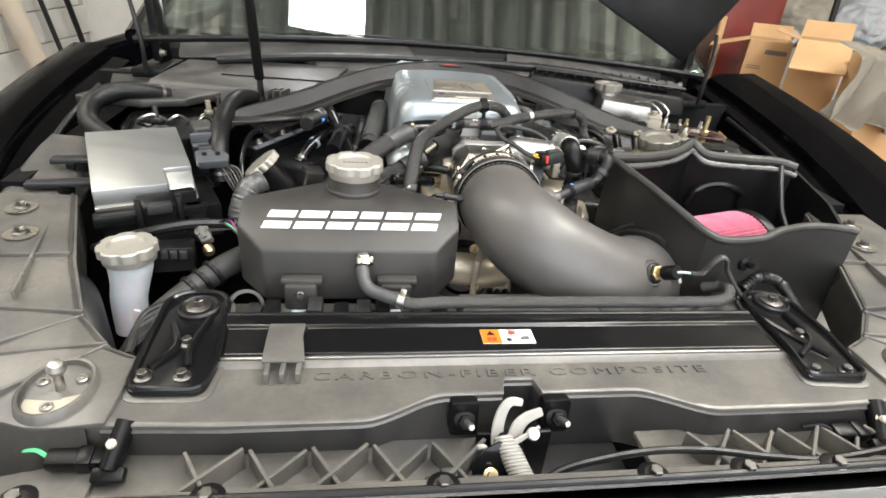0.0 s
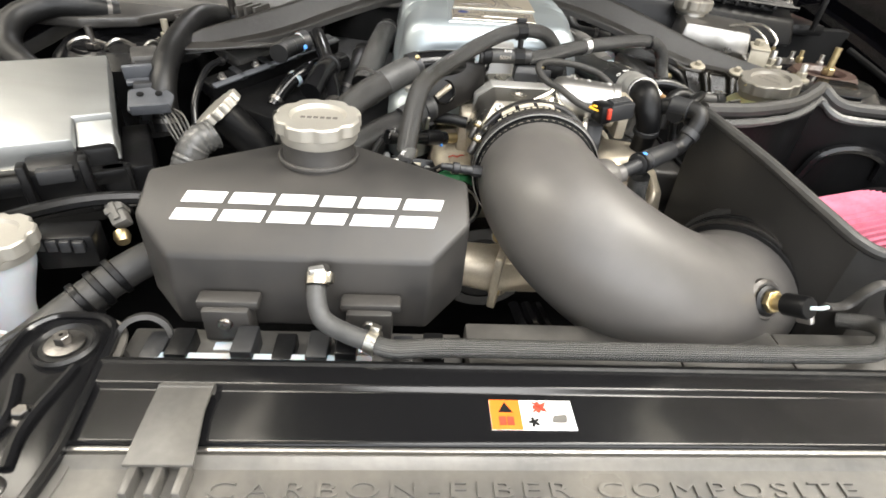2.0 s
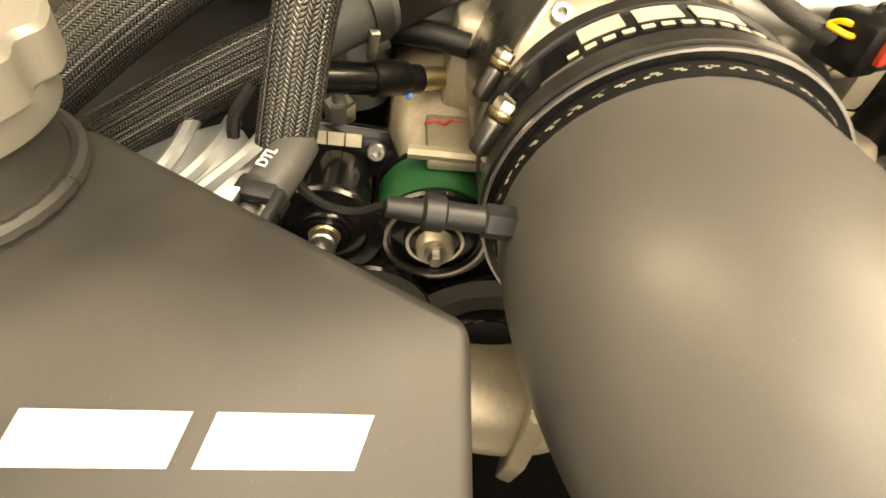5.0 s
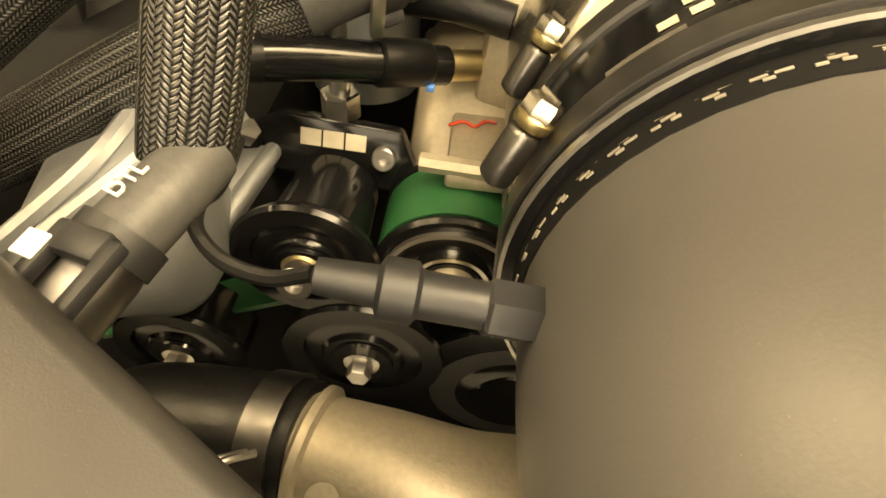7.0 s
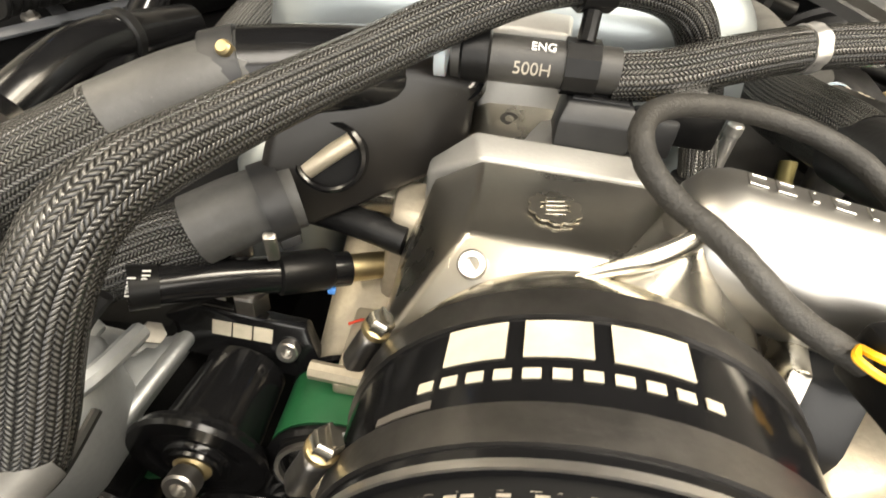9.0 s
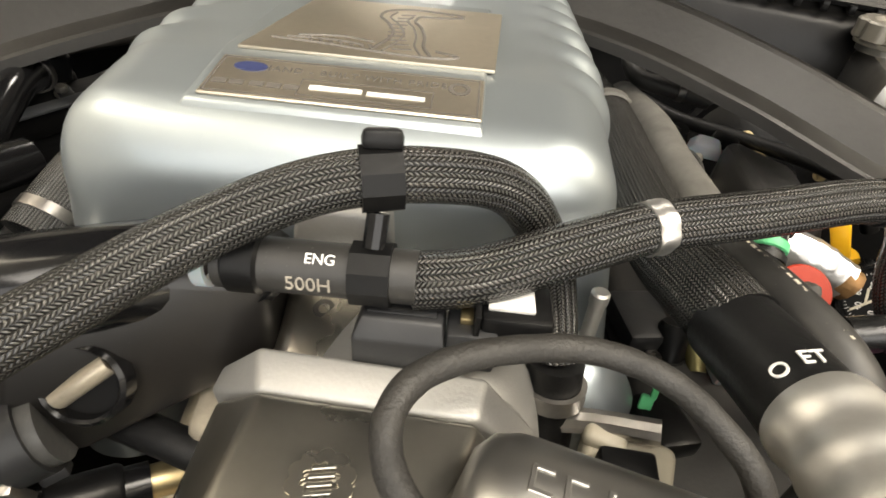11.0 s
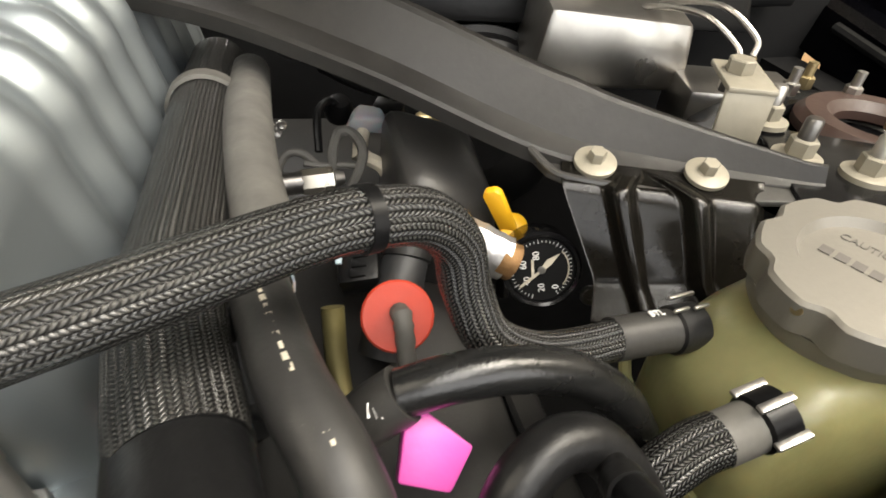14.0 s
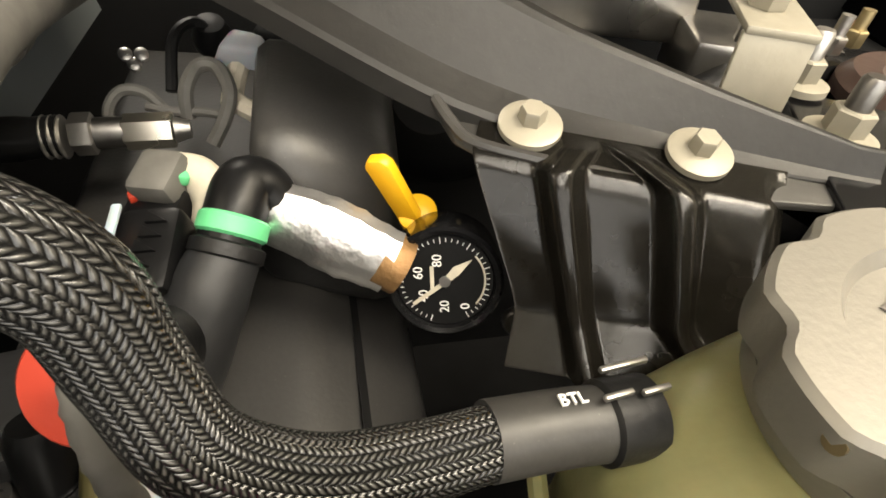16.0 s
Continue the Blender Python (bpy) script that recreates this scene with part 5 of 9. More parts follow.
# ---- throttle body ----
tb = thing("throttle_body", (0.03, 0.41, 0.88), "polished aluminium throttle body with a motor barrel", "throttle body")
part("bore", xf(lathe([(0.0600, 0), (0.0612, 0.002), (0.0612, 0.012), (0.0590, 0.017), (0.056, 0.022), (0, 0.022)], 72), up(C0 + CD * 0.046, CD)), CAST, tb)
part("upper_housing", hull([(-0.0150, 0.4045, 0.9985), (0.040, 0.4010, 0.9995), (-0.0130, 0.4465, 0.9995), (0.052, 0.4440, 1.0000), (-0.036, 0.386, 0.966), (-0.041, 0.392, 0.945), (-0.041, 0.455, 0.945), (0.085, 0.39, 0.93), (0.085, 0.45, 0.94), (-0.030, 0.452, 0.985), (-0.018, 0.384, 0.975), (0.03, 0.382, 0.988), (-0.04, 0.39, 0.93), (-0.04, 0.45, 0.93)], 0.0022, 3), HOUSING, tb)
part("motor_shoulder", hull([(0.020, 0.3840, 1.0035), (0.046, 0.3935, 1.0130), (0.056, 0.408, 1.0150), (0.054, 0.372, 0.990), (0.078, 0.384, 0.982), (0.092, 0.40, 0.960), (0.030, 0.372, 1.000), (0.084, 0.43, 0.960), (0.052, 0.436, 0.998), (0.034, 0.402, 0.996), (0.07, 0.375, 0.95)], 0.003, 3), HOUSING, tb)
part("cast_strip", hull([(-0.0140, 0.4470, 0.9990), (0.052, 0.4445, 0.9995), (-0.017, 0.4605, 1.0035), (0.054, 0.4585, 1.0035), (-0.034, 0.455, 0.985), (-0.034, 0.466, 0.985), (0.074, 0.450, 0.975), (0.074, 0.462, 0.975), (-0.034, 0.46, 0.95), (0.074, 0.46, 0.95)], 0.002, 3), BLASTED, tb, "pale blasted casting")
part("collar", xf(lathe([(0.046, 0), (0.0495, 0.002), (0.0505, 0.006), (0.0505, 0.026), (0.047, 0.031), (0, 0.031)], 64), up((0.029, 0.4605, 0.9515), (0, 1, 0))), BLASTED, tb, "pale blasted casting")
part("neck", hull([(-0.021, 0.4930, 0.94), (0.018, 0.4930, 0.94), (-0.0185, 0.4950, 1.000), (0.0165, 0.4950, 1.000), (-0.016, 0.500, 1.030), (0.015, 0.500, 1.030), (-0.022, 0.515, 0.94), (0.02, 0.515, 0.94), (-0.017, 0.515, 1.034), (0.016, 0.515, 1.034)], 0.002, 3), BLASTED, tb)
part("neck_foot", hull([(-0.019, 0.470, 0.975), (0.012, 0.470, 0.975), (-0.017, 0.478, 0.992), (0.012, 0.478, 0.994), (-0.019, 0.496, 0.994), (0.014, 0.496, 0.996), (-0.02, 0.496, 0.95), (0.014, 0.496, 0.95), (-0.02, 0.47, 0.95), (0.014, 0.47, 0.95)], 0.002, 2), CAST, tb)
put("bolt", SOCKETB, up((-0.004, 0.487, 0.9945), (0, -0.3, 1)), tb)
part("seal_badge", xf(lathe([(0.0052, 0), (0.0092, 0), (0.0092, 0.0007), (0.0052, 0.0007)], 40, 10, 0.0012), pose(0.0125, 0.4215, 1.0000, 0, 0, 0)), CAST, tb, "raised round maker's seal")
for k in range(4):
    part("seal_bar", at(bx(0.0070 - 0.0006 * (k % 2), 0.0012, 0.0008, 0.0002, 1), 0.0125, 0.4180 + 0.0024 * k, 1.0004, 0, 0, 12), CAST, tb)
put("bolt", SOCKET, up((-0.0115, 0.3985, 0.9905), (-0.1, -0.68, 0.72)) @ Matrix.Scale(0.9, 4), tb)
part("bolt_boss", xf(lathe([(0.0085, -0.012), (0.0075, 0.0), (0, 0.0)], 20), up((-0.0115, 0.3985, 0.9905), (-0.1, -0.68, 0.72))), CAST, tb)
SO0, SO1 = Vector((0.053, 0.4155, 1.0030)), Vector((0.122, 0.398, 1.0005))
part("horn", tube([(0.012, 0.3835, 1.0015), (0.021, 0.3860, 1.0060), (0.034, 0.3890, 1.0110), (0.046, 0.3950, 1.0155), (0.0535, 0.4040, 1.0180)], [0.0008, 0.0022, 0.0034, 0.0034, 0.0014], 12, 8, flat=0.7), CAST, tb)
part("motor_barrel", xf(lathe([(0.006, -0.0075), (0.015, -0.006), (0.0200, -0.002), (0.0222, 0.004), (0.0225, 0.008), (0.0225, 0.060), (0.0235, 0.061), (0.0235, 0.068), (0, 0.068)], 56), up(SO0, SO1 - SO0)), BRUSHED, tb, "bright brushed motor barrel")
for k in range(7):
    w = (0.0052, 0.0050, 0.0018, 0.0052, 0.0018, 0.0018, 0.0048)[k]
    part("stamp", xf(join(at(bx(w, 0.0012, 0.0006, 0.0002, 1), 0, 0.0030, 0), at(bx(w, 0.0012, 0.0006, 0.0002, 1), 0, -0.0030, 0), at(bx(0.0013, 0.0062, 0.0006, 0.0002, 1), -w / 2 + 0.0006, 0, 0)), basis(SO0.lerp(SO1, 0.16 + 0.105 * k) + Vector((0, 0.0015, 0.0226)), SO1 - SO0, (0.1, 1, -0.07))), BRUSHED, tb)
part("motor_cap", xf(bx(0.030, 0.046, 0.012, 0.003), basis(SO1 + Vector((0.004, 0, -0.01)), (0, 1, 0), (0, 0, 1))), TAN, tb)
part("gear_cover", xf(prism([(-0.022, -0.03), (0.02, -0.032), (0.024, 0.01), (0.012, 0.03), (-0.014, 0.03), (-0.024, 0.012)], 0.018, 0.003), basis((0.088, 0.392, 0.957), (0.25, 0.9, 0), (0, 0, 1))), GREYP, tb, "dark grey plastic gear cover")
part("gear_rim", xf(prism([(-0.024, -0.032), (0.022, -0.034), (0.026, 0.011), (0.013, 0.032), (-0.015, 0.032), (-0.026, 0.013)], 0.006, 0.001), basis((0.083, 0.393, 0.957), (0.25, 0.9, 0), (0, 0, 1))), CAST, tb)
# Flat disc: the hole's shade is only its colour.
part("vent_hole", at(lathe([(0.0052, 0), (0.0052, 0.001), (0, 0.001)], 18), 0.071, 0.381, 0.985, 20, 35, 0), DEEP, tb)
plug = part("connector", xf(bx(0.036, 0.020, 0.018, 0.002), basis((0.108, 0.371, 1.006), (0.9, 0.25, 0.1), (-0.2, 1, 0))), GREYP, tb)
part("front_shell", xf(bx(0.013, 0.0215, 0.0195, 0.002), basis((0.0925, 0.3668, 1.0048), (0.9, 0.25, 0.1), (-0.2, 1, 0))), BLACK, plug)
part("lock", xf(bx(0.0045, 0.0110, 0.0120, 0.001), basis((0.0965, 0.3600, 1.0065), (0.9, 0.25, 0.1), (-0.2, 1, 0))), RED, plug, "red connector lock")
for k in range(4):
    part("fin", xf(bx(0.022, 0.0016, 0.003, 0.0004, 1), basis(Vector((0.112, 0.366, 1.0165)) + Vector((-0.0008, 0.0035, 0)) * k, (0.9, 0.25, 0.1), (-0.2, 1, 0))), GREYP, plug)
hl = thing("wiring_loom", (0.06, 0.43, 0.99), "grey taped wiring loom with two yellow wires", "cable")
part("taped_loom", tube([(0.086, 0.370, 1.004), (0.0685, 0.3775, 1.0095), (0.0525, 0.3909, 1.0179), (0.0395, 0.4030, 1.0215), (0.0315, 0.4115, 1.0270), (0.0300, 0.4215, 1.0320), (0.0365, 0.4320, 1.0340), (0.053, 0.4420, 1.0330), (0.077, 0.4500, 1.0290), (0.097, 0.4480, 1.0250), (0.1113, 0.4380, 1.0200), (0.123, 0.4260, 1.0080), (0.132, 0.412, 0.97)], 0.0036, 14, 8, ribs=lambda s: 0.00022 * ((s * 95) % 1.0)), TAPE, hl)
for dz in (0, 1):
    part("yellow_wire", tube([(0.082, 0.3705, 1.009), (0.079 + 0.003 * dz, 0.366, 1.0095 + 0.002 * dz), (0.086, 0.362 + 0.003 * dz, 1.008 + 0.003 * dz), (0.094, 0.365 + 0.003 * dz, 1.008)], 0.0011, 6, 5), YELLOW, hl, "thin yellow wire")
sb = thing("pressure_sensor", (0.03, 0.468, 1.0), "black pressure sensor block with a white-tagged plug", "sensor")
part("body", hull([(0.0120, 0.4595, 1.0020), (0.0400, 0.4590, 1.0020), (0.0120, 0.4590, 1.0130), (0.0400, 0.4590, 1.0130), (0.0145, 0.4630, 1.0190), (0.0390, 0.4630, 1.0190), (0.0140, 0.4790, 1.0190), (0.0390, 0.4790, 1.0190), (0.012, 0.480, 1.002), (0.040, 0.480, 1.002)], 0.0010), GREYP, sb)
part("top_plate", span((0.0160, 0.4650, 1.0190), (0.0370, 0.4775, 1.0198), 0.0003), GREYP, sb)
for k in range(4):
    part("print", span((0.0180, 0.4665 + 0.0028 * k, 1.0198), (0.0330 - 0.002 * (k % 2), 0.4675 + 0.0028 * k, 1.0199)), RUBGREY, sb)
part("port", span((0.0402, 0.4610, 1.0020), (0.0560, 0.4740, 1.0170), 0.0015), GREYP, sb)
part("plug", span((0.0500, 0.4640, 1.0060), (0.0720, 0.4830, 1.0225), 0.002), BLACK, sb)
part("plug_lip", span((0.0480, 0.4620, 1.0080), (0.0500, 0.4850, 1.0245), 0.0006), BLACK, sb)
part("tag", span((0.0520, 0.4675, 1.0226), (0.0660, 0.4800, 1.0242), 0.0004), WHITE, sb, "white plug tag")
part("terminal", span((0.0440, 0.4660, 1.0170), (0.0480, 0.4720, 1.0195), 0.0005), BRASS, sb)

# ---- front of the engine ----
fc = thing("front_cover", (-0.05, 0.46, 0.75), "tan cast aluminium engine front cover", "engine part")
part("casting", hull([(-0.075, 0.425, 0.70), (0.10, 0.425, 0.70), (-0.075, 0.425, 0.895), (0.06, 0.42, 0.905), (-0.065, 0.46, 0.915), (0.06, 0.46, 0.93), (-0.10, 0.52, 0.70), (0.12, 0.52, 0.70), (-0.08, 0.52, 0.92), (0.1, 0.52, 0.92)], 0.006), TAN, fc)
part("boss", span((-0.060, 0.400, 0.905), (-0.012, 0.445, 0.912), 0.002), TAN, fc)
part("ridge", tube([(-0.07, 0.405, 0.913), (-0.02, 0.402, 0.915), (0.0, 0.40, 0.93)], 0.004, 8, 5), TAN, fc)
part("port_block", hull([(-0.052, 0.452, 0.912), (-0.03, 0.446, 0.912), (-0.052, 0.475, 0.912), (-0.02, 0.475, 0.912), (-0.048, 0.455, 0.962), (-0.028, 0.452, 0.962), (-0.048, 0.475, 0.968), (-0.022, 0.475, 0.968)], 0.004), TAN, fc)
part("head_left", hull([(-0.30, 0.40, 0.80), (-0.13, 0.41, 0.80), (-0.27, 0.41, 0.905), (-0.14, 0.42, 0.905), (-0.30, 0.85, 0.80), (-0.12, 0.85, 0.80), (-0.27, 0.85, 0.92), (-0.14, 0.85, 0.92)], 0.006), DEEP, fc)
ah = thing("alternator_bracket", (-0.16, 0.37, 0.86), "bright silver cast bracket behind the tank", "bracket")
part("casting", hull([(-0.205, 0.335, 0.90), (-0.13, 0.345, 0.93), (-0.150, 0.40, 0.935), (-0.215, 0.40, 0.91), (-0.20, 0.345, 0.86), (-0.145, 0.350, 0.865), (-0.14, 0.40, 0.87), (-0.21, 0.40, 0.87)], 0.012, 4), CASTSIL, ah)
for k in range(3):
    part("rib", tube([(-0.200 + 0.02 * k, 0.342 + 0.004 * k, 0.905 + 0.008 * k), (-0.178 + 0.02 * k, 0.372, 0.920 + 0.006 * k), (-0.172 + 0.018 * k, 0.40, 0.927)], 0.004, 8, 5), CASTSIL, ah)
for k, (dx, dz, rr) in enumerate(((0.0, -0.002, 0.0030), (-0.022, -0.001, 0.0026))):
    part("long_rib", tube([(-0.133 + dx, 0.450, 0.897 + dz), (-0.1385 + dx, 0.40, 0.897 + dz), (-0.1455 + dx, 0.352, 0.894 + dz)], rr + 0.001, 12, 6), CASTSIL, ah)
part("web", hull([(-0.131, 0.452, 0.897), (-0.137, 0.40, 0.897), (-0.145, 0.350, 0.895), (-0.20, 0.45, 0.906), (-0.20, 0.343, 0.902), (-0.135, 0.452, 0.88), (-0.145, 0.355, 0.878), (-0.195, 0.45, 0.88), (-0.195, 0.348, 0.88)], 0.006, 4), CASTSIL, ah)
part("side_bolt", xf(join(hexagon(0.0055, 0.006), at(lathe([(0.0025, 0), (0.0025, 0.018), (0, 0.018)], 12), 0, 0, 0.005)), up((-0.136, 0.406, 0.919), (-0.62, 0.05, -0.75))), STEEL, ah)


def pulley(name, c, r, w, material, label, rim=None):
    t = thing(name, (c[0], c[1], c[2] - r), label, "pulley")
    part("wheel", xf(lathe([(r * 0.55, 0.0), (r * 0.9, 0.001), (r, 0.003), (r, w), (r * 0.9, w + 0.001), (0, w + 0.001)], 44), up(c, (0, 1, 0))), material, t)
    part("rim", xf(lathe([(r * 0.78, -0.001), (r + 0.0015, -0.001), (r + 0.0025, 0.001), (r + 0.0015, 0.0035), (r * 0.78, 0.0035)], 44), up(c, (0, 1, 0))), rim or GLOSSB, t)
    part("hub", xf(join(lathe([(r * 0.5, -0.002), (r * 0.55, 0.0), (r * 0.55, 0.004), (0, 0.004)], 30), at(lathe([(r * 0.40, -0.0035), (r * 0.42, -0.001), (0, -0.001)], 30), 0, 0, 0)), up(c, (0, 1, 0))), GLOSSB, t)
    return t


p1 = pulley("idler_pulley", (-0.0525, 0.383, 0.872), 0.031, 0.040, GLOSSB, "idler pulley carrying a dark green belt")
part("belt", xf(lathe([(0.0305, 0.0045), (0.0326, 0.0045), (0.0326, 0.034), (0.0305, 0.034)], 44), up((-0.0525, 0.383, 0.872), (0, 1, 0))), GREEN, p1, "dark green belt back")
part("back_rim", xf(lathe([(0.0335, 0.035), (0.0335, 0.038), (0, 0.038)], 40), up((-0.0525, 0.383, 0.872), (0, 1, 0))), GLOSSB, p1)
part("bearing", xf(lathe([(0.0142, -0.003), (0.0160, -0.003), (0.0160, 0.003), (0.0142, 0.003)], 40), up((-0.0525, 0.382, 0.872), (0, 1, 0))), CAST, p1, "bright bearing ring")
part("bright_edge", xf(lathe([(0.0262, -0.0022), (0.0282, -0.0022), (0.0282, 0.001), (0.0262, 0.001)], 44), up((-0.0525, 0.382, 0.872), (0, 1, 0))), STEEL, p1)
part("spacer", xf(lathe([(0.0095, -0.010), (0.0105, -0.008), (0.0105, 0.004), (0, 0.004)], 26), up((-0.0525, 0.382, 0.872), (0, 1, 0))), TAN, p1)
put("bolt", STEELBOLT, up((-0.0525, 0.372, 0.872), (0, -1, 0)) @ Matrix.Scale(0.9, 4), p1)
p2 = pulley("tensioner_pulley", (-0.110, 0.374, 0.881), 0.0275, 0.006, GLOSSB, "gloss black tensioner pulley on a machined bracket")
part("barrel", xf(lathe([(0.024, 0.004), (0.0230, 0.006), (0.0215, 0.012), (0.0190, 0.046), (0, 0.046)], 44), up((-0.110, 0.374, 0.881), (0.04, 0.99, -0.02))), GLOSSB, p2)
SPM = basis((-0.111, 0.434, 0.895), (1, 0.02, -0.05), (0, 0.35, 0.94))
part("bracket", xf(prism([(-0.036, -0.012), (0.030, -0.016), (0.038, -0.004), (0.030, 0.012), (-0.020, 0.014), (-0.036, 0.006)], 0.010, 0.002), SPM), GLOSSB, p2)
for k in range(3):
    part("mark", xf(bx(0.0088, 0.0072, 0.0004), SPM @ Matrix.Translation((-0.0085 + 0.0096 * k, 0.0045, 0.0103))), DUST, p2, "pale printed mark block")
put("bolt", SOCKET, SPM @ Matrix.Translation((0.0235, 0.0, 0.010)), p2)
put("bolt", SOCKET, up((-0.110, 0.3660, 0.8825), (0, -0.9, 0.35)) @ Matrix.Scale(1.35, 4), p2)
part("bolt_collar", xf(lathe([(0.0088, 0), (0.0082, 0.007), (0.0060, 0.009), (0, 0.009)], 24), up((-0.110, 0.3770, 0.881), (0, -0.95, 0.2))), BRASS, p2)
part("stud", at(join(hexagon(0.0085, 0.012), at(lathe([(0.0045, 0), (0.0045, 0.05), (0, 0.05)], 14), 0, 0, 0.01)), -0.108, 0.437, 0.908), STEEL, p2)
p3 = pulley("idler_pulley", (-0.089, 0.372, 0.820), 0.036, 0.025, GLOSSB, "gloss black lower idler pulley")
put("bolt", STEELBOLT, up((-0.089, 0.370, 0.820), (0, -1, 0.1)) @ Matrix.Scale(1.25, 4), p3)
p4 = pulley("idler_pulley", (-0.180, 0.372, 0.805), 0.030, 0.025, GLOSSB, "gloss black lower idler pulley")
put("bolt", STEELBOLT, up((-0.180, 0.370, 0.805), (0, -1, 0.1)) @ Matrix.Scale(1.15, 4), p4)
p5 = pulley("crank_pulley", (-0.008, 0.385, 0.775), 0.062, 0.03, RUBBER, "black ribbed crank pulley")
solid("drive_belt", xf(prism([(-0.236, -0.064), (-0.100, 0.003), (-0.100, 0.006), (-0.236, -0.061)], 0.030), basis((0, 0.417, 0.845), (1, 0, 0), (0, 0, 1))), GREEN, "dark green ribbed drive belt", "belt")
solid("paint_mark", tube([(-0.061, 0.432, 0.9128), (-0.055, 0.436, 0.9128), (-0.050, 0.433, 0.9128), (-0.046, 0.438, 0.9128), (-0.041, 0.438, 0.9128)], 0.0007, 6, 4), RED, "thin red paint scribble on the front cover", "mark")
# water outlet
wo = thing("water_outlet", (-0.03, 0.30, 0.80), "tan cast aluminium water outlet with zinc bolts", "pipe")
part("tube", tube([(-0.100, 0.318, 0.842), (-0.07, 0.311, 0.844), (-0.035, 0.305, 0.842), (0.0, 0.310, 0.835), (0.04, 0.335, 0.825)], [0.021, 0.0235, 0.0255, 0.028, 0.030], 28, 6), TAN, wo)
part("bead", xf(lathe([(0.0215, 0), (0.0245, 0.002), (0.0245, 0.005), (0.0215, 0.007)], 28), up((-0.099, 0.318, 0.842), (1, -0.2, 0))), TAN, wo)
part("flange", xf(prism([(-0.03, -0.036), (0.028, -0.038), (0.034, 0.0), (0.026, 0.036), (-0.024, 0.034), (-0.034, 0)], 0.009, 0.002), basis((-0.006, 0.306, 0.838), (0.35, 0.9, 0.1), (0, -0.1, 1))), TAN, wo)
for x, y, z in ((-0.002, 0.343, 0.856), (-0.009, 0.288, 0.820), (0.010, 0.318, 0.872)):
    put("bolt", ZINCBOLT, up((x, y, z), (-0.5, -0.75, 0.45)), wo)
    part("lug", xf(lathe([(0.0085, -0.016), (0.0085, 0), (0, 0)], 16), up((x, y, z), (-0.5, -0.75, 0.45))), TAN, wo)
part("hole_plug", xf(lathe([(0.0058, 0), (0.0058, 0.0015), (0, 0.0015)], 16), up((-0.086, 0.296, 0.858), (0, -0.5, 0.85))), TAN, wo)
rh = thing("radiator_hose", (-0.15, 0.31, 0.80), "black rubber radiator hose with a spring clamp", "hose")
part("hose", tube([(-0.098, 0.318, 0.842), (-0.13, 0.322, 0.838), (-0.17, 0.325, 0.825), (-0.20, 0.31, 0.80)], 0.0245, 20, 5), RUBBER, rh)
part("clamp", xf(lathe([(0.0245, -0.006), (0.026, -0.006), (0.026, 0.006), (0.0245, 0.006)], 28), up((-0.1090, 0.3195, 0.8415), (1, -0.1, 0.1))), DARKST, rh, "dark spring hose clamp")
for k in range(2):
    part("clamp_tab", tube([(-0.110 - 0.003 * k, 0.306, 0.8640), (-0.117 - 0.003 * k, 0.300, 0.8700), (-0.122 - 0.003 * k, 0.296, 0.8660), (-0.118 - 0.003 * k, 0.293, 0.8560), (-0.112 - 0.003 * k, 0.296, 0.8500)], 0.0013, 8, 5), STEEL, rh, "bent wire clamp ear")
# knock sensor style probe by the pipe
pb = thing("pressure_probe", (-0.05, 0.30, 0.955), "grey probe screwed into the intake pipe, on a thin lead", "sensor")
part("nut", xf(hexagon(0.0058, 0.012), up((-0.036, 0.302, 0.9605), (-0.97, -0.02, 0.12))), GREYP, pb)
part("body", xf(lathe([(0.0046, 0), (0.0046, 0.014), (0.0060, 0.015), (0.0060, 0.021), (0.0040, 0.022), (0.0034, 0.033), (0, 0.034)], 20), up((-0.046, 0.302, 0.9617), (-0.97, -0.02, 0.12))), GREYP, pb)
part("lead", tube([(-0.079, 0.3015, 0.966), (-0.0885, 0.3035, 0.9605), (-0.0985, 0.3065, 0.9600), (-0.1060, 0.3125, 0.9610), (-0.1095, 0.3215, 0.9600), (-0.1100, 0.332, 0.9560), (-0.1120, 0.350, 0.9560)], 0.0017, 8, 7), RUBBER, pb)

# ---- hoses over the engine ----


def braided(name, pts, r, label, material=None, seg=20):
    pts = moved(pts, 0, 0.004, -0.0055) if material is None else pts
    t = thing(name, tuple(min(p[i] for p in pts) if i == 2 else sum(p[i] for p in pts) / len(pts) for i in range(3)), label, "hose")
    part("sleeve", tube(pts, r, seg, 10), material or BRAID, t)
    return t


hA = braided("braided_hose", [(-0.1145, 0.3255, 0.970), (-0.1120, 0.332, 0.983), (-0.1065, 0.346, 1.012), (-0.099, 0.364, 1.028), (-0.085, 0.400, 1.030), (-0.058, 0.440, 1.036), (-0.030, 0.463, 1.047), (0.0, 0.475, 1.058), (0.030, 0.484, 1.060), (0.056, 0.497, 1.050), (0.073, 0.503, 1.025), (0.080, 0.498, 1.003), (0.083, 0.487, 0.985)], [0.0098, 0.0104, 0.0102, 0.0098, 0.0092, 0.0090, 0.0088, 0.0084, 0.0084, 0.0084, 0.0084, 0.0082, 0.0080], "thick black braided hose arching over the engine")
part("end_sleeve", tube([(-0.1100, 0.3302, 0.9668), (-0.1135, 0.3162, 0.9653), (-0.1190, 0.3017, 0.9623)], 0.0074, 18, 5), DUSTYRUB, hA, "grey rubber hose end")
part("lettering", xf(text_bm("DTL", 0.0046, 0.0003), basis((-0.1160, 0.3127, 0.9729), (0.32, 0.93, 0.12), (-0.93, 0.32, 0.10))), WHITE, hA, "white painted letters")
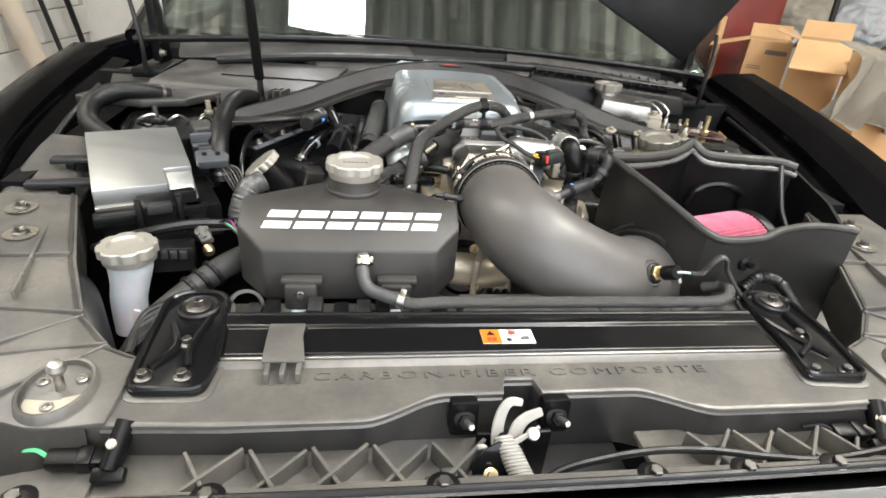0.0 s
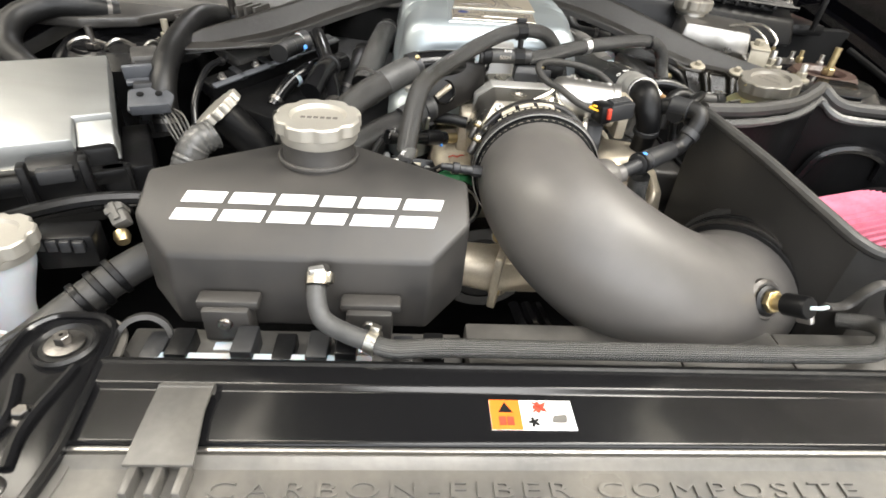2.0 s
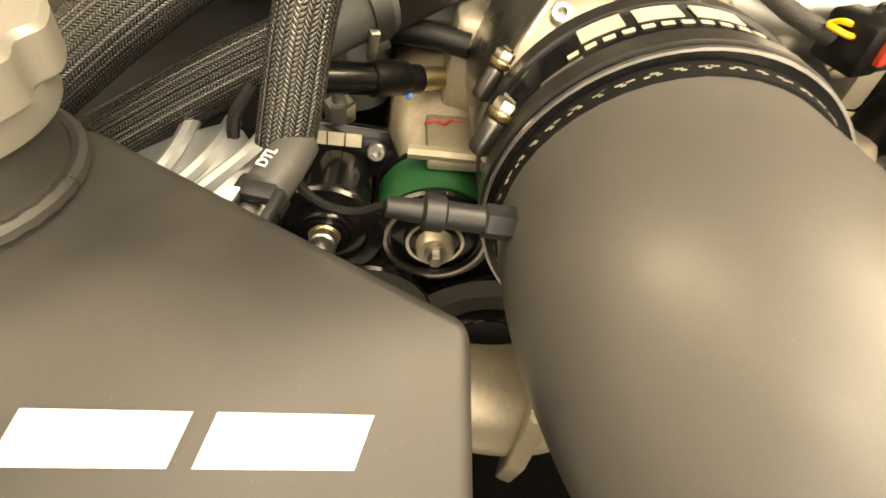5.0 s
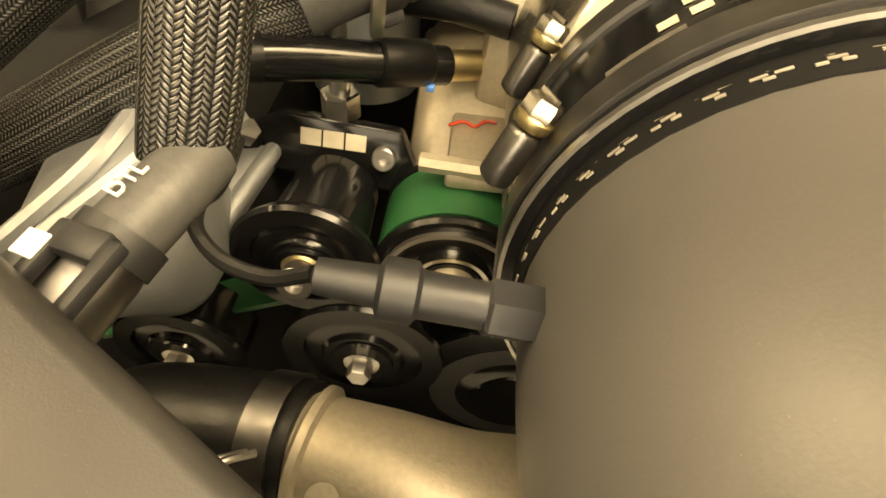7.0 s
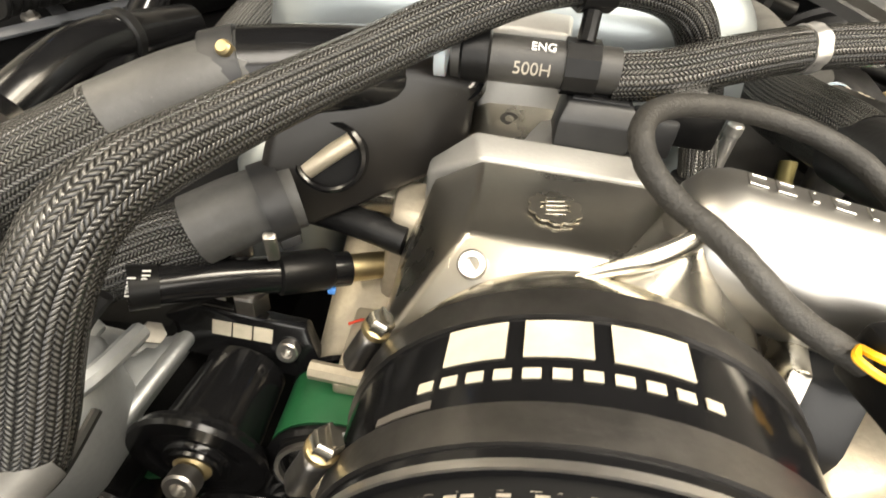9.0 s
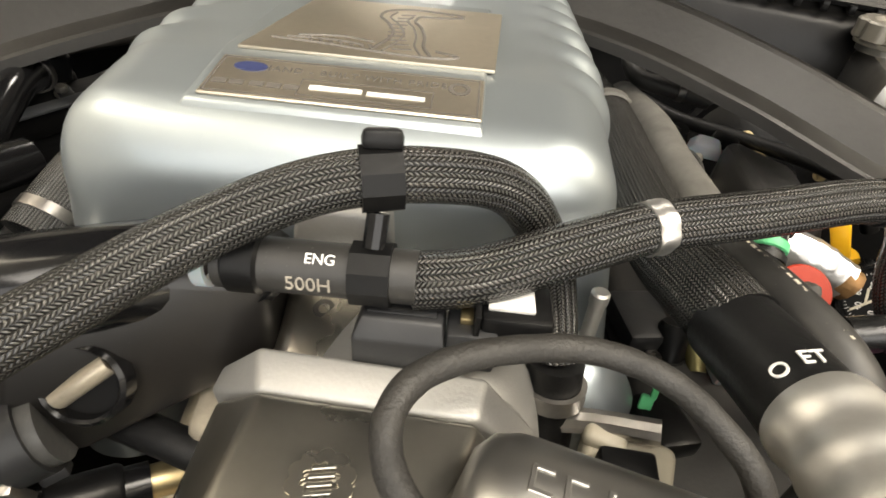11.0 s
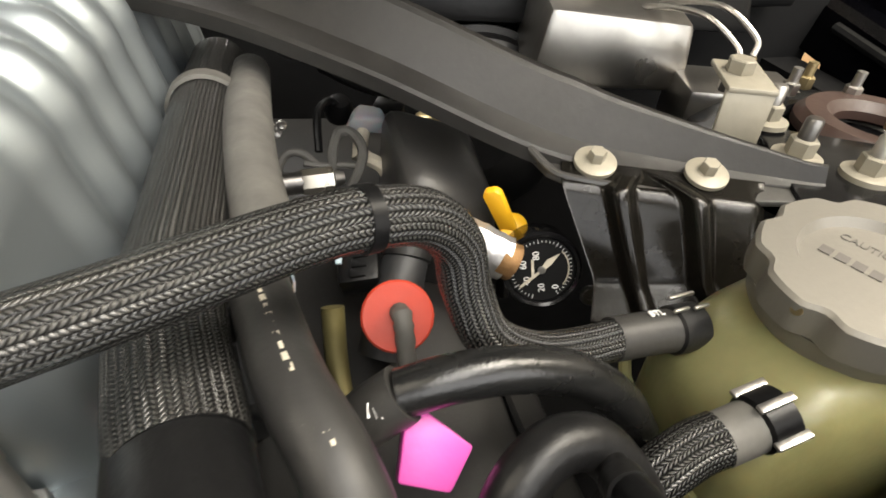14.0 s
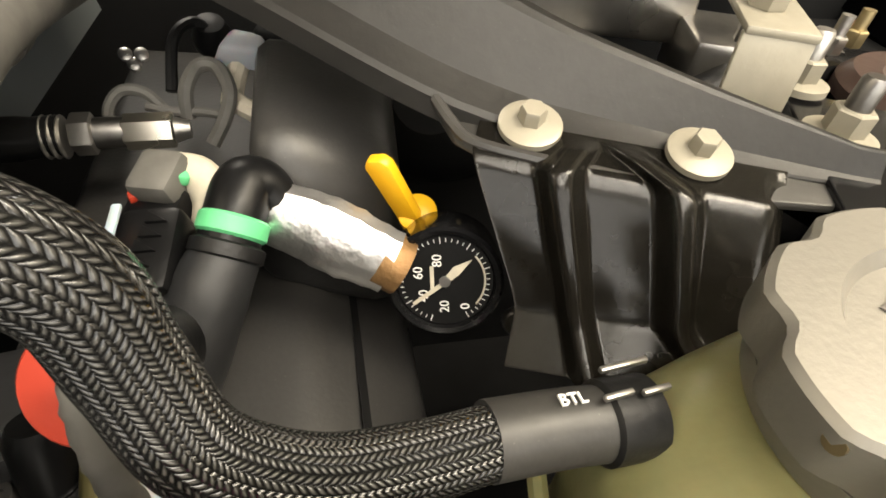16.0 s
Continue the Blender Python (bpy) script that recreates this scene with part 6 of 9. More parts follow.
part("coupling", xf(lathe([(0.0078, 0), (0.0085, 0.003), (0.0085, 0.014), (0.007, 0.016), (0.0075, 0.03), (0, 0.03)], 20), up((-0.1185, 0.3032, 0.9626), (-0.36, -0.85, -0.30))), DARKST, hA)
CB = basis((-0.1150, 0.2967, 0.9723), (0.93, -0.3, 0.1), (-0.3, -0.9, -0.2))
part("coupling_clip", xf(bx(0.010, 0.006, 0.004, 0.001), CB), GREYP, hA)
part("clip_prong", xf(at(bx(0.003, 0.016, 0.003, 0.0008), 0.006, 0.006, 0), CB), GREYP, hA)
part("clip_prong", xf(at(bx(0.003, 0.014, 0.003, 0.0008), -0.006, 0.004, 0), CB), GREYP, hA)
part("white_tag", xf(bx(0.005, 0.005, 0.001, 0.0003), basis((-0.1235, 0.2957, 0.9723), (0.93, -0.3, 0.1), (0.3, 0.9, 0.2))), WHITE, hA)
part("clip_ring", xf(lathe([(0.0074, 0), (0.0086, 0), (0.0086, 0.006), (0.0074, 0.006)], 20), up((-0.1167, 0.3077, 0.9636), (-0.36, -0.85, -0.30))), GREYP, hA)
part("lower_end", tube([(0.083, 0.491, 0.980), (0.084, 0.487, 0.960), (0.085, 0.484, 0.940)], 0.011, 16, 4), RUBBER, hA)
ear_clamp("clamp", (0.0838, 0.488, 0.967), (0.05, -0.15, -1), 0.0118, STEEL, hA, 0.007, "steel spring clamp", 4.2)
part("quick_joint", tube([(0.085, 0.482, 0.955), (0.10, 0.478, 0.962), (0.122, 0.472, 0.968)], 0.005, 10, 4), STEEL, hA)
hB = braided("braided_hose", [(0.028, 0.4695, 1.031), (0.049, 0.472, 1.0345), (0.075, 0.482, 1.040), (0.104, 0.496, 1.043), (0.142, 0.5065, 1.0465), (0.175, 0.519, 1.0475), (0.192, 0.525, 1.046), (0.209, 0.531, 1.040), (0.220, 0.534, 1.027), (0.224, 0.532, 1.010), (0.231, 0.526, 0.993), (0.247, 0.523, 0.983), (0.266, 0.525, 0.978), (0.286, 0.528, 0.976)], [0.0092, 0.0092, 0.0090, 0.0086, 0.0084, 0.0082, 0.0082, 0.0082, 0.0082, 0.0082, 0.0082, 0.0082, 0.0080, 0.0078], "black braided hose with a silver clamp, running to the tank")
part("clamp", xf(lathe([(0.0080, -0.0036), (0.0094, -0.0036), (0.0090, -0.0012), (0.0097, 0.0010), (0.0092, 0.0036), (0.0080, 0.0036)], 72, 7, 0.0005), up((0.104, 0.500, 1.0375), (0.9, 0.35, 0.08))), FOIL, hB, "crumpled silver foil clamp")
part("tie", xf(lathe([(0.0080, 0), (0.0089, 0), (0.0089, 0.004), (0.0080, 0.004)], 20), up((0.1905, 0.5285, 1.0407), (0.9, 0.3, -0.15))), BLACK, hB)
part("end_sleeve", tube([(0.283, 0.532, 0.9705), (0.300, 0.533, 0.969), (0.314, 0.533, 0.968)], 0.0086, 18, 4), RUBGREY, hB)
part("lettering", xf(text_bm("BTL", 0.0040, 0.0003), basis((0.3015, 0.5345, 0.9782), (1, 0.05, -0.08), (0, 1, -0.10))), WHITE, hB, "white painted letters")
part("spring_clamp", xf(lathe([(0.0086, 0), (0.0098, 0.0008), (0.0098, 0.0125), (0.0086, 0.0132)], 28), up((0.3095, 0.533, 0.9684), (1, 0.05, -0.07))), RUBBER, hB)
for dx, dy in ((0.0, -0.003), (0.009, -0.003), (0.0045, 0.004)):
    part("clamp_tab", at(bx(0.0075 if dy < 0 else 0.013, 0.0014, 0.0016, 0.0004), 0.3115 + dx, 0.5365 + dy, 0.9790, 0, 4, 8), STEEL, hB)
cpl = thing("hose_coupling", (0, 0.469, 1.02), "worn grey printed hose coupling with black clips", "coupling")
part("coupling", tube([(-0.030, 0.4720, 1.0270), (-0.012, 0.472, 1.0275), (0.010, 0.472, 1.0280), (0.030, 0.4720, 1.0285)], 0.0084, 20, 4), RUBGREY, cpl)
part("lettering", xf(at(text_bm("ENG", 0.0045, 0.0003), 0, 0, 0), basis((0.002, 0.4672, 1.0350), (1, 0, 0.03), (0, 0.82, 0.57))), WHITE, cpl)
part("lettering", xf(text_bm("500H", 0.0062, 0.0003), basis((-0.001, 0.4638, 1.0280), (1, 0, 0.03), (0, 0.15, 1))), PRINT, cpl)
part("collar", xf(lathe([(0.0084, 0), (0.0096, 0.001), (0.0096, 0.010), (0.0084, 0.011)], 20), up((-0.027, 0.472, 1.0272), (1, 0, 0.03))), BLACK, cpl)
part("white_ring", xf(lathe([(0.007, 0), (0.0088, 0), (0.0088, 0.004), (0.007, 0.004)], 20), up((-0.036, 0.472, 1.0268), (1, 0, 0.03))), WHITEP, cpl)
clp = thing("hose_clip", (0.016, 0.472, 1.02), "black twin hose clip with a post", "clip")
part("lower_clip", xf(lathe([(0.0084, -0.006), (0.0100, -0.006), (0.0100, 0.006), (0.0084, 0.006)], 10), up((0.0165, 0.472, 1.0282), (1, 0, 0.04))), BLACK, clp)
part("post", tube([(0.0165, 0.473, 1.037), (0.017, 0.478, 1.046)], 0.0034, 10, 2), GLOSSB, clp)
part("upper_clip", xf(lathe([(0.0085, -0.006), (0.0100, -0.006), (0.0100, 0.006), (0.0085, 0.006)], 10), up((0.0165, 0.484, 1.0540), (1, 0.3, 0.03))), BLACK, clp)
part("tab", at(bx(0.012, 0.008, 0.006, 0.002), 0.0165, 0.487, 1.0650, -20, 0, 10), BLACK, clp)
hC = braided("braided_hose", [(-0.275, 0.352, 0.915), (-0.230, 0.371, 0.9485), (-0.192, 0.392, 0.9775), (-0.166, 0.409, 0.9945), (-0.141, 0.426, 1.0075)], 0.0150, "thick black braided hose behind the tank cap")
part("end_sleeve", tube([(-0.144, 0.4285, 1.0005), (-0.122, 0.4435, 1.0095), (-0.100, 0.458, 1.0150)], 0.0152, 22, 4), DUSTYRUB, hC, "grey rubber hose end")
ear_clamp("clamp", (-0.108, 0.455, 1.013), (0.88, 0.35, 0.22), 0.016, GREYP, hC, 0.012, "dark hose clamp", 5.2)
hD = braided("braided_hose", [(-0.26, 0.385, 0.895), (-0.215, 0.392, 0.918), (-0.172, 0.405, 0.941), (-0.134, 0.420, 0.958), (-0.116, 0.427, 0.963)], 0.0145, "thick black braided lower hose")
part("end_sleeve", tube([(-0.119, 0.426, 0.961), (-0.103, 0.436, 0.967), (-0.085, 0.447, 0.971)], 0.0145, 22, 4), DUSTYRUB, hD, "grey rubber hose end")
ear_clamp("clamp", (-0.093, 0.442, 0.969), (0.8, 0.55, 0.2), 0.0152, GREYP, hD, 0.010, "dark hose clamp with a tongue", 4.4)
part("clamp_bolt", xf(lathe([(0.0028, 0), (0.0028, 0.004), (0.002, 0.005), (0, 0.005)], 16), up((-0.104, 0.4470, 1.0255), (-0.1, -0.7, 0.7))), BRASS, hC, "copper coloured clamp bolt")
part("tongue", at(bx(0.005, 0.004, 0.018, 0.001), -0.090, 0.428, 0.957, 20, 0, 20), STEEL, hD)
bt = thing("bypass_tube", (-0.05, 0.47, 0.95), "black bypass tube with a round window", "engine part")
part("tube", tube([(-0.105, 0.457, 1.014), (-0.082, 0.466, 1.014), (-0.060, 0.478, 1.012), (-0.044, 0.492, 1.006), (-0.038, 0.51, 0.995)], [0.0165, 0.0175, 0.0180, 0.0175, 0.017], 32, 6), GLOSSB, bt, "gloss black upper tube")
part("lower_body", hull([(-0.106, 0.4450, 0.956), (-0.094, 0.4390, 0.984), (-0.081, 0.4460, 0.9535), (-0.0200, 0.4765, 0.9785), (-0.0190, 0.4760, 1.0150), (-0.024, 0.4820, 1.0220), (-0.060, 0.4640, 1.0230), (-0.092, 0.4520, 1.0120), (-0.095, 0.495, 0.96), (-0.022, 0.51, 0.975), (-0.022, 0.51, 1.015), (-0.06, 0.50, 1.020)], 0.006, 4), SATINB, bt)
WM = up((-0.0715, 0.4490, 0.9890), (0.10, -0.90, 0.42))
part("window_rim", xf(lathe([(0.0118, -0.004), (0.0118, 0.001), (0.0128, 0.0018), (0.0142, 0.0008), (0.0150, -0.004)], 32), WM), GLOSSB, bt)
part("window_hollow", xf(lathe([(0.0118, -0.0035), (0.0118, -0.003), (0, -0.003)], 28), WM), DEEP, bt)
part("window_plug", xf(tube([(-0.009, -0.006, -0.0025), (0.0, 0.001, -0.0015), (0.008, 0.007, -0.0025)], 0.0040, 12, 4), WM), TAN, bt, "tan metal inside the round window")
part("eyelet", xf(lathe([(0.004, 0), (0.0085, 0), (0.0085, 0.005), (0.004, 0.005)], 18), up((-0.024, 0.484, 1.010), (-0.2, -0.7, 0.7))), GLOSSB, bt)
put("bolt", SOCKET, up((-0.024, 0.4815, 1.0125), (-0.2, -0.7, 0.7)), bt)
ft = thing("fuel_line", (-0.09, 0.43, 0.93), "gloss black fuel line joint with a printed band", "pipe")
part("line", tube([(-0.136, 0.402, 0.949), (-0.11, 0.421, 0.942), (-0.085, 0.438, 0.934), (-0.066, 0.451, 0.929)], 0.0082, 18, 4), GLOSSB, ft)
part("joint", xf(lathe([(0.0084, 0), (0.0095, 0.001), (0.0095, 0.022), (0.0084, 0.024)], 20), up((-0.092, 0.433, 0.9365), (0.8, 0.56, -0.2))), BLACK, ft)
part("tail", xf(lathe([(0.0066, 0), (0.0066, 0.02), (0, 0.02)], 18), up((-0.066, 0.451, 0.929), (0.8, 0.5, -0.15))), BRASS, ft)
part("printed_band", xf(lathe([(0.0083, 0), (0.0087, 0), (0.0087, 0.010), (0.0083, 0.010)], 20), up((-0.136, 0.402, 0.949), (0.8, 0.58, -0.22))), BLACK, ft)
for k in range(2):
    part("lettering", xf(text_bm("11621", 0.0040, 0.0003), basis((-0.1320 + 0.004 * k, 0.3990 + 0.0035 * k, 0.9535 + 0.0012 * k), (-0.25, -0.28, -0.93), (0.8, 0.58, -0.22))), WHITE, ft)
part("blue_dot", at(bx(0.0035, 0.003, 0.003, 0.0006), -0.0705, 0.440, 0.9245), BLUE, ft, "blue clip dot")
solid("fuel_pipe", tube([(-0.04, 0.452, 0.95), (-0.065, 0.458, 0.952), (-0.09, 0.465, 0.95)], 0.007, 14, 4), RUBBER, "short black rubber pipe stub", "hose")
solid("black_lead", tube([(-0.142, 0.398, 0.948), (-0.150, 0.388, 0.935), (-0.150, 0.376, 0.915), (-0.160, 0.362, 0.90), (-0.18, 0.35, 0.88)], 0.003, 8, 6), RUBBER, "thin black lead beside the bracket", "cable")
# vent pipe from the intake to the valve cover
vp = thing("vent_hose", (0.15, 0.34, 0.96), "black vent hose with a small blue connector tab", "hose")
part("stub", tube([(0.098, 0.297, 0.968), (0.122, 0.309, 0.9735)], 0.0068, 16, 3), GREYP, vp)
VD = Vector((0.0487, 0.0335, 0.003)).normalized()
VS = Vector((0.1203, 0.3084, 0.9735))
part("connector", xf(lathe([(0.0085, 0), (0.0108, 0.001), (0.0108, 0.009), (0.0096, 0.010), (0.0096, 0.013), (0.0106, 0.014), (0.0106, 0.027), (0.0098, 0.028), (0.0098, 0.056), (0.0085, 0.058), (0, 0.058)], 28), up(VS, VD)), GREYP, vp)
part("ring", xf(lathe([(0.0108, 0), (0.0118, 0), (0.0118, 0.003), (0.0108, 0.003)], 24), up(VS + VD * 0.002, VD)), BLACK, vp)
part("blue_tab", at(bx(0.0045, 0.004, 0.003, 0.0008), 0.126, 0.3105, 0.9845, 0, 0, 25), BLUE, vp, "blue connector tab")
part("pipe", tube([VS + VD * 0.050, VS + VD * 0.060, (0.180, 0.3485, 0.9790), (0.1895, 0.3530, 0.9915), (0.1965, 0.3570, 1.0050), (0.1945, 0.3650, 1.0115), (0.180, 0.3800, 1.0105), (0.165, 0.398, 1.003)], 0.0088, 18, 8), RUBBER, vp)
part("elbow_ring", xf(lathe([(0.0090, 0), (0.0104, 0.001), (0.0104, 0.008), (0.0090, 0.009)], 24), up((0.1865, 0.3515, 0.9870), (0.62, 0.3, 0.80))), GREYP, vp)
part("end_connector", xf(lathe([(0.0090, 0), (0.0106, 0.001), (0.0106, 0.020), (0.0090, 0.022)], 24), up((0.190, 0.3695, 1.0115), (-0.68, 0.72, -0.05))), GREYP, vp)
solid("loom_cover", tube([(0.155, 0.35, 0.90), (0.142, 0.335, 0.925), (0.138, 0.33, 0.95)], 0.011, 14, 6), BRAIDF, "braided loom beside the valve cover", "cable")
vr = thing("cast_bracket", (0.13, 0.36, 0.88), "tan cast bracket beside the intake pipe", "bracket")
part("casting", hull([(0.09, 0.345, 0.90), (0.16, 0.36, 0.90), (0.10, 0.36, 0.948), (0.155, 0.38, 0.952), (0.09, 0.42, 0.90), (0.18, 0.43, 0.90), (0.12, 0.42, 0.955), (0.17, 0.42, 0.95)], 0.006), TAN, vr)
part("web", at(bx(0.05, 0.012, 0.03, 0.003), 0.125, 0.345, 0.915, 0, 20, 35), TAN, vr)
part("lower_casting", hull([(0.10, 0.352, 0.83), (0.215, 0.395, 0.83), (0.112, 0.350, 0.905), (0.205, 0.392, 0.898), (0.112, 0.44, 0.912), (0.215, 0.45, 0.905), (0.10, 0.44, 0.83), (0.22, 0.45, 0.83)], 0.008, 3), TAN, vr)
for k in range(3):
    part("rib", tube([(0.118 + 0.03 * k, 0.354 + 0.011 * k, 0.84), (0.120 + 0.03 * k, 0.351 + 0.011 * k, 0.88), (0.124 + 0.03 * k, 0.353 + 0.011 * k, 0.903), (0.128 + 0.03 * k, 0.40, 0.910)], 0.0035, 10, 5), TAN, vr)
for x, y, z in ((0.120, 0.355, 0.945), (0.150, 0.362, 0.93)):
    put("bolt", ZINCBOLT, up((x, y, z), (0, -0.5, 0.85)), vr)

# ---- right bank, seen from the front ----
hE = braided("braided_hose", [(0.133, 0.80, 0.985), (0.134, 0.70, 0.996), (0.1335, 0.62, 0.998), (0.134, 0.55, 1.001), (0.1405, 0.512, 1.0055), (0.145, 0.492, 1.007)], [0.0180, 0.0180, 0.0175, 0.0170, 0.0165, 0.0160], "wide corrugated braided hose down to a silver fitting")
part("upper_band", xf(lathe([(0.0185, 0), (0.0205, 0.001), (0.0205, 0.010), (0.0185, 0.011)], 26), up((0.134, 0.715, 0.990), (0, -1, 0.05))), WORNGREY, hE)
part("end_sleeve", tube([(0.1435, 0.500, 1.000), (0.1480, 0.476, 1.0035), (0.1515, 0.453, 1.0065)], 0.0160, 28, 5), RUBBER, hE)
part("lettering", xf(at(text_bm("ET", 0.0075, 0.0003), 0, 0, 0), basis((0.1478, 0.4655, 1.0210), (1, 0.10, 0.16), (-0.12, 0.97, -0.14))), WHITE, hE, "white painted letters")
part("lettering", xf(at(text_bm("O", 0.0075, 0.0003), 0, 0, 0), basis((0.1385, 0.4625, 1.0168), (0.70, 0.10, 0.70), (-0.05, 0.97, -0.15))), WHITE, hE, "white painted letters")
fit_ = thing("hose_fitting", (0.147, 0.43, 1.0), "bright crimped aluminium hose fitting", "fitting")
FIT = [(0.1515, 0.4555, 1.0060), (0.1522, 0.450, 1.0072), (0.1530, 0.440, 1.0088), (0.1530, 0.430, 1.0102), (0.1520, 0.418, 1.0120)]
part("fitting", tube(FIT, [0.0172, 0.0172, 0.0167, 0.0167, 0.0164], 40, 10, ribs=lambda s: 0.0005 * math.sin(s * 400)), FITAL, fit_)
part("rim", xf(lathe([(0.0150, 0), (0.0172, 0.001), (0.0172, 0.005), (0.0150, 0.006)], 40), up((0.1520, 0.4160, 1.0122), (0, -1, 0.12))), STEEL, fit_, "bright rim of the fitting")
part("elbow", tube([(0.1505, 0.424, 1.0118), (0.1500, 0.410, 1.0140), (0.1500, 0.398, 1.0120), (0.1530, 0.390, 1.0010), (0.1570, 0.388, 0.986), (0.160, 0.392, 0.968), (0.160, 0.398, 0.945)], [0.0140, 0.0146, 0.0150, 0.0142, 0.0128, 0.0122, 0.0120], 24, 8), BLACK, fit_)
part("elbow_ring", xf(lathe([(0.0120, 0), (0.0142, 0.001), (0.0142, 0.006), (0.0120, 0.007)], 28), up((0.1578, 0.389, 0.981), (0.1, 0.15, -1))), GREYP, fit_)
hF = thing("heater_hose", (0.17, 0.5, 0.97), "black printed heater hose curving beside the fitting", "hose")
part("hose", tube([(0.160, 0.562, 0.995), (0.163, 0.543, 0.999), (0.169, 0.514, 1.002), (0.178, 0.490, 0.999), (0.182, 0.473, 0.989), (0.176, 0.457, 0.970), (0.165, 0.447, 0.945)], 0.0098, 18, 8), RUBGREY, hF)
part("end_band", xf(lathe([(0.0108, 0), (0.0113, 0), (0.0113, 0.003), (0.0108, 0.003)], 20), up((0.1605, 0.560, 0.9955), (0.1, -1, 0.1))), WHITEP, hF, "white band at the hose end")
for k in range(15):
    f = k / 14
    q = Vector((0.1625, 0.543, 1.0090)).lerp(Vector((0.169, 0.514, 1.0120)), 2 * f) if f < 0.5 else Vector((0.169, 0.514, 1.0120)).lerp(Vector((0.178, 0.490, 1.0090)), 2 * f - 1)
    part("print", xf(bx(0.0011 + 0.0005 * (k % 2), 0.0026, 0.0003), basis(q, (1, 0.25, 0), (-0.2, 0.95, -0.02))), DUST, hF)
solid("black_pipe", tube([(0.163, 0.585, 0.995), (0.158, 0.63, 0.998), (0.156, 0.68, 1.0), (0.155, 0.76, 0.99)], 0.0115, 18, 8), WORNGREY, "worn grey pipe behind the supercharger", "hose")
rd = thing("disc_plug", (0.207, 0.56, 0.95), "red plastic disc cap on a dark post", "cap")
part("disc", xf(lathe([(0.0126, 0), (0.0134, 0.001), (0.0134, 0.003), (0.0126, 0.004), (0, 0.004)], 36), up((0.206, 0.556, 0.975), (-0.1, -0.72, 0.68))), RED, rd)
part("post", tube([(0.206, 0.556, 0.977), (0.2065, 0.549, 0.981), (0.207, 0.543, 0.966), (0.207, 0.542, 0.945)], 0.0036, 12, 8, ribs=lambda s: 0.0003 * math.sin(s * 1800)), WORNGREY, rd)
part("hub", xf(lathe([(0.012, -0.03), (0.012, -0.004), (0.008, -0.002), (0, -0.002)], 26), up((0.206, 0.556, 0.975), (-0.1, -0.72, 0.68))), BLACK, rd)
pk = thing("magenta_clip", (0.203, 0.49, 0.95), "bright magenta plastic connector clip", "clip")
part("clip", xf(prism([(-0.012, -0.012), (0.008, -0.013), (0.014, 0.004), (-0.006, 0.014), (-0.013, 0.008)], 0.008, 0.0015), basis((0.206, 0.503, 0.972), (0.95, -0.25, -0.2), (0.2, 0.75, 0.6)) @ Matrix.Scale(0.8, 4)), PINK, pk)
hG = thing("overflow_hose", (0.24, 0.505, 0.95), "glossy black overflow hose with a grey end", "hose")
part("hose", tube([(0.198, 0.512, 0.990), (0.212, 0.511, 0.994), (0.232, 0.511, 0.993), (0.255, 0.511, 0.984), (0.274, 0.509, 0.968), (0.285, 0.505, 0.950)], 0.0074, 18, 7), SHINYHOSE, hG)
part("end", tube([(0.199, 0.512, 0.990), (0.190, 0.512, 0.983), (0.18, 0.513, 0.970)], 0.0090, 16, 4), RUBGREY, hG, "grey hose end with a white mark")
for k in range(3):
    part("mark", at(bx(0.0012, 0.004 - 0.0008 * k, 0.0004), 0.1885 + 0.0018 * k, 0.5075 - 0.001 * k, 0.9915, 40, 20, 10 + 25 * (k % 2)), WHITE, hG)
hH = braided("braided_elbow", [(0.262, 0.480, 0.925), (0.264, 0.478, 0.950), (0.272, 0.479, 0.967), (0.286, 0.482, 0.9745), (0.296, 0.4825, 0.9775)], 0.0088, "short braided elbow hose into the tank")
part("joint", xf(lathe([(0.0086, 0), (0.0086, 0.016), (0, 0.016)], 20), up((0.2945, 0.486, 0.9715), (1, 0.08, 0.18))), WORNGREY, hH, "dirty pale hose end")
part("clamp_ring", xf(lathe([(0.0084, 0), (0.0098, 0.001), (0.0098, 0.011), (0.0084, 0.012)], 20), up((0.307, 0.487, 0.974), (1, 0.08, 0.18))), BLACK, hH)
for a in (0.5, 1.6, 2.8):
    part("clamp_tab", xf(at(bx(0.0030, 0.0016, 0.013, 0.0005), 0.0104 * math.cos(a), 0.0104 * math.sin(a), 0.006), up((0.307, 0.487, 0.974), (1, 0.08, 0.18))), STEEL, hH)
rc2 = thing("printed_hose", (0.25, 0.47, 0.94), "black hose stub with a pink printed band", "hose")
part("hose", tube([(0.213, 0.468, 0.950), (0.2165, 0.474, 0.972), (0.2235, 0.481, 0.985), (0.236, 0.487, 0.989), (0.250, 0.487, 0.984), (0.262, 0.478, 0.968), (0.268, 0.465, 0.945)], 0.0080, 16, 6), RUBBER, rc2)
part("band", xf(lathe([(0.0078, 0), (0.0084, 0), (0.0084, 0.007), (0.0078, 0.007)], 20), up((0.2160, 0.473, 0.9705), (0.30, 0.38, 0.85)) @ Matrix.Scale(1.04, 4)), DUST, rc2, "pale printed band")
rl = thing("ribbed_lead", (0.23, 0.46, 0.95), "grey taped lead by the tank", "cable")
part("lead", tube([(0.180, 0.440, 0.965), (0.195, 0.457, 0.983), (0.214, 0.467, 0.986), (0.236, 0.468, 0.986), (0.253, 0.463, 0.981), (0.262, 0.452, 0.973), (0.272, 0.435, 0.955)], 0.0040, 10, 7), WORNGREY, rl)
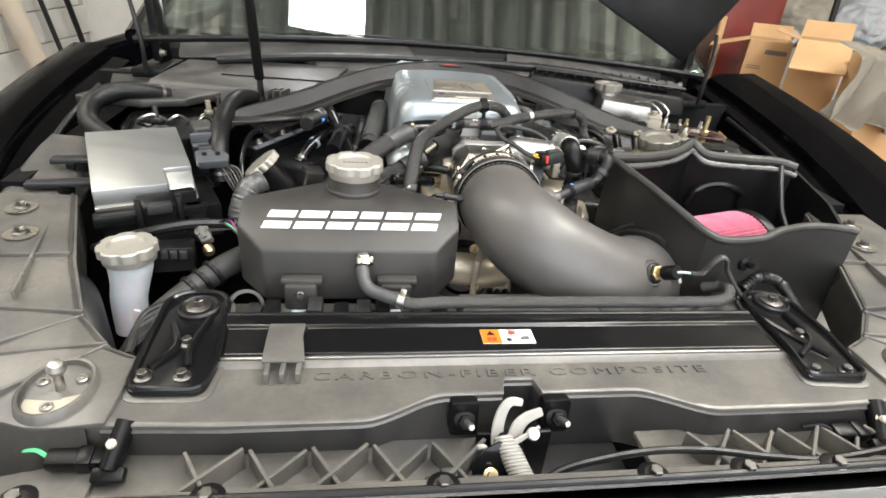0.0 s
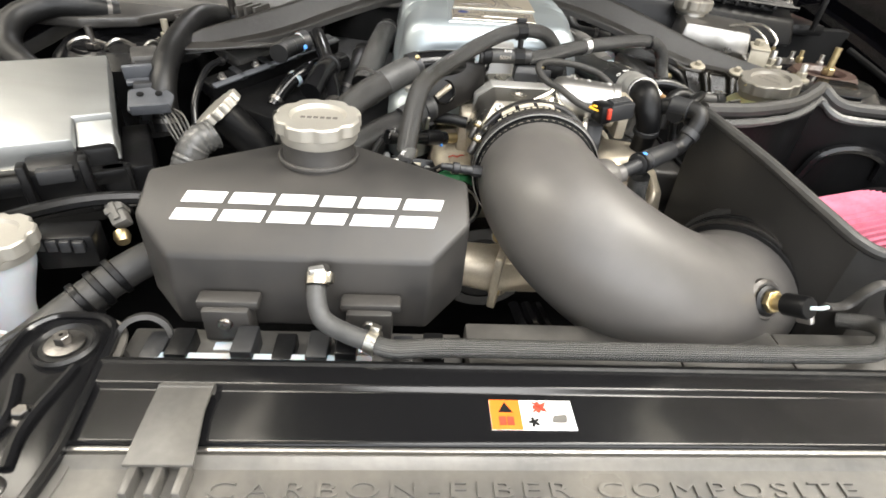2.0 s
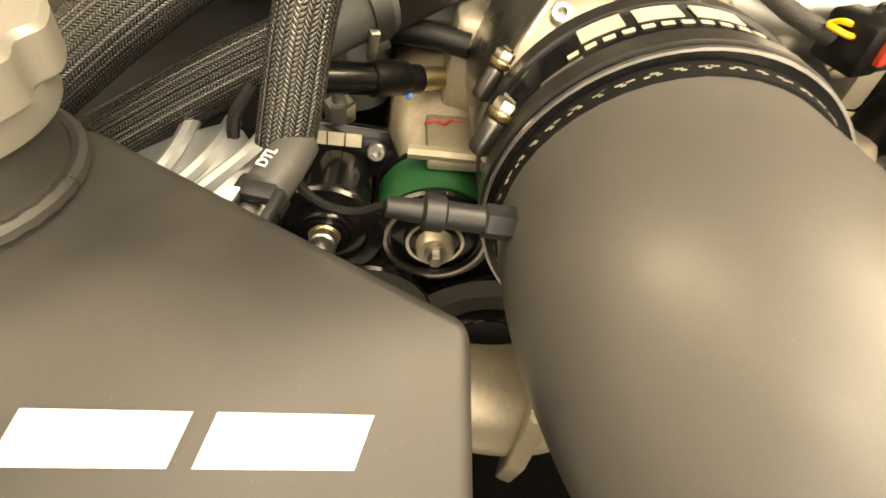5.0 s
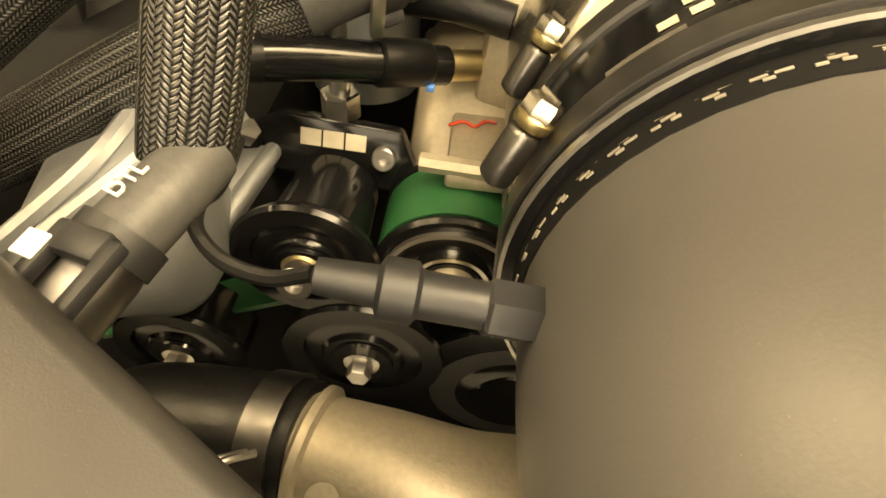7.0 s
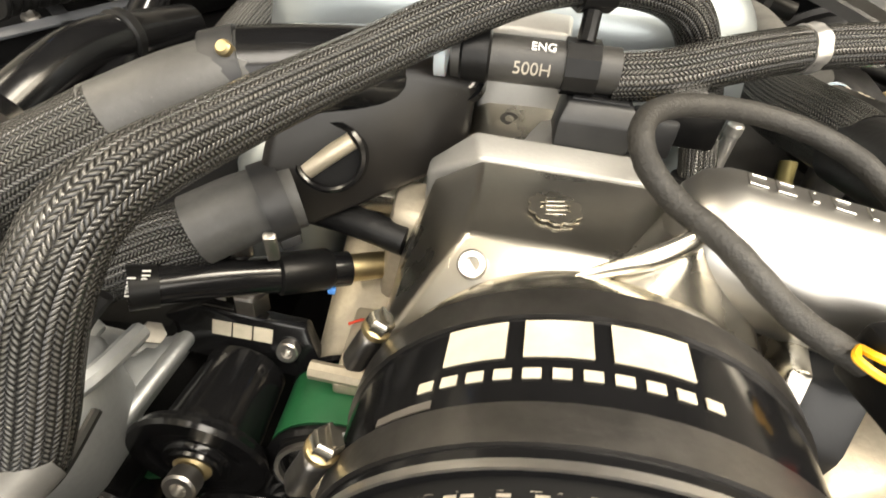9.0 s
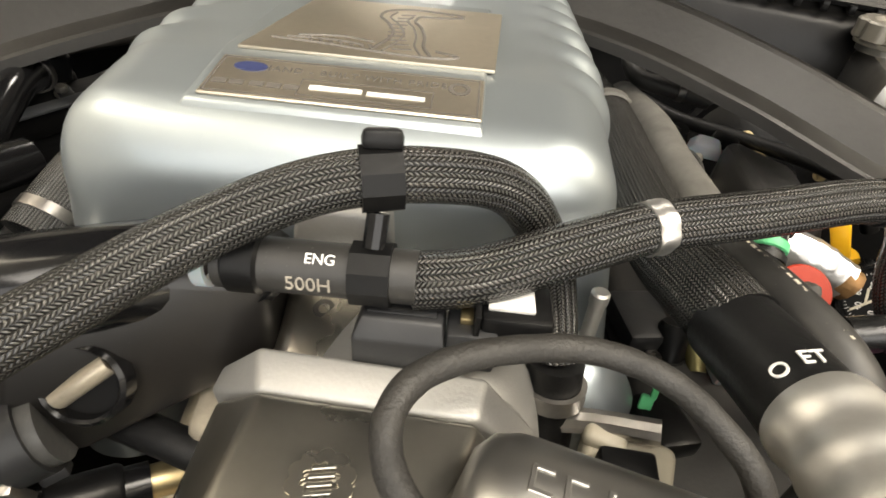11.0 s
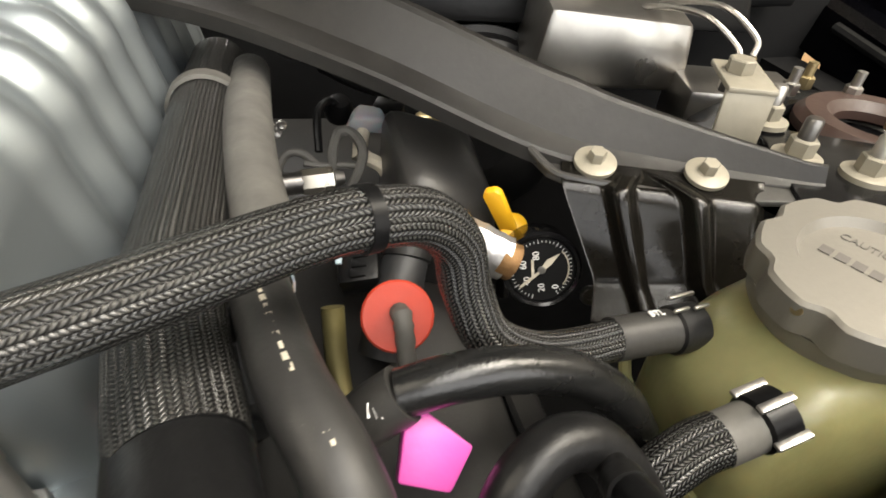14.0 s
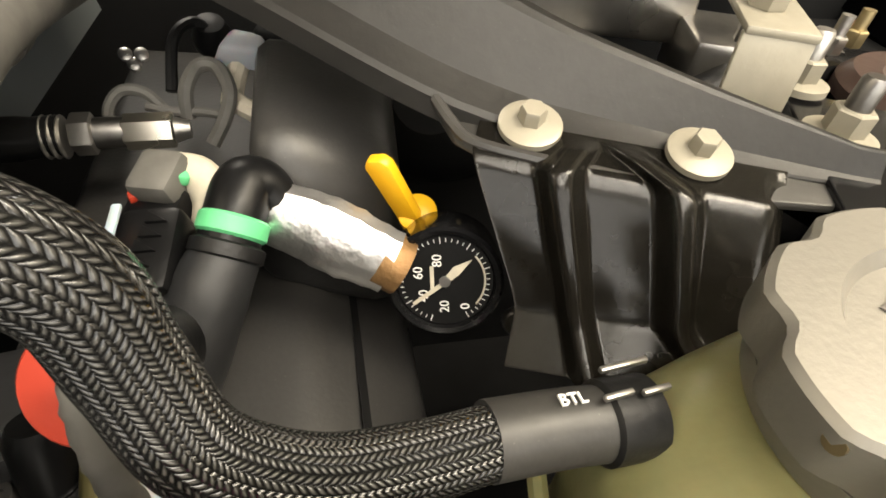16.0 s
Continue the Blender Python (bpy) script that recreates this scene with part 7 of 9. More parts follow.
for q in ((0.205, 0.4625, 0.985), (0.245, 0.466, 0.984)):
    part("tape", xf(lathe([(0.0040, 0), (0.0046, 0), (0.0046, 0.007), (0.0040, 0.007)], 14), up(q, (0.95, 0.1 if q[0] < 0.22 else -0.25, 0))), RUBBER, rl)

# valve cover and the things on it
vc = thing("valve_cover", (0.24, 0.62, 0.84), "dusty black plastic valve cover", "engine part")
part("cover", hull([(0.135, 0.44, 0.86), (0.285, 0.44, 0.83), (0.145, 0.44, 0.905), (0.245, 0.44, 0.90), (0.135, 0.85, 0.86), (0.285, 0.85, 0.83), (0.145, 0.85, 0.92), (0.245, 0.85, 0.915), (0.29, 0.44, 0.875), (0.29, 0.85, 0.885)], 0.008, 3), VALVE, vc)
part("seam", span((0.262, 0.45, 0.893), (0.265, 0.84, 0.898)), BLACK, vc)
part("hump", hull([(0.225, 0.645, 0.90), (0.29, 0.63, 0.89), (0.23, 0.645, 0.975), (0.285, 0.665, 0.955), (0.225, 0.735, 0.90), (0.30, 0.735, 0.89), (0.23, 0.735, 0.980), (0.29, 0.735, 0.960)], 0.012, 3), VALVE, vc)
gl = thing("fuel_gauge", (0.2923, 0.604, 0.92), "round black pressure gauge with white figures", "gauge")
GA = Vector((-0.263, -0.887, 0.38)).normalized()
GC = Vector((0.2942, 0.6085, 0.9365))
GX = Vector((0.93, -0.18, 0.12))
GX = (GX - GA * GX.dot(GA)).normalized()
GM = basis(GC, GX, GA.cross(GX)) @ Matrix.Scale(1.16, 4)
part("case", xf(lathe([(0.0165, -0.022), (0.0178, -0.018), (0.0182, -0.002), (0.0182, 0.0), (0.0172, 0.0012), (0.0158, 0.0006), (0.0152, -0.0015), (0, -0.0015)], 48), GM), GLOSSB, gl)
part("face", xf(lathe([(0.0150, -0.0014), (0.0150, -0.0010), (0, -0.0010)], 40), GM), DEEP, gl)
for k in range(41):
    a = radians(250 - 310 * k / 40)
    L = 0.0022 if k % 5 == 0 else 0.0011
    part("tick", xf(bx(L, 0.00022, 0.0001), GM @ Matrix.Translation((0.0135 * math.cos(a), 0.0135 * math.sin(a), -0.0009)) @ Matrix.Rotation(a, 4, "Z")), WHITE, gl)
for s_, px, py in (("20", -0.0003, -0.0088), ("60", -0.0082, 0.0028), ("80", -0.0022, 0.0068), ("0", 0.0062, -0.0088), ("40", -0.0068, -0.0050)):
    part("figure", xf(at(text_bm(s_, 0.0042, 0.0001), px, py, -0.0009, 0, 0, 90), GM), WHITE, gl)
part("needle", xf(join(prism([(-0.0105, -0.0072), (-0.0098, -0.0080), (0.0012, -0.0004), (0.0004, 0.0008)], 0.0003), prism([(0.0005, -0.0008), (0.0045, 0.0022), (0.0085, 0.0070), (0.0028, 0.0048), (-0.0006, 0.0006)], 0.0003)), GM @ Matrix.Translation((0, 0, -0.0007))), DUST, gl, "cream needle")
part("hub", xf(lathe([(0.0018, 0), (0.0018, 0.0006), (0, 0.0008)], 18), GM @ Matrix.Translation((0, 0, -0.0006))), STEEL, gl)
part("script_bar", xf(bx(0.0012, 0.009, 0.0001), GM @ Matrix.Translation((-0.004, 0.0005, -0.0009))), DUST, gl)
part("arc", xf(tube([(0.0125 * math.cos(a), 0.0125 * math.sin(a), -0.0010) for a in [radians(-40 + 10 * k) for k in range(9)]], 0.0003, 6, 2), GM), DUST, gl)
put("side_bolt", SOCKETB, GM @ Matrix.Translation((0.0225, -0.0155, -0.004)), gl)
part("stem", xf(lathe([(0.007, -0.05), (0.007, -0.02), (0, -0.02)], 12), GM), DARKST, gl)
dp = thing("dipstick", (0.285, 0.645, 0.92), "yellow plastic dipstick handle", "dipstick")
part("grip", xf(prism([(-0.0048, 0.0), (0.0048, 0.0), (0.0054, 0.029), (0.003, 0.032), (-0.003, 0.032), (-0.0054, 0.029)], 0.005, 0.0012), basis((0.2885, 0.6425, 0.941), (0.75, -0.55, 0.4), (-0.56, 0.10, 0.82))), YELLOW, dp)
part("collar", xf(lathe([(0.0068, -0.004), (0.0078, -0.002), (0.0078, 0.003), (0.005, 0.0045), (0, 0.0045)], 24), up((0.290, 0.642, 0.9405), (-0.2, -0.5, 0.85))), YELLOW, dp)
part("tube", tube([(0.2885, 0.643, 0.936), (0.292, 0.65, 0.91), (0.30, 0.66, 0.87)], 0.0045, 10, 4), DARKST, dp)
fo = thing("foil_tube", (0.26, 0.625, 0.94), "crumpled foil heat sleeve with burnt edges", "pipe")
part("sleeve", tube([(0.236, 0.632, 0.954), (0.248, 0.628, 0.951), (0.262, 0.622, 0.946), (0.276, 0.616, 0.941)], [0.0115, 0.0132, 0.0138, 0.0122], 11, 5, ribs=lambda s: 0.0003 * math.sin(s * 700) + 0.0003 * math.sin(s * 1730), flat=0.8), FOIL, fo)
part("burnt_end", tube([(0.272, 0.618, 0.943), (0.280, 0.615, 0.939)], 0.0106, 12, 3), RUST, fo, "orange-brown burnt foil")
part("frayed_edge", xf(lathe([(0.0085, -0.001), (0.0102, -0.001), (0.0102, 0.0015), (0.0085, 0.0015)], 14, 7, 0.001), up((0.2358, 0.632, 0.954), (0.85, -0.4, -0.3))), RUST, fo, "frayed orange edge")
ej = thing("vent_elbow", (0.22, 0.625, 0.93), "black plastic elbow with a green locking ring", "fitting")
part("elbow", tube([(0.239, 0.632, 0.956), (0.234, 0.635, 0.962), (0.229, 0.633, 0.964), (0.226, 0.624, 0.960), (0.223, 0.615, 0.953)], [0.0085, 0.0098, 0.0102, 0.0100, 0.0098], 20, 5), BLACK, ej)
part("ring", xf(lathe([(0.0100, 0), (0.0112, 0.001), (0.0112, 0.006), (0.0100, 0.007)], 26), up((0.2262, 0.6235, 0.9598), (-0.30, -0.72, -0.62))), LIME, ej, "bright green locking ring")
part("collar", xf(lathe([(0.0098, 0), (0.0118, 0.001), (0.0118, 0.005), (0.0098, 0.006)], 26), up((0.2238, 0.6175, 0.9545), (-0.30, -0.72, -0.62))), RUBBER, ej)
part("barrel", tube([(0.2235, 0.616, 0.953), (0.2165, 0.606, 0.943), (0.210, 0.594, 0.930), (0.2045, 0.585, 0.918)], [0.0105, 0.0125, 0.0125, 0.0115], 20, 4), GREYP, ej)
part("latch_body", xf(bx(0.020, 0.030, 0.014, 0.003), basis((0.2000, 0.6180, 0.9500), (0.95, -0.15, 0.15), (0.2, 0.92, 0.3))), BLACK, ej)
for k in range(5):
    part("tooth", xf(prism([(-0.0030, -0.0022), (0.0042, -0.0022), (-0.0030, 0.0026)], 0.006, 0.0004), basis(Vector((0.2035, 0.6265, 0.9555)) + Vector((-0.0014, -0.0048, -0.0016)) * k, (0.95, -0.15, 0.15), (0.2, 0.92, 0.3))), BLACK, ej)
part("lever", xf(bx(0.0030, 0.020, 0.0018, 0.0006), basis((0.1905, 0.6195, 0.9598), (0.95, -0.15, 0.15), (0.15, 0.92, 0.3))), WHITEP, ej, "pale plastic lever")
part("red_tab", at(bx(0.006, 0.004, 0.004, 0.001), 0.1925, 0.6440, 0.9545, 10, 0, 20), RED, ej)
cn = thing("injector_connector", (0.20, 0.65, 0.94), "blue-grey connector on a dusty cream taped lead", "connector")
part("body", xf(bx(0.016, 0.018, 0.014, 0.003), basis((0.2005, 0.6480, 0.9580), (0.9, -0.35, 0.1), (0.35, 0.85, 0.3))), WORNGREY, cn)
part("cream_tape", tube([(0.203, 0.655, 0.958), (0.211, 0.652, 0.956), (0.216, 0.645, 0.951), (0.214, 0.635, 0.944)], [0.006, 0.0075, 0.0075, 0.006], 12, 5), DUST, cn, "dusty cream tape")
part("clip", at(bx(0.004, 0.006, 0.004, 0.001), 0.2075, 0.6465, 0.9600, 0, 20, 10), LIME, cn)
part("foot", xf(bx(0.020, 0.022, 0.018, 0.003), basis((0.198, 0.640, 0.945), (0.9, -0.35, 0.1), (0.35, 0.85, 0.3))), BLACK, cn)
rf = thing("fuel_rail_fitting", (0.1810, 0.6930, 0.9360), "steel hex fuel fitting on a black rail", "fitting")
RD = Vector((1, 0.10, -0.02))
part("rail", tube([(0.1210, 0.6920, 0.9480), (0.1410, 0.6920, 0.9490), (0.1550, 0.6930, 0.9495)], 0.0085, 16, 3, ribs=lambda s: 0.0008 * math.sin(s * 1400)), BLACK, rf)
for k in range(3):
    part("rail_ring", xf(lathe([(0.008, 0), (0.0088, 0.0008), (0.008, 0.0016)], 18), up((0.149 + 0.003 * k, 0.6925, 0.949), RD)), STEEL, rf)
part("nut", xf(hexagon(0.0085, 0.008), up((0.1590, 0.6933, 0.9495), RD)), STEEL, rf)
part("collar", xf(lathe([(0.0064, 0), (0.0064, 0.012), (0, 0.012)], 18), up((0.1670, 0.6940, 0.9493), RD)), DARKST, rf)
part("hex_body", xf(hexagon(0.0074, 0.019), up((0.1770, 0.6950, 0.9490), RD)), CAST, rf)
part("nose", xf(lathe([(0.0055, 0), (0.0035, 0.006), (0, 0.006)], 16), up((0.1960, 0.6970, 0.9485), RD)), STEEL, rf)
for k in range(3):
    part("knob", at(lathe([(0.0030, 0), (0.0036, 0.004), (0, 0.006)], 12), 0.1600 + 0.0038 * k, 0.780 - 0.003 * (k % 2), 0.943 - 0.004 * (k == 1), 40, 10, 0), STEEL, rf)
for pts, m_, r, lab in (
    ([(0.1640, 0.7160, 0.9360), (0.1650, 0.7210, 0.9460), (0.1710, 0.7250, 0.9520), (0.1800, 0.7250, 0.9510), (0.1880, 0.7210, 0.9440)], WORNGREY, 0.0026, "thin grey plug lead loop"),
    ([(0.1970, 0.7180, 0.9420), (0.1980, 0.7220, 0.9540), (0.2030, 0.7320, 0.9600), (0.2110, 0.7320, 0.9600), (0.2165, 0.7210, 0.9540), (0.2135, 0.7140, 0.9440), (0.2070, 0.7080, 0.9340)], WORNGREY, 0.0034, "looped grey taped lead"),
    ([(0.1800, 0.7220, 0.9460), (0.1920, 0.7190, 0.9450), (0.2040, 0.7180, 0.9450), (0.2130, 0.7160, 0.9440)], WORNGREY, 0.0022, "thin grey lead across the fitting"),
    ([(0.1900, 0.7300, 0.9490), (0.1920, 0.7480, 0.9660), (0.2000, 0.7580, 0.9700), (0.2080, 0.7570, 0.9660)], RUBBER, 0.0026, "thin dark lead on the rail"),
    ([(0.2150, 0.7260, 0.9490), (0.2200, 0.7220, 0.9460), (0.2270, 0.7200, 0.9420), (0.2320, 0.7160, 0.9360)], DUST, 0.0048, "dusty cream taped lead end"),
):
    solid("sensor_wire", tube(pts, r, 8, 7), m_, lab, "cable")
pc = thing("coil_plug", (0.23, 0.69, 0.975), "white and black coil plug on the rail", "plug")
part("body", xf(hull([(-0.009, -0.005, 0), (0.009, -0.004, 0), (-0.007, 0.006, 0), (0.007, 0.007, 0), (-0.006, -0.003, 0.007), (0.006, -0.002, 0.007), (-0.004, 0.004, 0.007), (0.005, 0.004, 0.007)], 0.0015), pose(0.2240, 0.745, 0.958, 25, 5, -15) @ Matrix.Scale(1.7, 4)), WHITEP, pc)
part("cover", at(bx(0.020, 0.013, 0.010, 0.003), 0.2375, 0.746, 0.967, 25, 10, -30), BLACK, pc)
part("latch", at(bx(0.007, 0.005, 0.004, 0.001), 0.2370, 0.740, 0.961, 15, 10, -30), STEEL, pc)
part("black_head", at(lathe([(0.009, -0.006), (0.010, 0.0), (0.007, 0.008), (0, 0.009)], 18), 0.2070, 0.762, 0.962, 20, 0, 0), BLACK, pc)
part("tail", tube([(0.220, 0.742, 0.957), (0.217, 0.735, 0.950), (0.215, 0.727, 0.943)], 0.0050, 10, 4), DUST, pc)

iq = thing("injector", (0.185, 0.58, 0.90), "fuel injector with an olive tube and a white clip", "injector")
part("tube", tube([(0.1845, 0.600, 0.940), (0.1835, 0.585, 0.920), (0.184, 0.562, 0.905)], 0.0055, 14, 5), mat("olive_zinc", (0.20, 0.17, 0.07), 0.35, 0.6, var=0.2), iq)
part("clip", at(bx(0.020, 0.014, 0.012, 0.002), 0.199, 0.560, 0.913, 8, 0, 8), WHITEP, iq, "white plastic clip")
part("body", at(lathe([(0.009, -0.02), (0.009, 0.008), (0.007, 0.012), (0, 0.012)], 20), 0.170, 0.575, 0.915, -20, 0, 0), BLACK, iq)
cl2 = thing("ignition_coil", (0.155, 0.57, 0.90), "dark grey ignition coil with two bolt holes", "coil")
part("body", at(bx(0.030, 0.042, 0.016, 0.004), 0.155, 0.590, 0.914, 0, 0, 10), GREYP, cl2)
part("flange", at(prism(rounded([(-0.020, -0.030), (0.020, -0.030), (0.020, 0.030), (-0.020, 0.030)], 0.008), 0.005, 0.001), 0.155, 0.590, 0.904, 0, 0, 10), BLACK, cl2)
for dy in (-0.024, 0.024):
    put("bolt", SOCKETB, pose(0.155 - 0.17 * dy, 0.590 + dy, 0.909), cl2)

# black stamped strap that holds the brace end
st = thing("brace_strap", (0.35, 0.58, 0.93), "gloss black stamped strap bolted under the brace", "bracket")


def strap():
    """A top flange, a bend, a face with two pressed ridges, a second bend and a flared foot."""
    bm = bmesh.new()
    n, m = 90, 44
    tl, tr, bl, br_ = Vector((0.308, 0.638, 0.9858)), Vector((0.404, 0.600, 0.9850)), Vector((0.315, 0.592, 0.941)), Vector((0.380, 0.558, 0.954))
    fwd = Vector((-0.39, -0.92, 0.0))
    out = fwd + Vector((0, 0, 0.45))
    mid = lambda a, t: a[min(int(t), 2)] + (a[min(int(t), 2) + 1] - a[min(int(t), 2)]) * (t - min(int(t), 2))
    prev = None
    for k in range(n + 1):
        u = k / n
        top, low = tl.lerp(tr, u), bl.lerp(br_, u)
        knots = [top, top + fwd * 0.019 - Vector((0, 0, 0.003 + 0.012 * max(0, (u - 0.9) / 0.1) ** 2)), low, low + fwd * 0.017 - Vector((0, 0, 0.013))]
        ring = []
        for q in range(m + 1):
            t = 3 * q / m
            near, w = min(max(round(t), 1), 2), 0.16
            if abs(t - near) < w:
                f = (t - near + w) / (2 * w)
                p = mid(knots, near - w) * (1 - f) ** 2 + knots[near] * 2 * f * (1 - f) + mid(knots, near + w) * f * f
            else:
                p = mid(knots, t)
            lift = 0.0
            for c in (mid((0.34, 0.27, 0.26, 0.36), t), mid((0.44, 0.64, 0.67, 0.90), t)):
                d = abs(u - c) / 0.085
                lift = max(lift, 0.0078 * (1 - min(1, max(0, d - 0.18) / 0.82) ** 2) ** 2 if d < 1 else 0.0)
            ring.append(bm.verts.new(p + out * lift * min(1, t / 0.35)))
        if prev:
            for q in range(m):
                bm.faces.new((prev[q], ring[q], ring[q + 1], prev[q + 1]))
        prev = ring
    bmesh.ops.solidify(bm, geom=bm.faces[:], thickness=0.002)
    bmesh.ops.recalc_face_normals(bm, faces=bm.faces)
    return bm


part("plate", strap(), STRAPM, st, sharp=70)
for x, y in ((0.3225, 0.6290), (0.3745, 0.609)):
    wz = 0.9885
    part("hex_head", xf(hexagon(0.0045, 0.0066), up((x, y, wz), (-0.1, -0.25, 1))), BEIGE, st)
    part("washer", xf(lathe([(0.0108, 0), (0.0108, 0.0022), (0.009, 0.003), (0, 0.003)], 28), up((x, y, wz - 0.002), (-0.1, -0.25, 1))), BEIGE, st, "beige round washer")
dg = thing("coolant_reservoir", (0.37, 0.52, 0.86), "clouded olive plastic coolant reservoir with a scalloped cap", "reservoir")
part("bottle", hull([(0.305, 0.470, 0.86), (0.315, 0.545, 0.86), (0.300, 0.478, 0.955), (0.312, 0.545, 0.955), (0.33, 0.485, 0.982), (0.335, 0.54, 0.982), (0.40, 0.47, 0.985), (0.41, 0.56, 0.985), (0.455, 0.482, 0.965), (0.47, 0.58, 0.965), (0.46, 0.482, 0.86), (0.48, 0.58, 0.86)], 0.012, 4), OLIVE, dg)
part("seam", tube([(0.302, 0.474, 0.93), (0.312, 0.55, 0.93), (0.39, 0.576, 0.93), (0.475, 0.585, 0.93)], 0.003, 8, 6), OLIVE, dg)
part("neck", xf(lathe([(0.034, -0.02), (0.030, 0.006), (0, 0.006)], 32), up((0.3675, 0.5166, 0.983), (-0.12, -0.05, 1))), OLIVE, dg)
c2 = part("cap", xf(knob_cap(0.0375, 0.0150, 0.009), up((0.3675, 0.5166, 0.994), (-0.12, -0.05, 1))), CAPDIM, dg, "beige anodised scalloped screw cap")
for k in range(6):
    part("cap_mark", xf(bx(0.0042, 0.0042, 0.0003), up((0.3675, 0.5166, 0.994), (-0.12, -0.05, 1)) @ Matrix.Translation((-0.0145 + 0.0057 * k, -0.002, 0.0118))), INK, c2)
part("caution", xf(text_bm("CAUTION", 0.0048, 0.0001), up((0.3675, 0.5166, 0.994), (-0.12, -0.05, 1)) @ Matrix.Translation((-0.004, 0.010, 0.0117))), INK, c2)
part("cap_hole", xf(lathe([(0.002, 0), (0.002, 0.0012), (0, 0.0012)], 12), up((0.331, 0.509, 1.0), (-1, -0.2, 0.1))), BRASS, c2)

cq = thing("injector_plug", (0.112, 0.468, 0.94), "cream injector plug with a black connector", "plug")
part("body", xf(bx(0.034, 0.020, 0.016, 0.004, 3), basis((0.113, 0.470, 0.951), (0.93, -0.30, -0.1), (0.3, 0.93, 0.1))), CREAM, cq)
part("shoulder", xf(bx(0.016, 0.014, 0.008, 0.003, 3), basis((0.104, 0.474, 0.961), (0.93, -0.30, -0.1), (0.3, 0.93, 0.1))), CREAM, cq)
part("connector", xf(bx(0.020, 0.016, 0.016, 0.002), basis((0.108, 0.457, 0.960), (0.98, -0.05, 0), (0.05, 0.95, 0.1))), BLACK, cq)
part("wire", tube([(0.125, 0.462, 0.950), (0.138, 0.452, 0.94), (0.145, 0.44, 0.92)], 0.004, 8, 5), CREAM, cq)
lk = thing("lime_clip", (0.136, 0.513, 0.92), "small lime green wire clip", "clip")
part("tab", xf(join(bx(0.006, 0.003, 0.008, 0.001), at(bx(0.003, 0.003, 0.010, 0.0008), -0.002, 0, 0.008)), up((0.136, 0.513, 0.934), (0.1, 0.3, 1))), LIME, lk)
part("holder", at(bx(0.022, 0.030, 0.012, 0.003), 0.145, 0.508, 0.926, 0, 0, 15), BLACK, lk)

# ---- brace, cowl and windscreen ----
bc = thing("strut_brace", (0, 0.72, 0.95), "dusty black arched strut brace with a red badge", "brace")
BL = [(-0.435, 0.600, 0.970), (-0.40, 0.612, 0.976), (-0.30, 0.640, 0.993), (-0.21, 0.690, 1.019), (-0.12, 0.735, 1.039), (0.0, 0.766, 1.048), (0.12, 0.735, 1.038), (0.21, 0.690, 1.018), (0.30, 0.640, 0.989), (0.365, 0.616, 0.983), (0.435, 0.590, 0.983)]


def brace():
    """A pressed beam: a front flange, a rise, a crowned top and a back flange."""
    bm = bmesh.new()
    prev = None
    line = curve_points(BL, 8)
    n = len(line)
    for i, c in enumerate(line):
        u = i / (n - 1) * 2 - 1
        w = 1 - 0.88 * min(1, max(0, (abs(u) - 0.62) / 0.36)) ** 1.15
        d = line[min(i + 1, n - 1)] - line[max(i - 1, 0)]
        b = Vector((-d.y, d.x, 0)).normalized()
        if b.y < 0:
            b = -b
        prof = [(-0.001, -0.008), (0.0, -0.001), (0.002, 0.0008), (0.009, 0.0035), (0.013, 0.0055), (0.030, 0.0265), (0.033, 0.0285), (0.038, 0.0288), (0.052, 0.0235), (0.062, 0.0175), (0.070, 0.0125), (0.080, 0.009), (0.088, -0.005)]
        ring = [bm.verts.new(c + b * q * (0.15 + 0.85 * w) + Vector((0, 0, z * (0.25 + 0.75 * w)))) for q, z in prof]
        if prev:
            for j in range(len(prof) - 1):
                bm.faces.new((prev[j], prev[j + 1], ring[j + 1], ring[j]))
        prev = ring
    bmesh.ops.solidify(bm, geom=bm.faces[:], thickness=0.004)
    bmesh.ops.recalc_face_normals(bm, faces=bm.faces)
    return bm


part("beam", brace(), BRACE, bc, sharp=17)
for sx in (-1, 1):
    fl_p = prism([(sx * x, y) for x, y in ((0.292, 0.672), (0.297, 0.630), (0.303, 0.622), (0.335, 0.610), (0.385, 0.590), (0.440, 0.580), (0.456, 0.588), (0.458, 0.602), (0.40, 0.645), (0.34, 0.668))][::sx], 0.0035, 0.0012)
    for v in fl_p.verts:
        v.co.z += 0.9800 - 0.020 * max(0, abs(v.co.x) - 0.33)
    part("end_flange", fl_p, BRACE, bc)
    part("lip", tube([(sx * 0.290, 0.655, 0.992), (sx * 0.2975, 0.634, 0.9855), (sx * 0.304, 0.625, 0.9835), (sx * 0.325, 0.614, 0.9828)], 0.0022, 8, 5), BRACE, bc)
part("badge_plate", at(bx(0.115, 0.020, 0.003, 0.002), 0.0, 0.797, 1.0705, 28, 0, 0), BLACK, bc)
part("badge_red", at(bx(0.054, 0.010, 0.001), 0.008, 0.7965, 1.0726, 28, 0, 0), RED, bc, "red badge bar")
part("badge_pale", at(bx(0.016, 0.008, 0.001), -0.030, 0.7965, 1.0726, 28, 0, 0), GREYP, bc)
for k in range(3):
    part("end_fin", at(bx(0.005, 0.04, 0.035, 0.001), -0.368 + 0.013 * k, 0.712, 0.998, 0, 0, -20), BRACE, bc)
co = thing("cowl", (0, 0.9, 0.95), "dusty dark plastic cowl panel with a grille", "cowl")
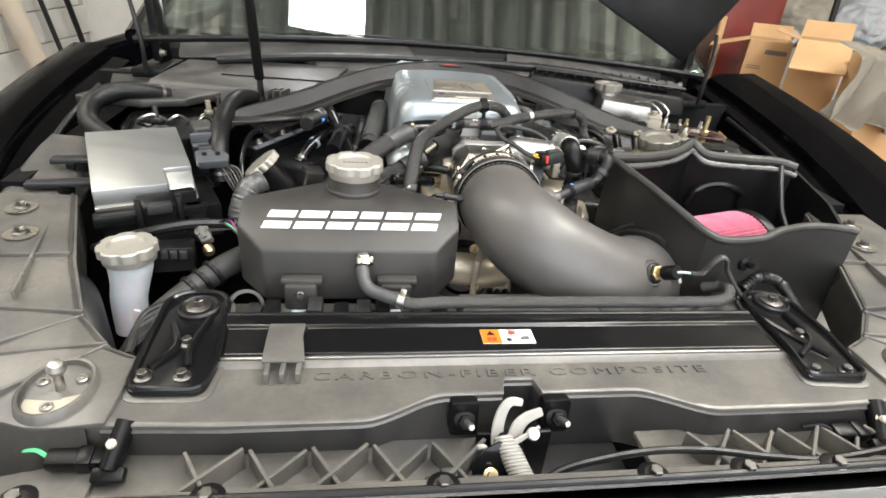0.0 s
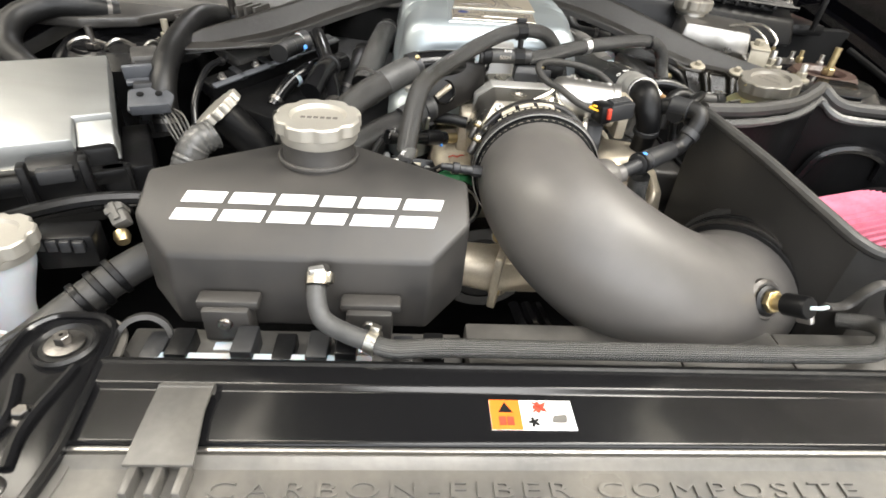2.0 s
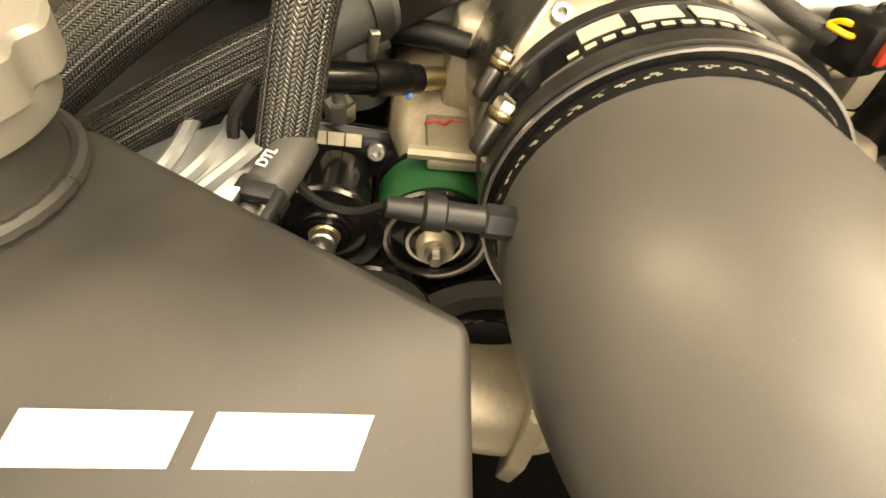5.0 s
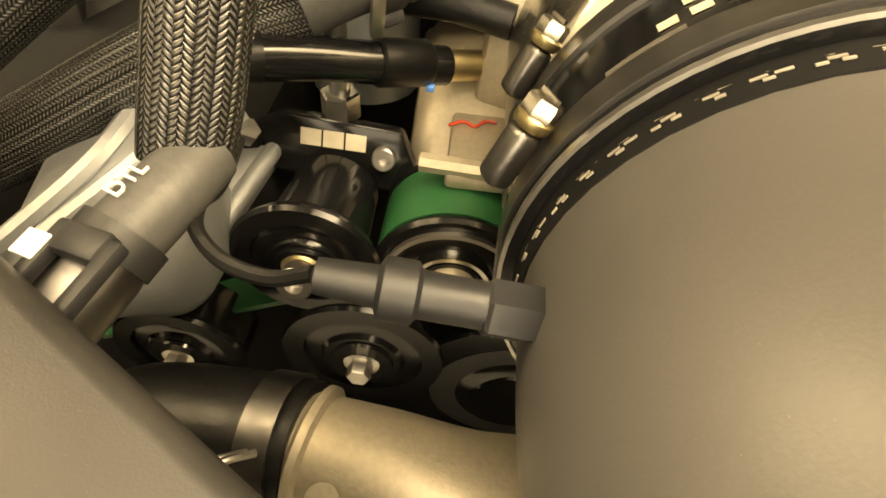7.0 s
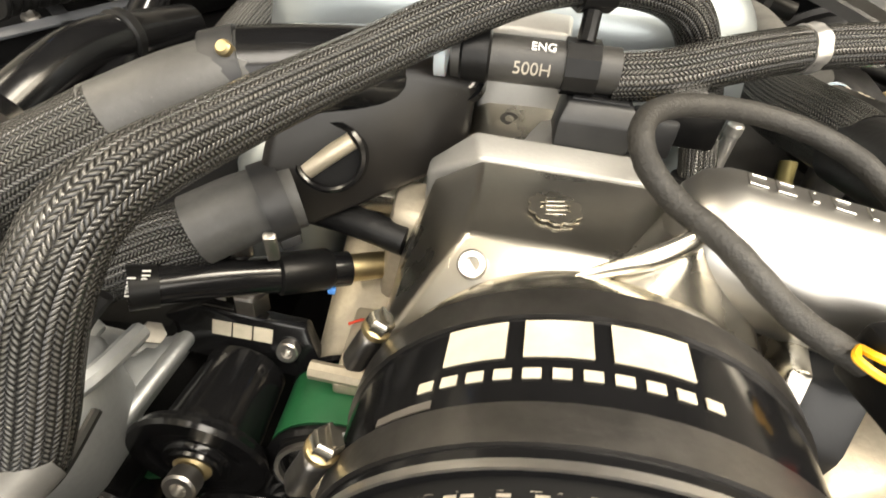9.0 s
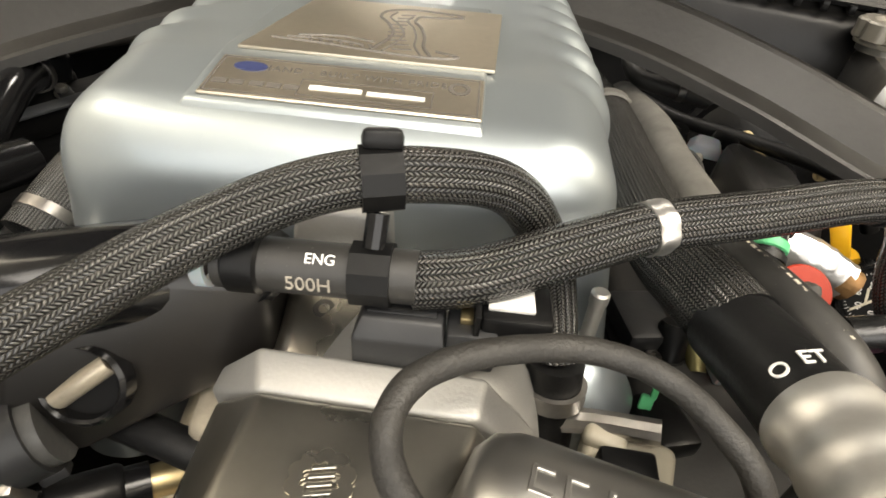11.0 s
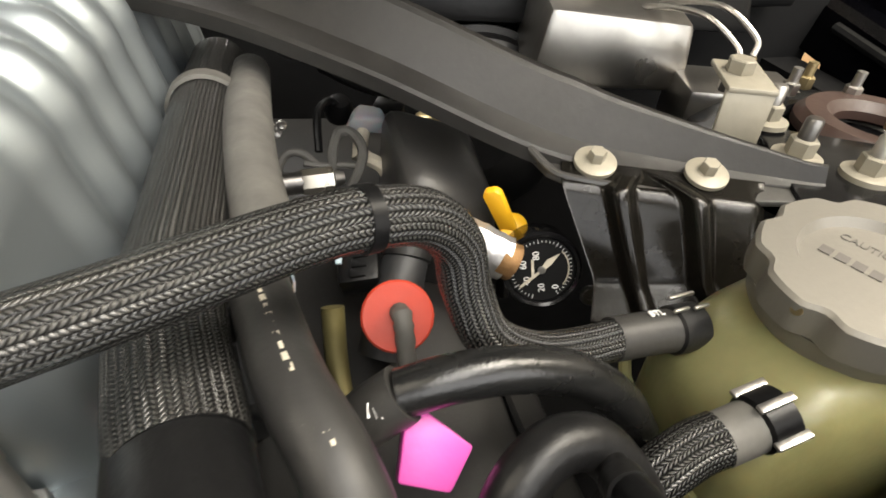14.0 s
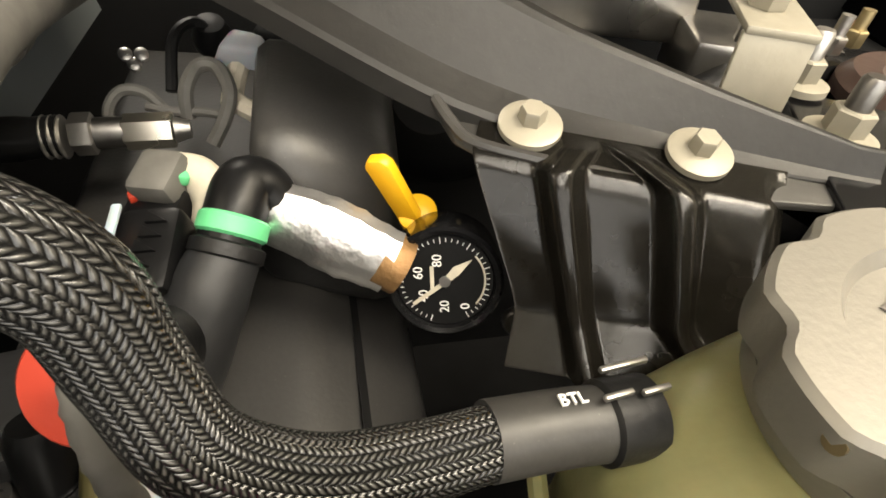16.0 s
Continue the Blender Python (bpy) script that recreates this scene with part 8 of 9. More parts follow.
part("left_tray", hull([(-0.64, 0.80, 0.96), (-0.30, 0.76, 0.97), (-0.64, 0.82, 1.0), (-0.33, 0.78, 1.0), (-0.60, 0.98, 1.02), (-0.18, 0.96, 1.025), (-0.60, 1.0, 0.96), (-0.18, 1.0, 0.96)], 0.010, 3), TRIM, co)
part("left_panel", hull([(-0.50, 0.86, 1.012), (-0.26, 0.84, 1.012), (-0.48, 0.96, 1.026), (-0.22, 0.94, 1.030), (-0.5, 0.9, 0.99), (-0.24, 0.9, 0.99)], 0.004, 2), TRIM, co)
part("centre", hull([(-0.30, 0.92, 0.98), (0.32, 0.92, 0.98), (-0.30, 0.94, 1.035), (0.30, 0.94, 1.04), (-0.34, 1.06, 1.05), (0.34, 1.06, 1.055), (-0.34, 1.06, 0.98), (0.34, 1.06, 0.98)], 0.008, 2), TRIM, co)
part("right_tray", hull([(0.22, 0.90, 0.98), (0.62, 0.86, 0.97), (0.22, 0.92, 1.045), (0.62, 0.88, 1.015), (0.26, 1.06, 1.06), (0.66, 1.02, 1.045), (0.26, 1.06, 0.98), (0.66, 1.02, 0.98)], 0.008, 2), BLACK, co)
for k in range(15):
    part("slat", at(bx(0.006, 0.085, 0.008, 0.001), 0.25 + 0.024 * k, 0.955 - 0.0025 * k, 1.052 - 0.0012 * k, 4, 0, -22), BLACK, co)
for k in range(4):
    part("slat", tube([(0.235, 0.925 + 0.022 * k, 1.054 + 0.001 * k), (0.62, 0.885 + 0.022 * k, 1.034 + 0.001 * k)], 0.004, 6, 3), BLACK, co)
part("weatherstrip", tube([(-0.52, 0.93, 1.028), (-0.3, 0.955, 1.045), (0, 0.965, 1.053), (0.3, 0.955, 1.05), (0.58, 0.90, 1.03)], 0.010, 10, 8), RUBBER, co)
part("raised_panel", hull([(-0.62, 0.97, 1.02), (-0.05, 1.02, 1.05), (-0.62, 1.01, 1.06), (-0.08, 1.04, 1.075), (-0.62, 1.05, 1.03), (-0.05, 1.07, 1.05)], 0.006, 2), TRIM, co)
part("raised_panel", hull([(0.18, 1.0, 1.05), (0.60, 0.97, 1.04), (0.18, 1.03, 1.075), (0.60, 1.0, 1.06), (0.18, 1.06, 1.05), (0.62, 1.04, 1.04)], 0.006, 2), TRIM, co)


def glass_sheet(t):
    bm = bmesh.new()
    grid = []
    for j in range(9):
        v = j / 8
        row = []
        for k in range(17):
            u = k / 16 * 2 - 1
            row.append(bm.verts.new((u * (0.70 - 0.10 * v), 1.07 + 0.78 * v + 0.10 * (1 - u * u) - 0.12, 1.065 + 0.42 * v + 0.02 * (1 - u * u))))
        grid.append(row)
    for a, b in zip(grid, grid[1:]):
        for k in range(16):
            bm.faces.new((a[k], a[k + 1], b[k + 1], b[k]))
    bmesh.ops.solidify(bm, geom=bm.faces[:], thickness=t)
    bmesh.ops.recalc_face_normals(bm, faces=bm.faces)
    return bm


wsh = thing("windscreen", (0, 1.1, 1.06), "tinted sloping car windscreen", "windscreen")
ws = part("glass", glass_sheet(0.005), GLASS, wsh)
part("lower_trim", tube([(u * 0.70, 1.045 - 0.10 * u * u, 1.079 - 0.02 * u * u) for u in [-1 + k / 5 for k in range(11)]], 0.008, 8, 3), BLACK, wsh)
ws.visible_shadow = False
cabin = thing("car_cabin", (0, 1.9, 0.9), "dark car cabin and roof behind the windscreen", "car body")
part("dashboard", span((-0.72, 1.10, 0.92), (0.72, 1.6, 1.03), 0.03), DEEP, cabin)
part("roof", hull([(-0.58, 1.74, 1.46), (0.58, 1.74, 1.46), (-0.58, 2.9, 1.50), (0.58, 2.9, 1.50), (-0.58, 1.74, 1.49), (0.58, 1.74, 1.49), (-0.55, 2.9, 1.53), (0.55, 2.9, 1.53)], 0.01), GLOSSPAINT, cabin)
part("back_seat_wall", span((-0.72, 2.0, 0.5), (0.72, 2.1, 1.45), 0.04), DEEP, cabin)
for s in (-1, 1):
    part("pillar", tube([(s * 0.72, 1.02, 1.05), (s * 0.66, 1.40, 1.27), (s * 0.60, 1.76, 1.48)], 0.028, 10, 6), GLOSSPAINT, cabin)
    part("door_side", span((s * 0.86 - 0.03, 1.1, 0.35), (s * 0.86 + 0.03, 3.2, 1.02), 0.02), GLOSSPAINT, cabin)
    wp = thing("wiper_arm", (s * 0.3, 1.05, 1.06), "black windscreen wiper arm", "wiper", "wiper arms")
    part("arm", tube([(-0.45 + 0.55 * (s > 0), 1.045, 1.075), (-0.2 + 0.55 * (s > 0), 1.055, 1.085), (0.12 + 0.5 * (s > 0), 1.05, 1.08)], 0.007, 8, 5), BLACK, wp)

solid("cowl_corner", at(prism([(-0.733, 0.709), (-0.712, 0.813), (-0.766, 0.969), (-0.751, 1.02), (-0.620, 1.03), (-0.486, 0.960), (-0.477, 0.803), (-0.533, 0.719), (-0.607, 0.691), (-0.670, 0.700)][::-1], 0.016, 0.004, 3), 0, 0, 0.970), BRACE, "dusty black plastic cowl corner panel", "car trim")

# open hood, its hinges and stay
hd = thing("hood", (0, 0.95, 1.05), "open black hood raised over the engine", "hood")
HM = pose(0, 1.00, 1.32, 0, 0, 0) @ Matrix.Rotation(radians(-58), 4, "X")
skin = at(bx(1.50, 1.12, 0.03, 0.012), 0, -0.60, 0.03)
part("skin", xf(skin, HM), GLOSSPAINT, hd)
part("inner_frame", xf(join(span((-0.72, -1.12, -0.01), (-0.60, -0.03, 0.014), 0.006), span((0.60, -1.12, -0.01), (0.72, -0.03, 0.014), 0.006), span((-0.60, -0.16, -0.01), (0.60, -0.03, 0.014), 0.006), span((-0.60, -1.12, -0.01), (0.60, -1.0, 0.014), 0.006)), HM), BLACK, hd)
part("rear_corner", hull([(0.622, 0.955, 1.094), (0.638, 0.955, 1.094), (0.375, 0.965, 1.215), (0.755, 0.965, 1.252), (0.33, 1.0, 1.40), (0.80, 1.0, 1.40), (0.63, 0.985, 1.10), (0.38, 0.985, 1.22), (0.76, 0.985, 1.26)], 0.006, 2), BLACK, hd)
for s in (-1, 1):
    hg = thing("hinge_assembly", (s * 0.70, 1.0, 1.0), "black stamped hood hinge", "hinge", "hood hinges")
    part("arm", hull([(s * 0.655, 0.975, 1.01), (s * 0.675, 0.975, 1.01), (s * 0.655, 1.05, 1.0), (s * 0.675, 1.05, 1.0), (s * 0.655, 1.03, 1.15), (s * 0.675, 1.03, 1.15), (s * 0.655, 0.97, 1.24), (s * 0.675, 0.97, 1.24), (s * 0.655, 1.0, 1.25), (s * 0.675, 1.0, 1.25)], 0.004), BLACK, hg)
    part("base", span((s * 0.665 - 0.035, 0.90, 0.985), (s * 0.665 + 0.035, 1.05, 1.005), 0.004), BLACK, hg)
    for z in (1.03, 1.06):
        put("bolt", STEELBOLT, up((s * 0.653, 0.97, z), (-s, -0.3, 0)) @ Matrix.Scale(1.3, 4), hg)
    solid("hinge_hose", tube([(s * 0.69, 0.93, 1.16), (s * 0.665, 0.88, 1.12), (s * 0.655, 0.87, 1.06), (s * 0.66, 0.88, 1.0)], 0.005, 8, 7), RUBBER, "thin black washer hose by the hinge", "hose")
pr = thing("hood_strut", (-0.395, 0.75, 0.98), "black hood gas strut with a blue band", "strut")
P0_, P1_ = Vector((-0.390, 0.735, 0.982)), Vector((-0.390, 0.592, 1.497))
part("tube", tube([P0_.lerp(P1_, 0.10), P1_], 0.0095, 14, 4), BLACK, pr)
part("rod", tube([P0_, P0_.lerp(P1_, 0.10)], 0.006, 12, 2), DARKST, pr)
part("ball_end", at(lathe([(0.012, -0.014), (0.013, 0.0), (0.010, 0.014), (0, 0.018)], 18), *P0_), BLACK, pr)
part("band", xf(lathe([(0.0096, 0), (0.0101, 0), (0.0101, 0.02), (0.0096, 0.02)], 18), up(P0_.lerp(P1_, 0.52), P1_ - P0_)), BLUE, pr, "small blue band")
put("bolt", STEELBOLT, up(P0_ + Vector((0.022, -0.01, 0.004)), (1, -0.4, 0.2)), pr)

# ---- fuse box corner ----
fx = thing("fuse_box", (-0.527, 0.44, 0.84), "black fuse box under a brushed aluminium cover", "fuse box")
FM = pose(-0.527, 0.440, 0.0, 0, 0, 24)
part("box", xf(span((-0.064, -0.100, 0.845), (0.064, 0.090, 0.935), 0.006), FM), BLACK, fx)
FC = FM @ pose(0, 0, 0.9665, 9, 0, 0)
part("cover", xf(at(prism([(-0.066, -0.106), (0.028, -0.106), (0.028, -0.060), (0.066, -0.060), (0.066, 0.085), (-0.066, 0.085)], 0.030, 0.0022), 0, 0, -0.030), FC), COVERAL, fx, "brushed aluminium cover")
part("cover_step", xf(hull([(0.029, -0.096, -0.016), (0.063, -0.094, -0.018), (0.065, -0.062, -0.006), (0.029, -0.062, -0.006), (0.029, -0.103, -0.034), (0.067, -0.102, -0.034), (0.067, -0.061, -0.034), (0.029, -0.061, -0.034)], 0.002), FC), COVERAL, fx)
part("cover_lip", xf(span((-0.067, -0.1085, -0.036), (0.029, -0.1045, -0.026), 0.001), FC), CAST, fx, "bright folded cover edge")
FM = FM @ Matrix.Translation((0, 0.024, -0.006))
lt = part("latch", xf(hull([(-0.020, -0.152, 0.880), (0.040, -0.152, 0.880), (-0.016, -0.158, 0.935), (0.036, -0.158, 0.935), (-0.016, -0.132, 0.945), (0.036, -0.132, 0.945), (-0.020, -0.132, 0.880), (0.040, -0.132, 0.880)], 0.003), FM), BLACK, fx)
part("latch_tab", xf(span((-0.006, -0.164, 0.925), (0.026, -0.152, 0.940), 0.002), FM), GREYP, lt)
part("relay", xf(span((0.044, -0.140, 0.872), (0.074, -0.124, 0.922), 0.003), FM), BLACK, fx)
part("relay_window", xf(span((0.048, -0.1415, 0.880), (0.070, -0.1395, 0.914), 0.001), FM), DEEP, fx)
for k in (-1, 1):
    part("latch_cheek", xf(span((0.010 + 0.026 * k - 0.004, -0.166, 0.890), (0.010 + 0.026 * k + 0.004, -0.150, 0.948), 0.002), FM), BLACK, lt)
part("ledge", xf(span((-0.072, -0.142, 0.905), (0.070, -0.120, 0.922), 0.003), FM), BLACK, fx)
part("side_case", xf(span((0.064, -0.125, 0.86), (0.096, 0.0, 0.915), 0.004), FM), BLACK, fx)
part("side_handle", xf(at(bx(0.052, 0.010, 0.010, 0.002), 0.088, -0.146, 0.884, 0, 8, 12), FM), WORNGREY, fx, "pale grey latch handle")
jb = thing("junction_block", (-0.46, 0.52, 0.86), "grey relay block with wires beside the fuse box", "connector")
part("body", at(bx(0.045, 0.085, 0.05, 0.004), -0.452, 0.545, 0.935, 0, 0, 24), GREYP, jb)
part("lid", at(bx(0.034, 0.05, 0.022, 0.004), -0.468, 0.575, 0.968, 0, 0, 24), TRIM, jb)
part("clip", at(bx(0.030, 0.016, 0.014, 0.002), -0.452, 0.545, 0.966, 10, 0, 24), GREYP, jb)
part("plate", at(join(prism(rounded([(-0.026, -0.022), (0.020, -0.026), (0.028, 0.004), (0.014, 0.024), (-0.024, 0.020)], 0.006), 0.004, 0.001), at(bx(0.044, 0.004, 0.014, 0.001), 0, -0.023, 0.006)), -0.432, 0.486, 0.944, 18, 0, 20), BLUEGREY, jb, "blue-grey plastic bracket plate")
for dx, dy in ((-0.012, 0.002), (0.008, 0.008)):
    # A flat dark disc, coloured as the shade inside a hole.
    part("hole", at(lathe([(0.0042, 0), (0.0042, 0.001), (0, 0.001)], 18), -0.432 + dx, 0.486 + dy, 0.951, 18, 0, 20), DEEP, jb)
part("clip_face", at(bx(0.034, 0.006, 0.020, 0.002), -0.455, 0.520, 0.968, 14, 0, 24), BLUEGREY, jb)
part("clip_lip", at(bx(0.030, 0.010, 0.005, 0.001), -0.453, 0.514, 0.958, 14, 0, 24), BLUEGREY, jb)
for k in range(6):
    part("wire", tube([(-0.425 + 0.004 * k, 0.485, 0.935), (-0.41 + 0.005 * k, 0.462, 0.925 + 0.002 * k), (-0.395 + 0.004 * k, 0.45, 0.905), (-0.39, 0.46, 0.88)], 0.0013, 6, 5), WORNGREY if k % 2 else RUBGREY, jb)
wb = thing("washer_bottle", (-0.466, 0.205, 0.80), "white plastic washer bottle neck with a scalloped cap", "bottle")
part("bottle", tube([(-0.4715, 0.2262, 0.905), (-0.4725, 0.2245, 0.888), (-0.475, 0.220, 0.866), (-0.4785, 0.215, 0.842), (-0.480, 0.213, 0.80)], [0.0268, 0.0262, 0.0225, 0.0212, 0.0205], 32, 5), WHITEP, wb)
part("cap", at(knob_cap(0.0345, 0.014, 0.008), -0.4717, 0.2264, 0.906), CAPM, wb, "beige anodised scalloped screw cap")
part("fin", at(bx(0.008, 0.004, 0.03, 0.001), -0.452, 0.168, 0.845, 0, 10, 0), WHITEP, wb)
wa = thing("corner_hoses", (-0.46, 0.12, 0.78), "dark cables and a black duct in the corner", "cable")
part("duct", tube([(-0.54, 0.20, 0.86), (-0.515, 0.16, 0.87), (-0.495, 0.125, 0.85), (-0.48, 0.10, 0.81)], 0.030, 16, 6), GREYP, wa)
for k in range(6):
    part("cable", tube([(-0.46 + 0.006 * k, 0.07 + 0.004 * k, 0.835 + 0.004 * k), (-0.43, 0.10 + 0.008 * k, 0.855 + 0.003 * k), (-0.405, 0.135 + 0.006 * k, 0.86 + 0.003 * k), (-0.38, 0.18 + 0.008 * k, 0.862)], 0.0055, 8, 6), RUBBER if k % 2 else BLACK, wa)
ra = thing("upper_radiator_hose", (-0.36, 0.2, 0.86), "black ribbed hose joint running beside the tank", "hose")
part("hose", tube([(-0.42, 0.155, 0.86), (-0.392, 0.195, 0.873), (-0.362, 0.225, 0.886), (-0.335, 0.25, 0.892)], 0.016, 18, 6), RUBGREY, ra)
for k in range(3):
    part("ring", xf(lathe([(0.016, 0), (0.0185, 0.001), (0.0185, 0.006), (0.016, 0.007)], 24), up(Vector((-0.395, 0.192, 0.872)) + Vector((0.011, 0.0115, 0.005)) * k, (0.66, 0.69, 0.3))), BLACK, ra)
part("end_ring", xf(lathe([(0.017, 0), (0.021, 0.001), (0.021, 0.010), (0.017, 0.011)], 26), up((-0.318, 0.145, 0.880), (0.3, -0.7, 0.4))), RUBGREY, ra)
sq = thing("wire_plugs", (-0.42, 0.28, 0.85), "black and white wire plugs beside the fuse box", "connector")
part("block", at(bx(0.052, 0.030, 0.036, 0.003), -0.432, 0.262, 0.884, 0, 0, 10), BLACK, sq)
for k in range(4):
    part("cell", at(bx(0.009, 0.006, 0.012, 0.001), -0.450 + 0.012 * k, 0.246, 0.894, 0, 0, 10), GREYP, sq)
part("plug", at(join(bx(0.016, 0.028, 0.015, 0.003), at(bx(0.019, 0.008, 0.018, 0.002), 0, 0.004, 0), at(bx(0.006, 0.020, 0.004, 0.001), 0, 0.0, 0.009)), -0.402, 0.300, 0.896, 30, -20, 25), WORNGREY, sq, "dull grey wire plug")
part("brass_tip", xf(lathe([(0.007, 0), (0.008, 0.006), (0.006, 0.012), (0, 0.012)], 14), up((-0.394, 0.281, 0.887), (0.4, -0.7, -0.4))), BRASS, sq)
for k in range(5):
    part("wire", tube([(-0.40, 0.312, 0.902), (-0.385 + 0.004 * k, 0.318, 0.906 + 0.002 * k), (-0.365, 0.31 + 0.003 * k, 0.90), (-0.345, 0.29, 0.885)], 0.0014, 6, 5), (RUBGREY, LIME, BLACK, PINK, BLACK)[k], sq)
solid("flat_loom", tube([(-0.55, 0.30, 0.872), (-0.48, 0.288, 0.902), (-0.42, 0.305, 0.910), (-0.36, 0.33, 0.90)], 0.007, 8, 6), RUBBER, "taped wiring loom below the fuse box", "cable")
fl_ = thing("oil_filler", (-0.335, 0.50, 0.88), "black filler neck with a knurled aluminium cap", "filler")
FA = Vector((-0.62, -0.05, 0.78)).normalized()
part("cap", xf(lathe([(0.031, 0), (0.033, 0.001), (0.033, 0.0115), (0.031, 0.013), (0, 0.013)], 112, 14, 0.0034), up(Vector((-0.350, 0.494, 0.929)), FA)), CAPM, fl_, "knurled aluminium filler cap")
part("neck", xf(lathe([(0.023, -0.075), (0.023, -0.002), (0.025, 0.0), (0, 0.0)], 32), up(Vector((-0.350, 0.494, 0.929)), FA)), BLACK, fl_)
part("bend", tube([(-0.345, 0.44, 0.925), (-0.362, 0.425, 0.918), (-0.375, 0.41, 0.89), (-0.378, 0.40, 0.86)], 0.018, 18, 12, ribs=lambda s: 0.0007 * math.sin(s * 900)), PALEHOSE, fl_, "clear grey bent hose")
for nm, pts, r, m_, lab in (
    ("rubber_duct", [(-0.425, 0.50, 0.90), (-0.428, 0.515, 0.945), (-0.432, 0.56, 0.975), (-0.435, 0.64, 0.990), (-0.425, 0.70, 0.998), (-0.40, 0.75, 0.985)], 0.0165, RUBBER, "thick matt black duct rising to the cowl"),
    ("rubber_duct", [(-0.605, 0.585, 0.920), (-0.640, 0.595, 0.942), (-0.676, 0.625, 0.960), (-0.682, 0.665, 0.984), (-0.655, 0.697, 0.997), (-0.615, 0.712, 0.999), (-0.575, 0.745, 0.985)], 0.0175, RUBBER, "thick matt black duct curving behind the fuse box"),
    ("thin_pipe", [(-0.385, 0.485, 0.90), (-0.392, 0.52, 0.935), (-0.385, 0.565, 0.962), (-0.37, 0.60, 0.966)], 0.0045, GLOSSB, "thin black sensor pipe"),
    ("bent_pipe", [(-0.262, 0.70, 0.985), (-0.25, 0.66, 0.990), (-0.232, 0.60, 0.978), (-0.215, 0.53, 0.965), (-0.205, 0.48, 0.945)], 0.0105, GLOSSB, "bent gloss black breather pipe"),
    ("breather_pipe", [(-0.30, 0.55, 0.92), (-0.285, 0.575, 0.940), (-0.262, 0.605, 0.955), (-0.24, 0.64, 0.955)], 0.0095, GLOSSB, "short gloss black pipe with a pale clip"),
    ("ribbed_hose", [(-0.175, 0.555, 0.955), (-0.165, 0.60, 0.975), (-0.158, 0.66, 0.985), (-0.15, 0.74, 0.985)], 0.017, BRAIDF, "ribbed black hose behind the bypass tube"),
    ("ribbed_hose", [(-0.205, 0.57, 0.93), (-0.19, 0.61, 0.955), (-0.185, 0.68, 0.965)], 0.014, RUBBER, "black rubber hose beside the coil cover"),
    ("loom", [(0.20, 0.40, 0.955), (0.205, 0.42, 0.985), (0.225, 0.43, 1.0), (0.245, 0.455, 1.0), (0.25, 0.48, 0.985)], 0.005, BLACK, "thin black loom loop by the airbox"),
    ("loom", [(0.175, 0.372, 1.005), (0.19, 0.385, 1.005), (0.205, 0.395, 0.998), (0.22, 0.40, 0.985)], 0.010, RUBBER, "black taped loom at the airbox corner"),
):
    ho = thing(nm, (pts[0][0], pts[0][1], min(p[2] for p in pts)), lab, "hose")
    part("hose", tube(pts, r, 16, 8), m_, ho)
    for k in (0, -1):
        a_, b_ = Vector(pts[k]), Vector(pts[1 if k == 0 else -2])
        part("end_band", xf(lathe([(r, 0), (r + 0.0012, 0), (r + 0.0012, 0.006), (r, 0.006)], 18), up(a_.lerp(b_, 0.2), b_ - a_)), DARKST if r > 0.009 else RUBBER, ho)
part("white_clip", xf(lathe([(0.0096, 0), (0.0112, 0), (0.0112, 0.006), (0.0096, 0.006)], 16), up((-0.276, 0.588, 0.946), (0.5, 0.7, 0.35))), WHITEP, fl_)
cv = thing("coil_cover", (-0.30, 0.62, 0.90), "black ribbed coil cover with bright studs", "engine part")
CM = basis((-0.315, 0.655, 0.945), (0.62, 0.78, 0.10), (-0.75, 0.60, 0.25))
part("rail", xf(bx(0.24, 0.028, 0.022, 0.003), CM), BLACK, cv)
part("lid", xf(at(bx(0.15, 0.060, 0.020, 0.004), 0.02, 0.042, 0.008), CM), TRIM, cv)
for k in range(4):
    put("bolt", STEELBOLT, CM @ pose(-0.095 + 0.058 * k, 0.0, 0.011) @ Matrix.Scale(0.9, 4), cv)
    part("notch", xf(at(bx(0.010, 0.030, 0.006, 0.001), -0.07 + 0.05 * k, -0.002, 0.011), CM), GREYP, cv)
part("cover_lower", hull([(-0.40, 0.55, 0.86), (-0.24, 0.47, 0.86), (-0.39, 0.56, 0.925), (-0.26, 0.49, 0.92), (-0.30, 0.86, 0.86), (-0.14, 0.82, 0.86), (-0.30, 0.86, 0.945), (-0.16, 0.82, 0.945)], 0.008, 2), BLACK, cv)
part("pipe_head", at(lathe([(0.014, -0.01), (0.015, 0.006), (0.010, 0.012), (0, 0.012)], 18), -0.262, 0.705, 0.988, -10, 0, 0), BLACK, cv)
part("metal_body", at(bx(0.034, 0.032, 0.034, 0.004), -0.272, 0.50, 0.912, 10, 10, 20), DULLAL, cv)
part("blue_tab", at(bx(0.006, 0.006, 0.005, 0.001), -0.238, 0.505, 0.945), BLUE, cv)
part("top_strip", xf(at(bx(0.235, 0.010, 0.003, 0.001), 0, -0.012, 0.0125), CM), BLUEGREY, cv)
gb = thing("breather_tube", (-0.2238, 0.5453, 0.9779), "gloss black breather tube beside the coil cover", "hose")
part("tube", tube([(-0.2343, 0.4804, 0.9683), (-0.2299, 0.4993, 0.9751), (-0.2255, 0.5230, 0.9805), (-0.2198, 0.5499, 0.9798), (-0.2159, 0.5780, 0.9748), (-0.2100, 0.6062, 0.9702)], 0.0125, 22, 8), GLOSSB, gb)
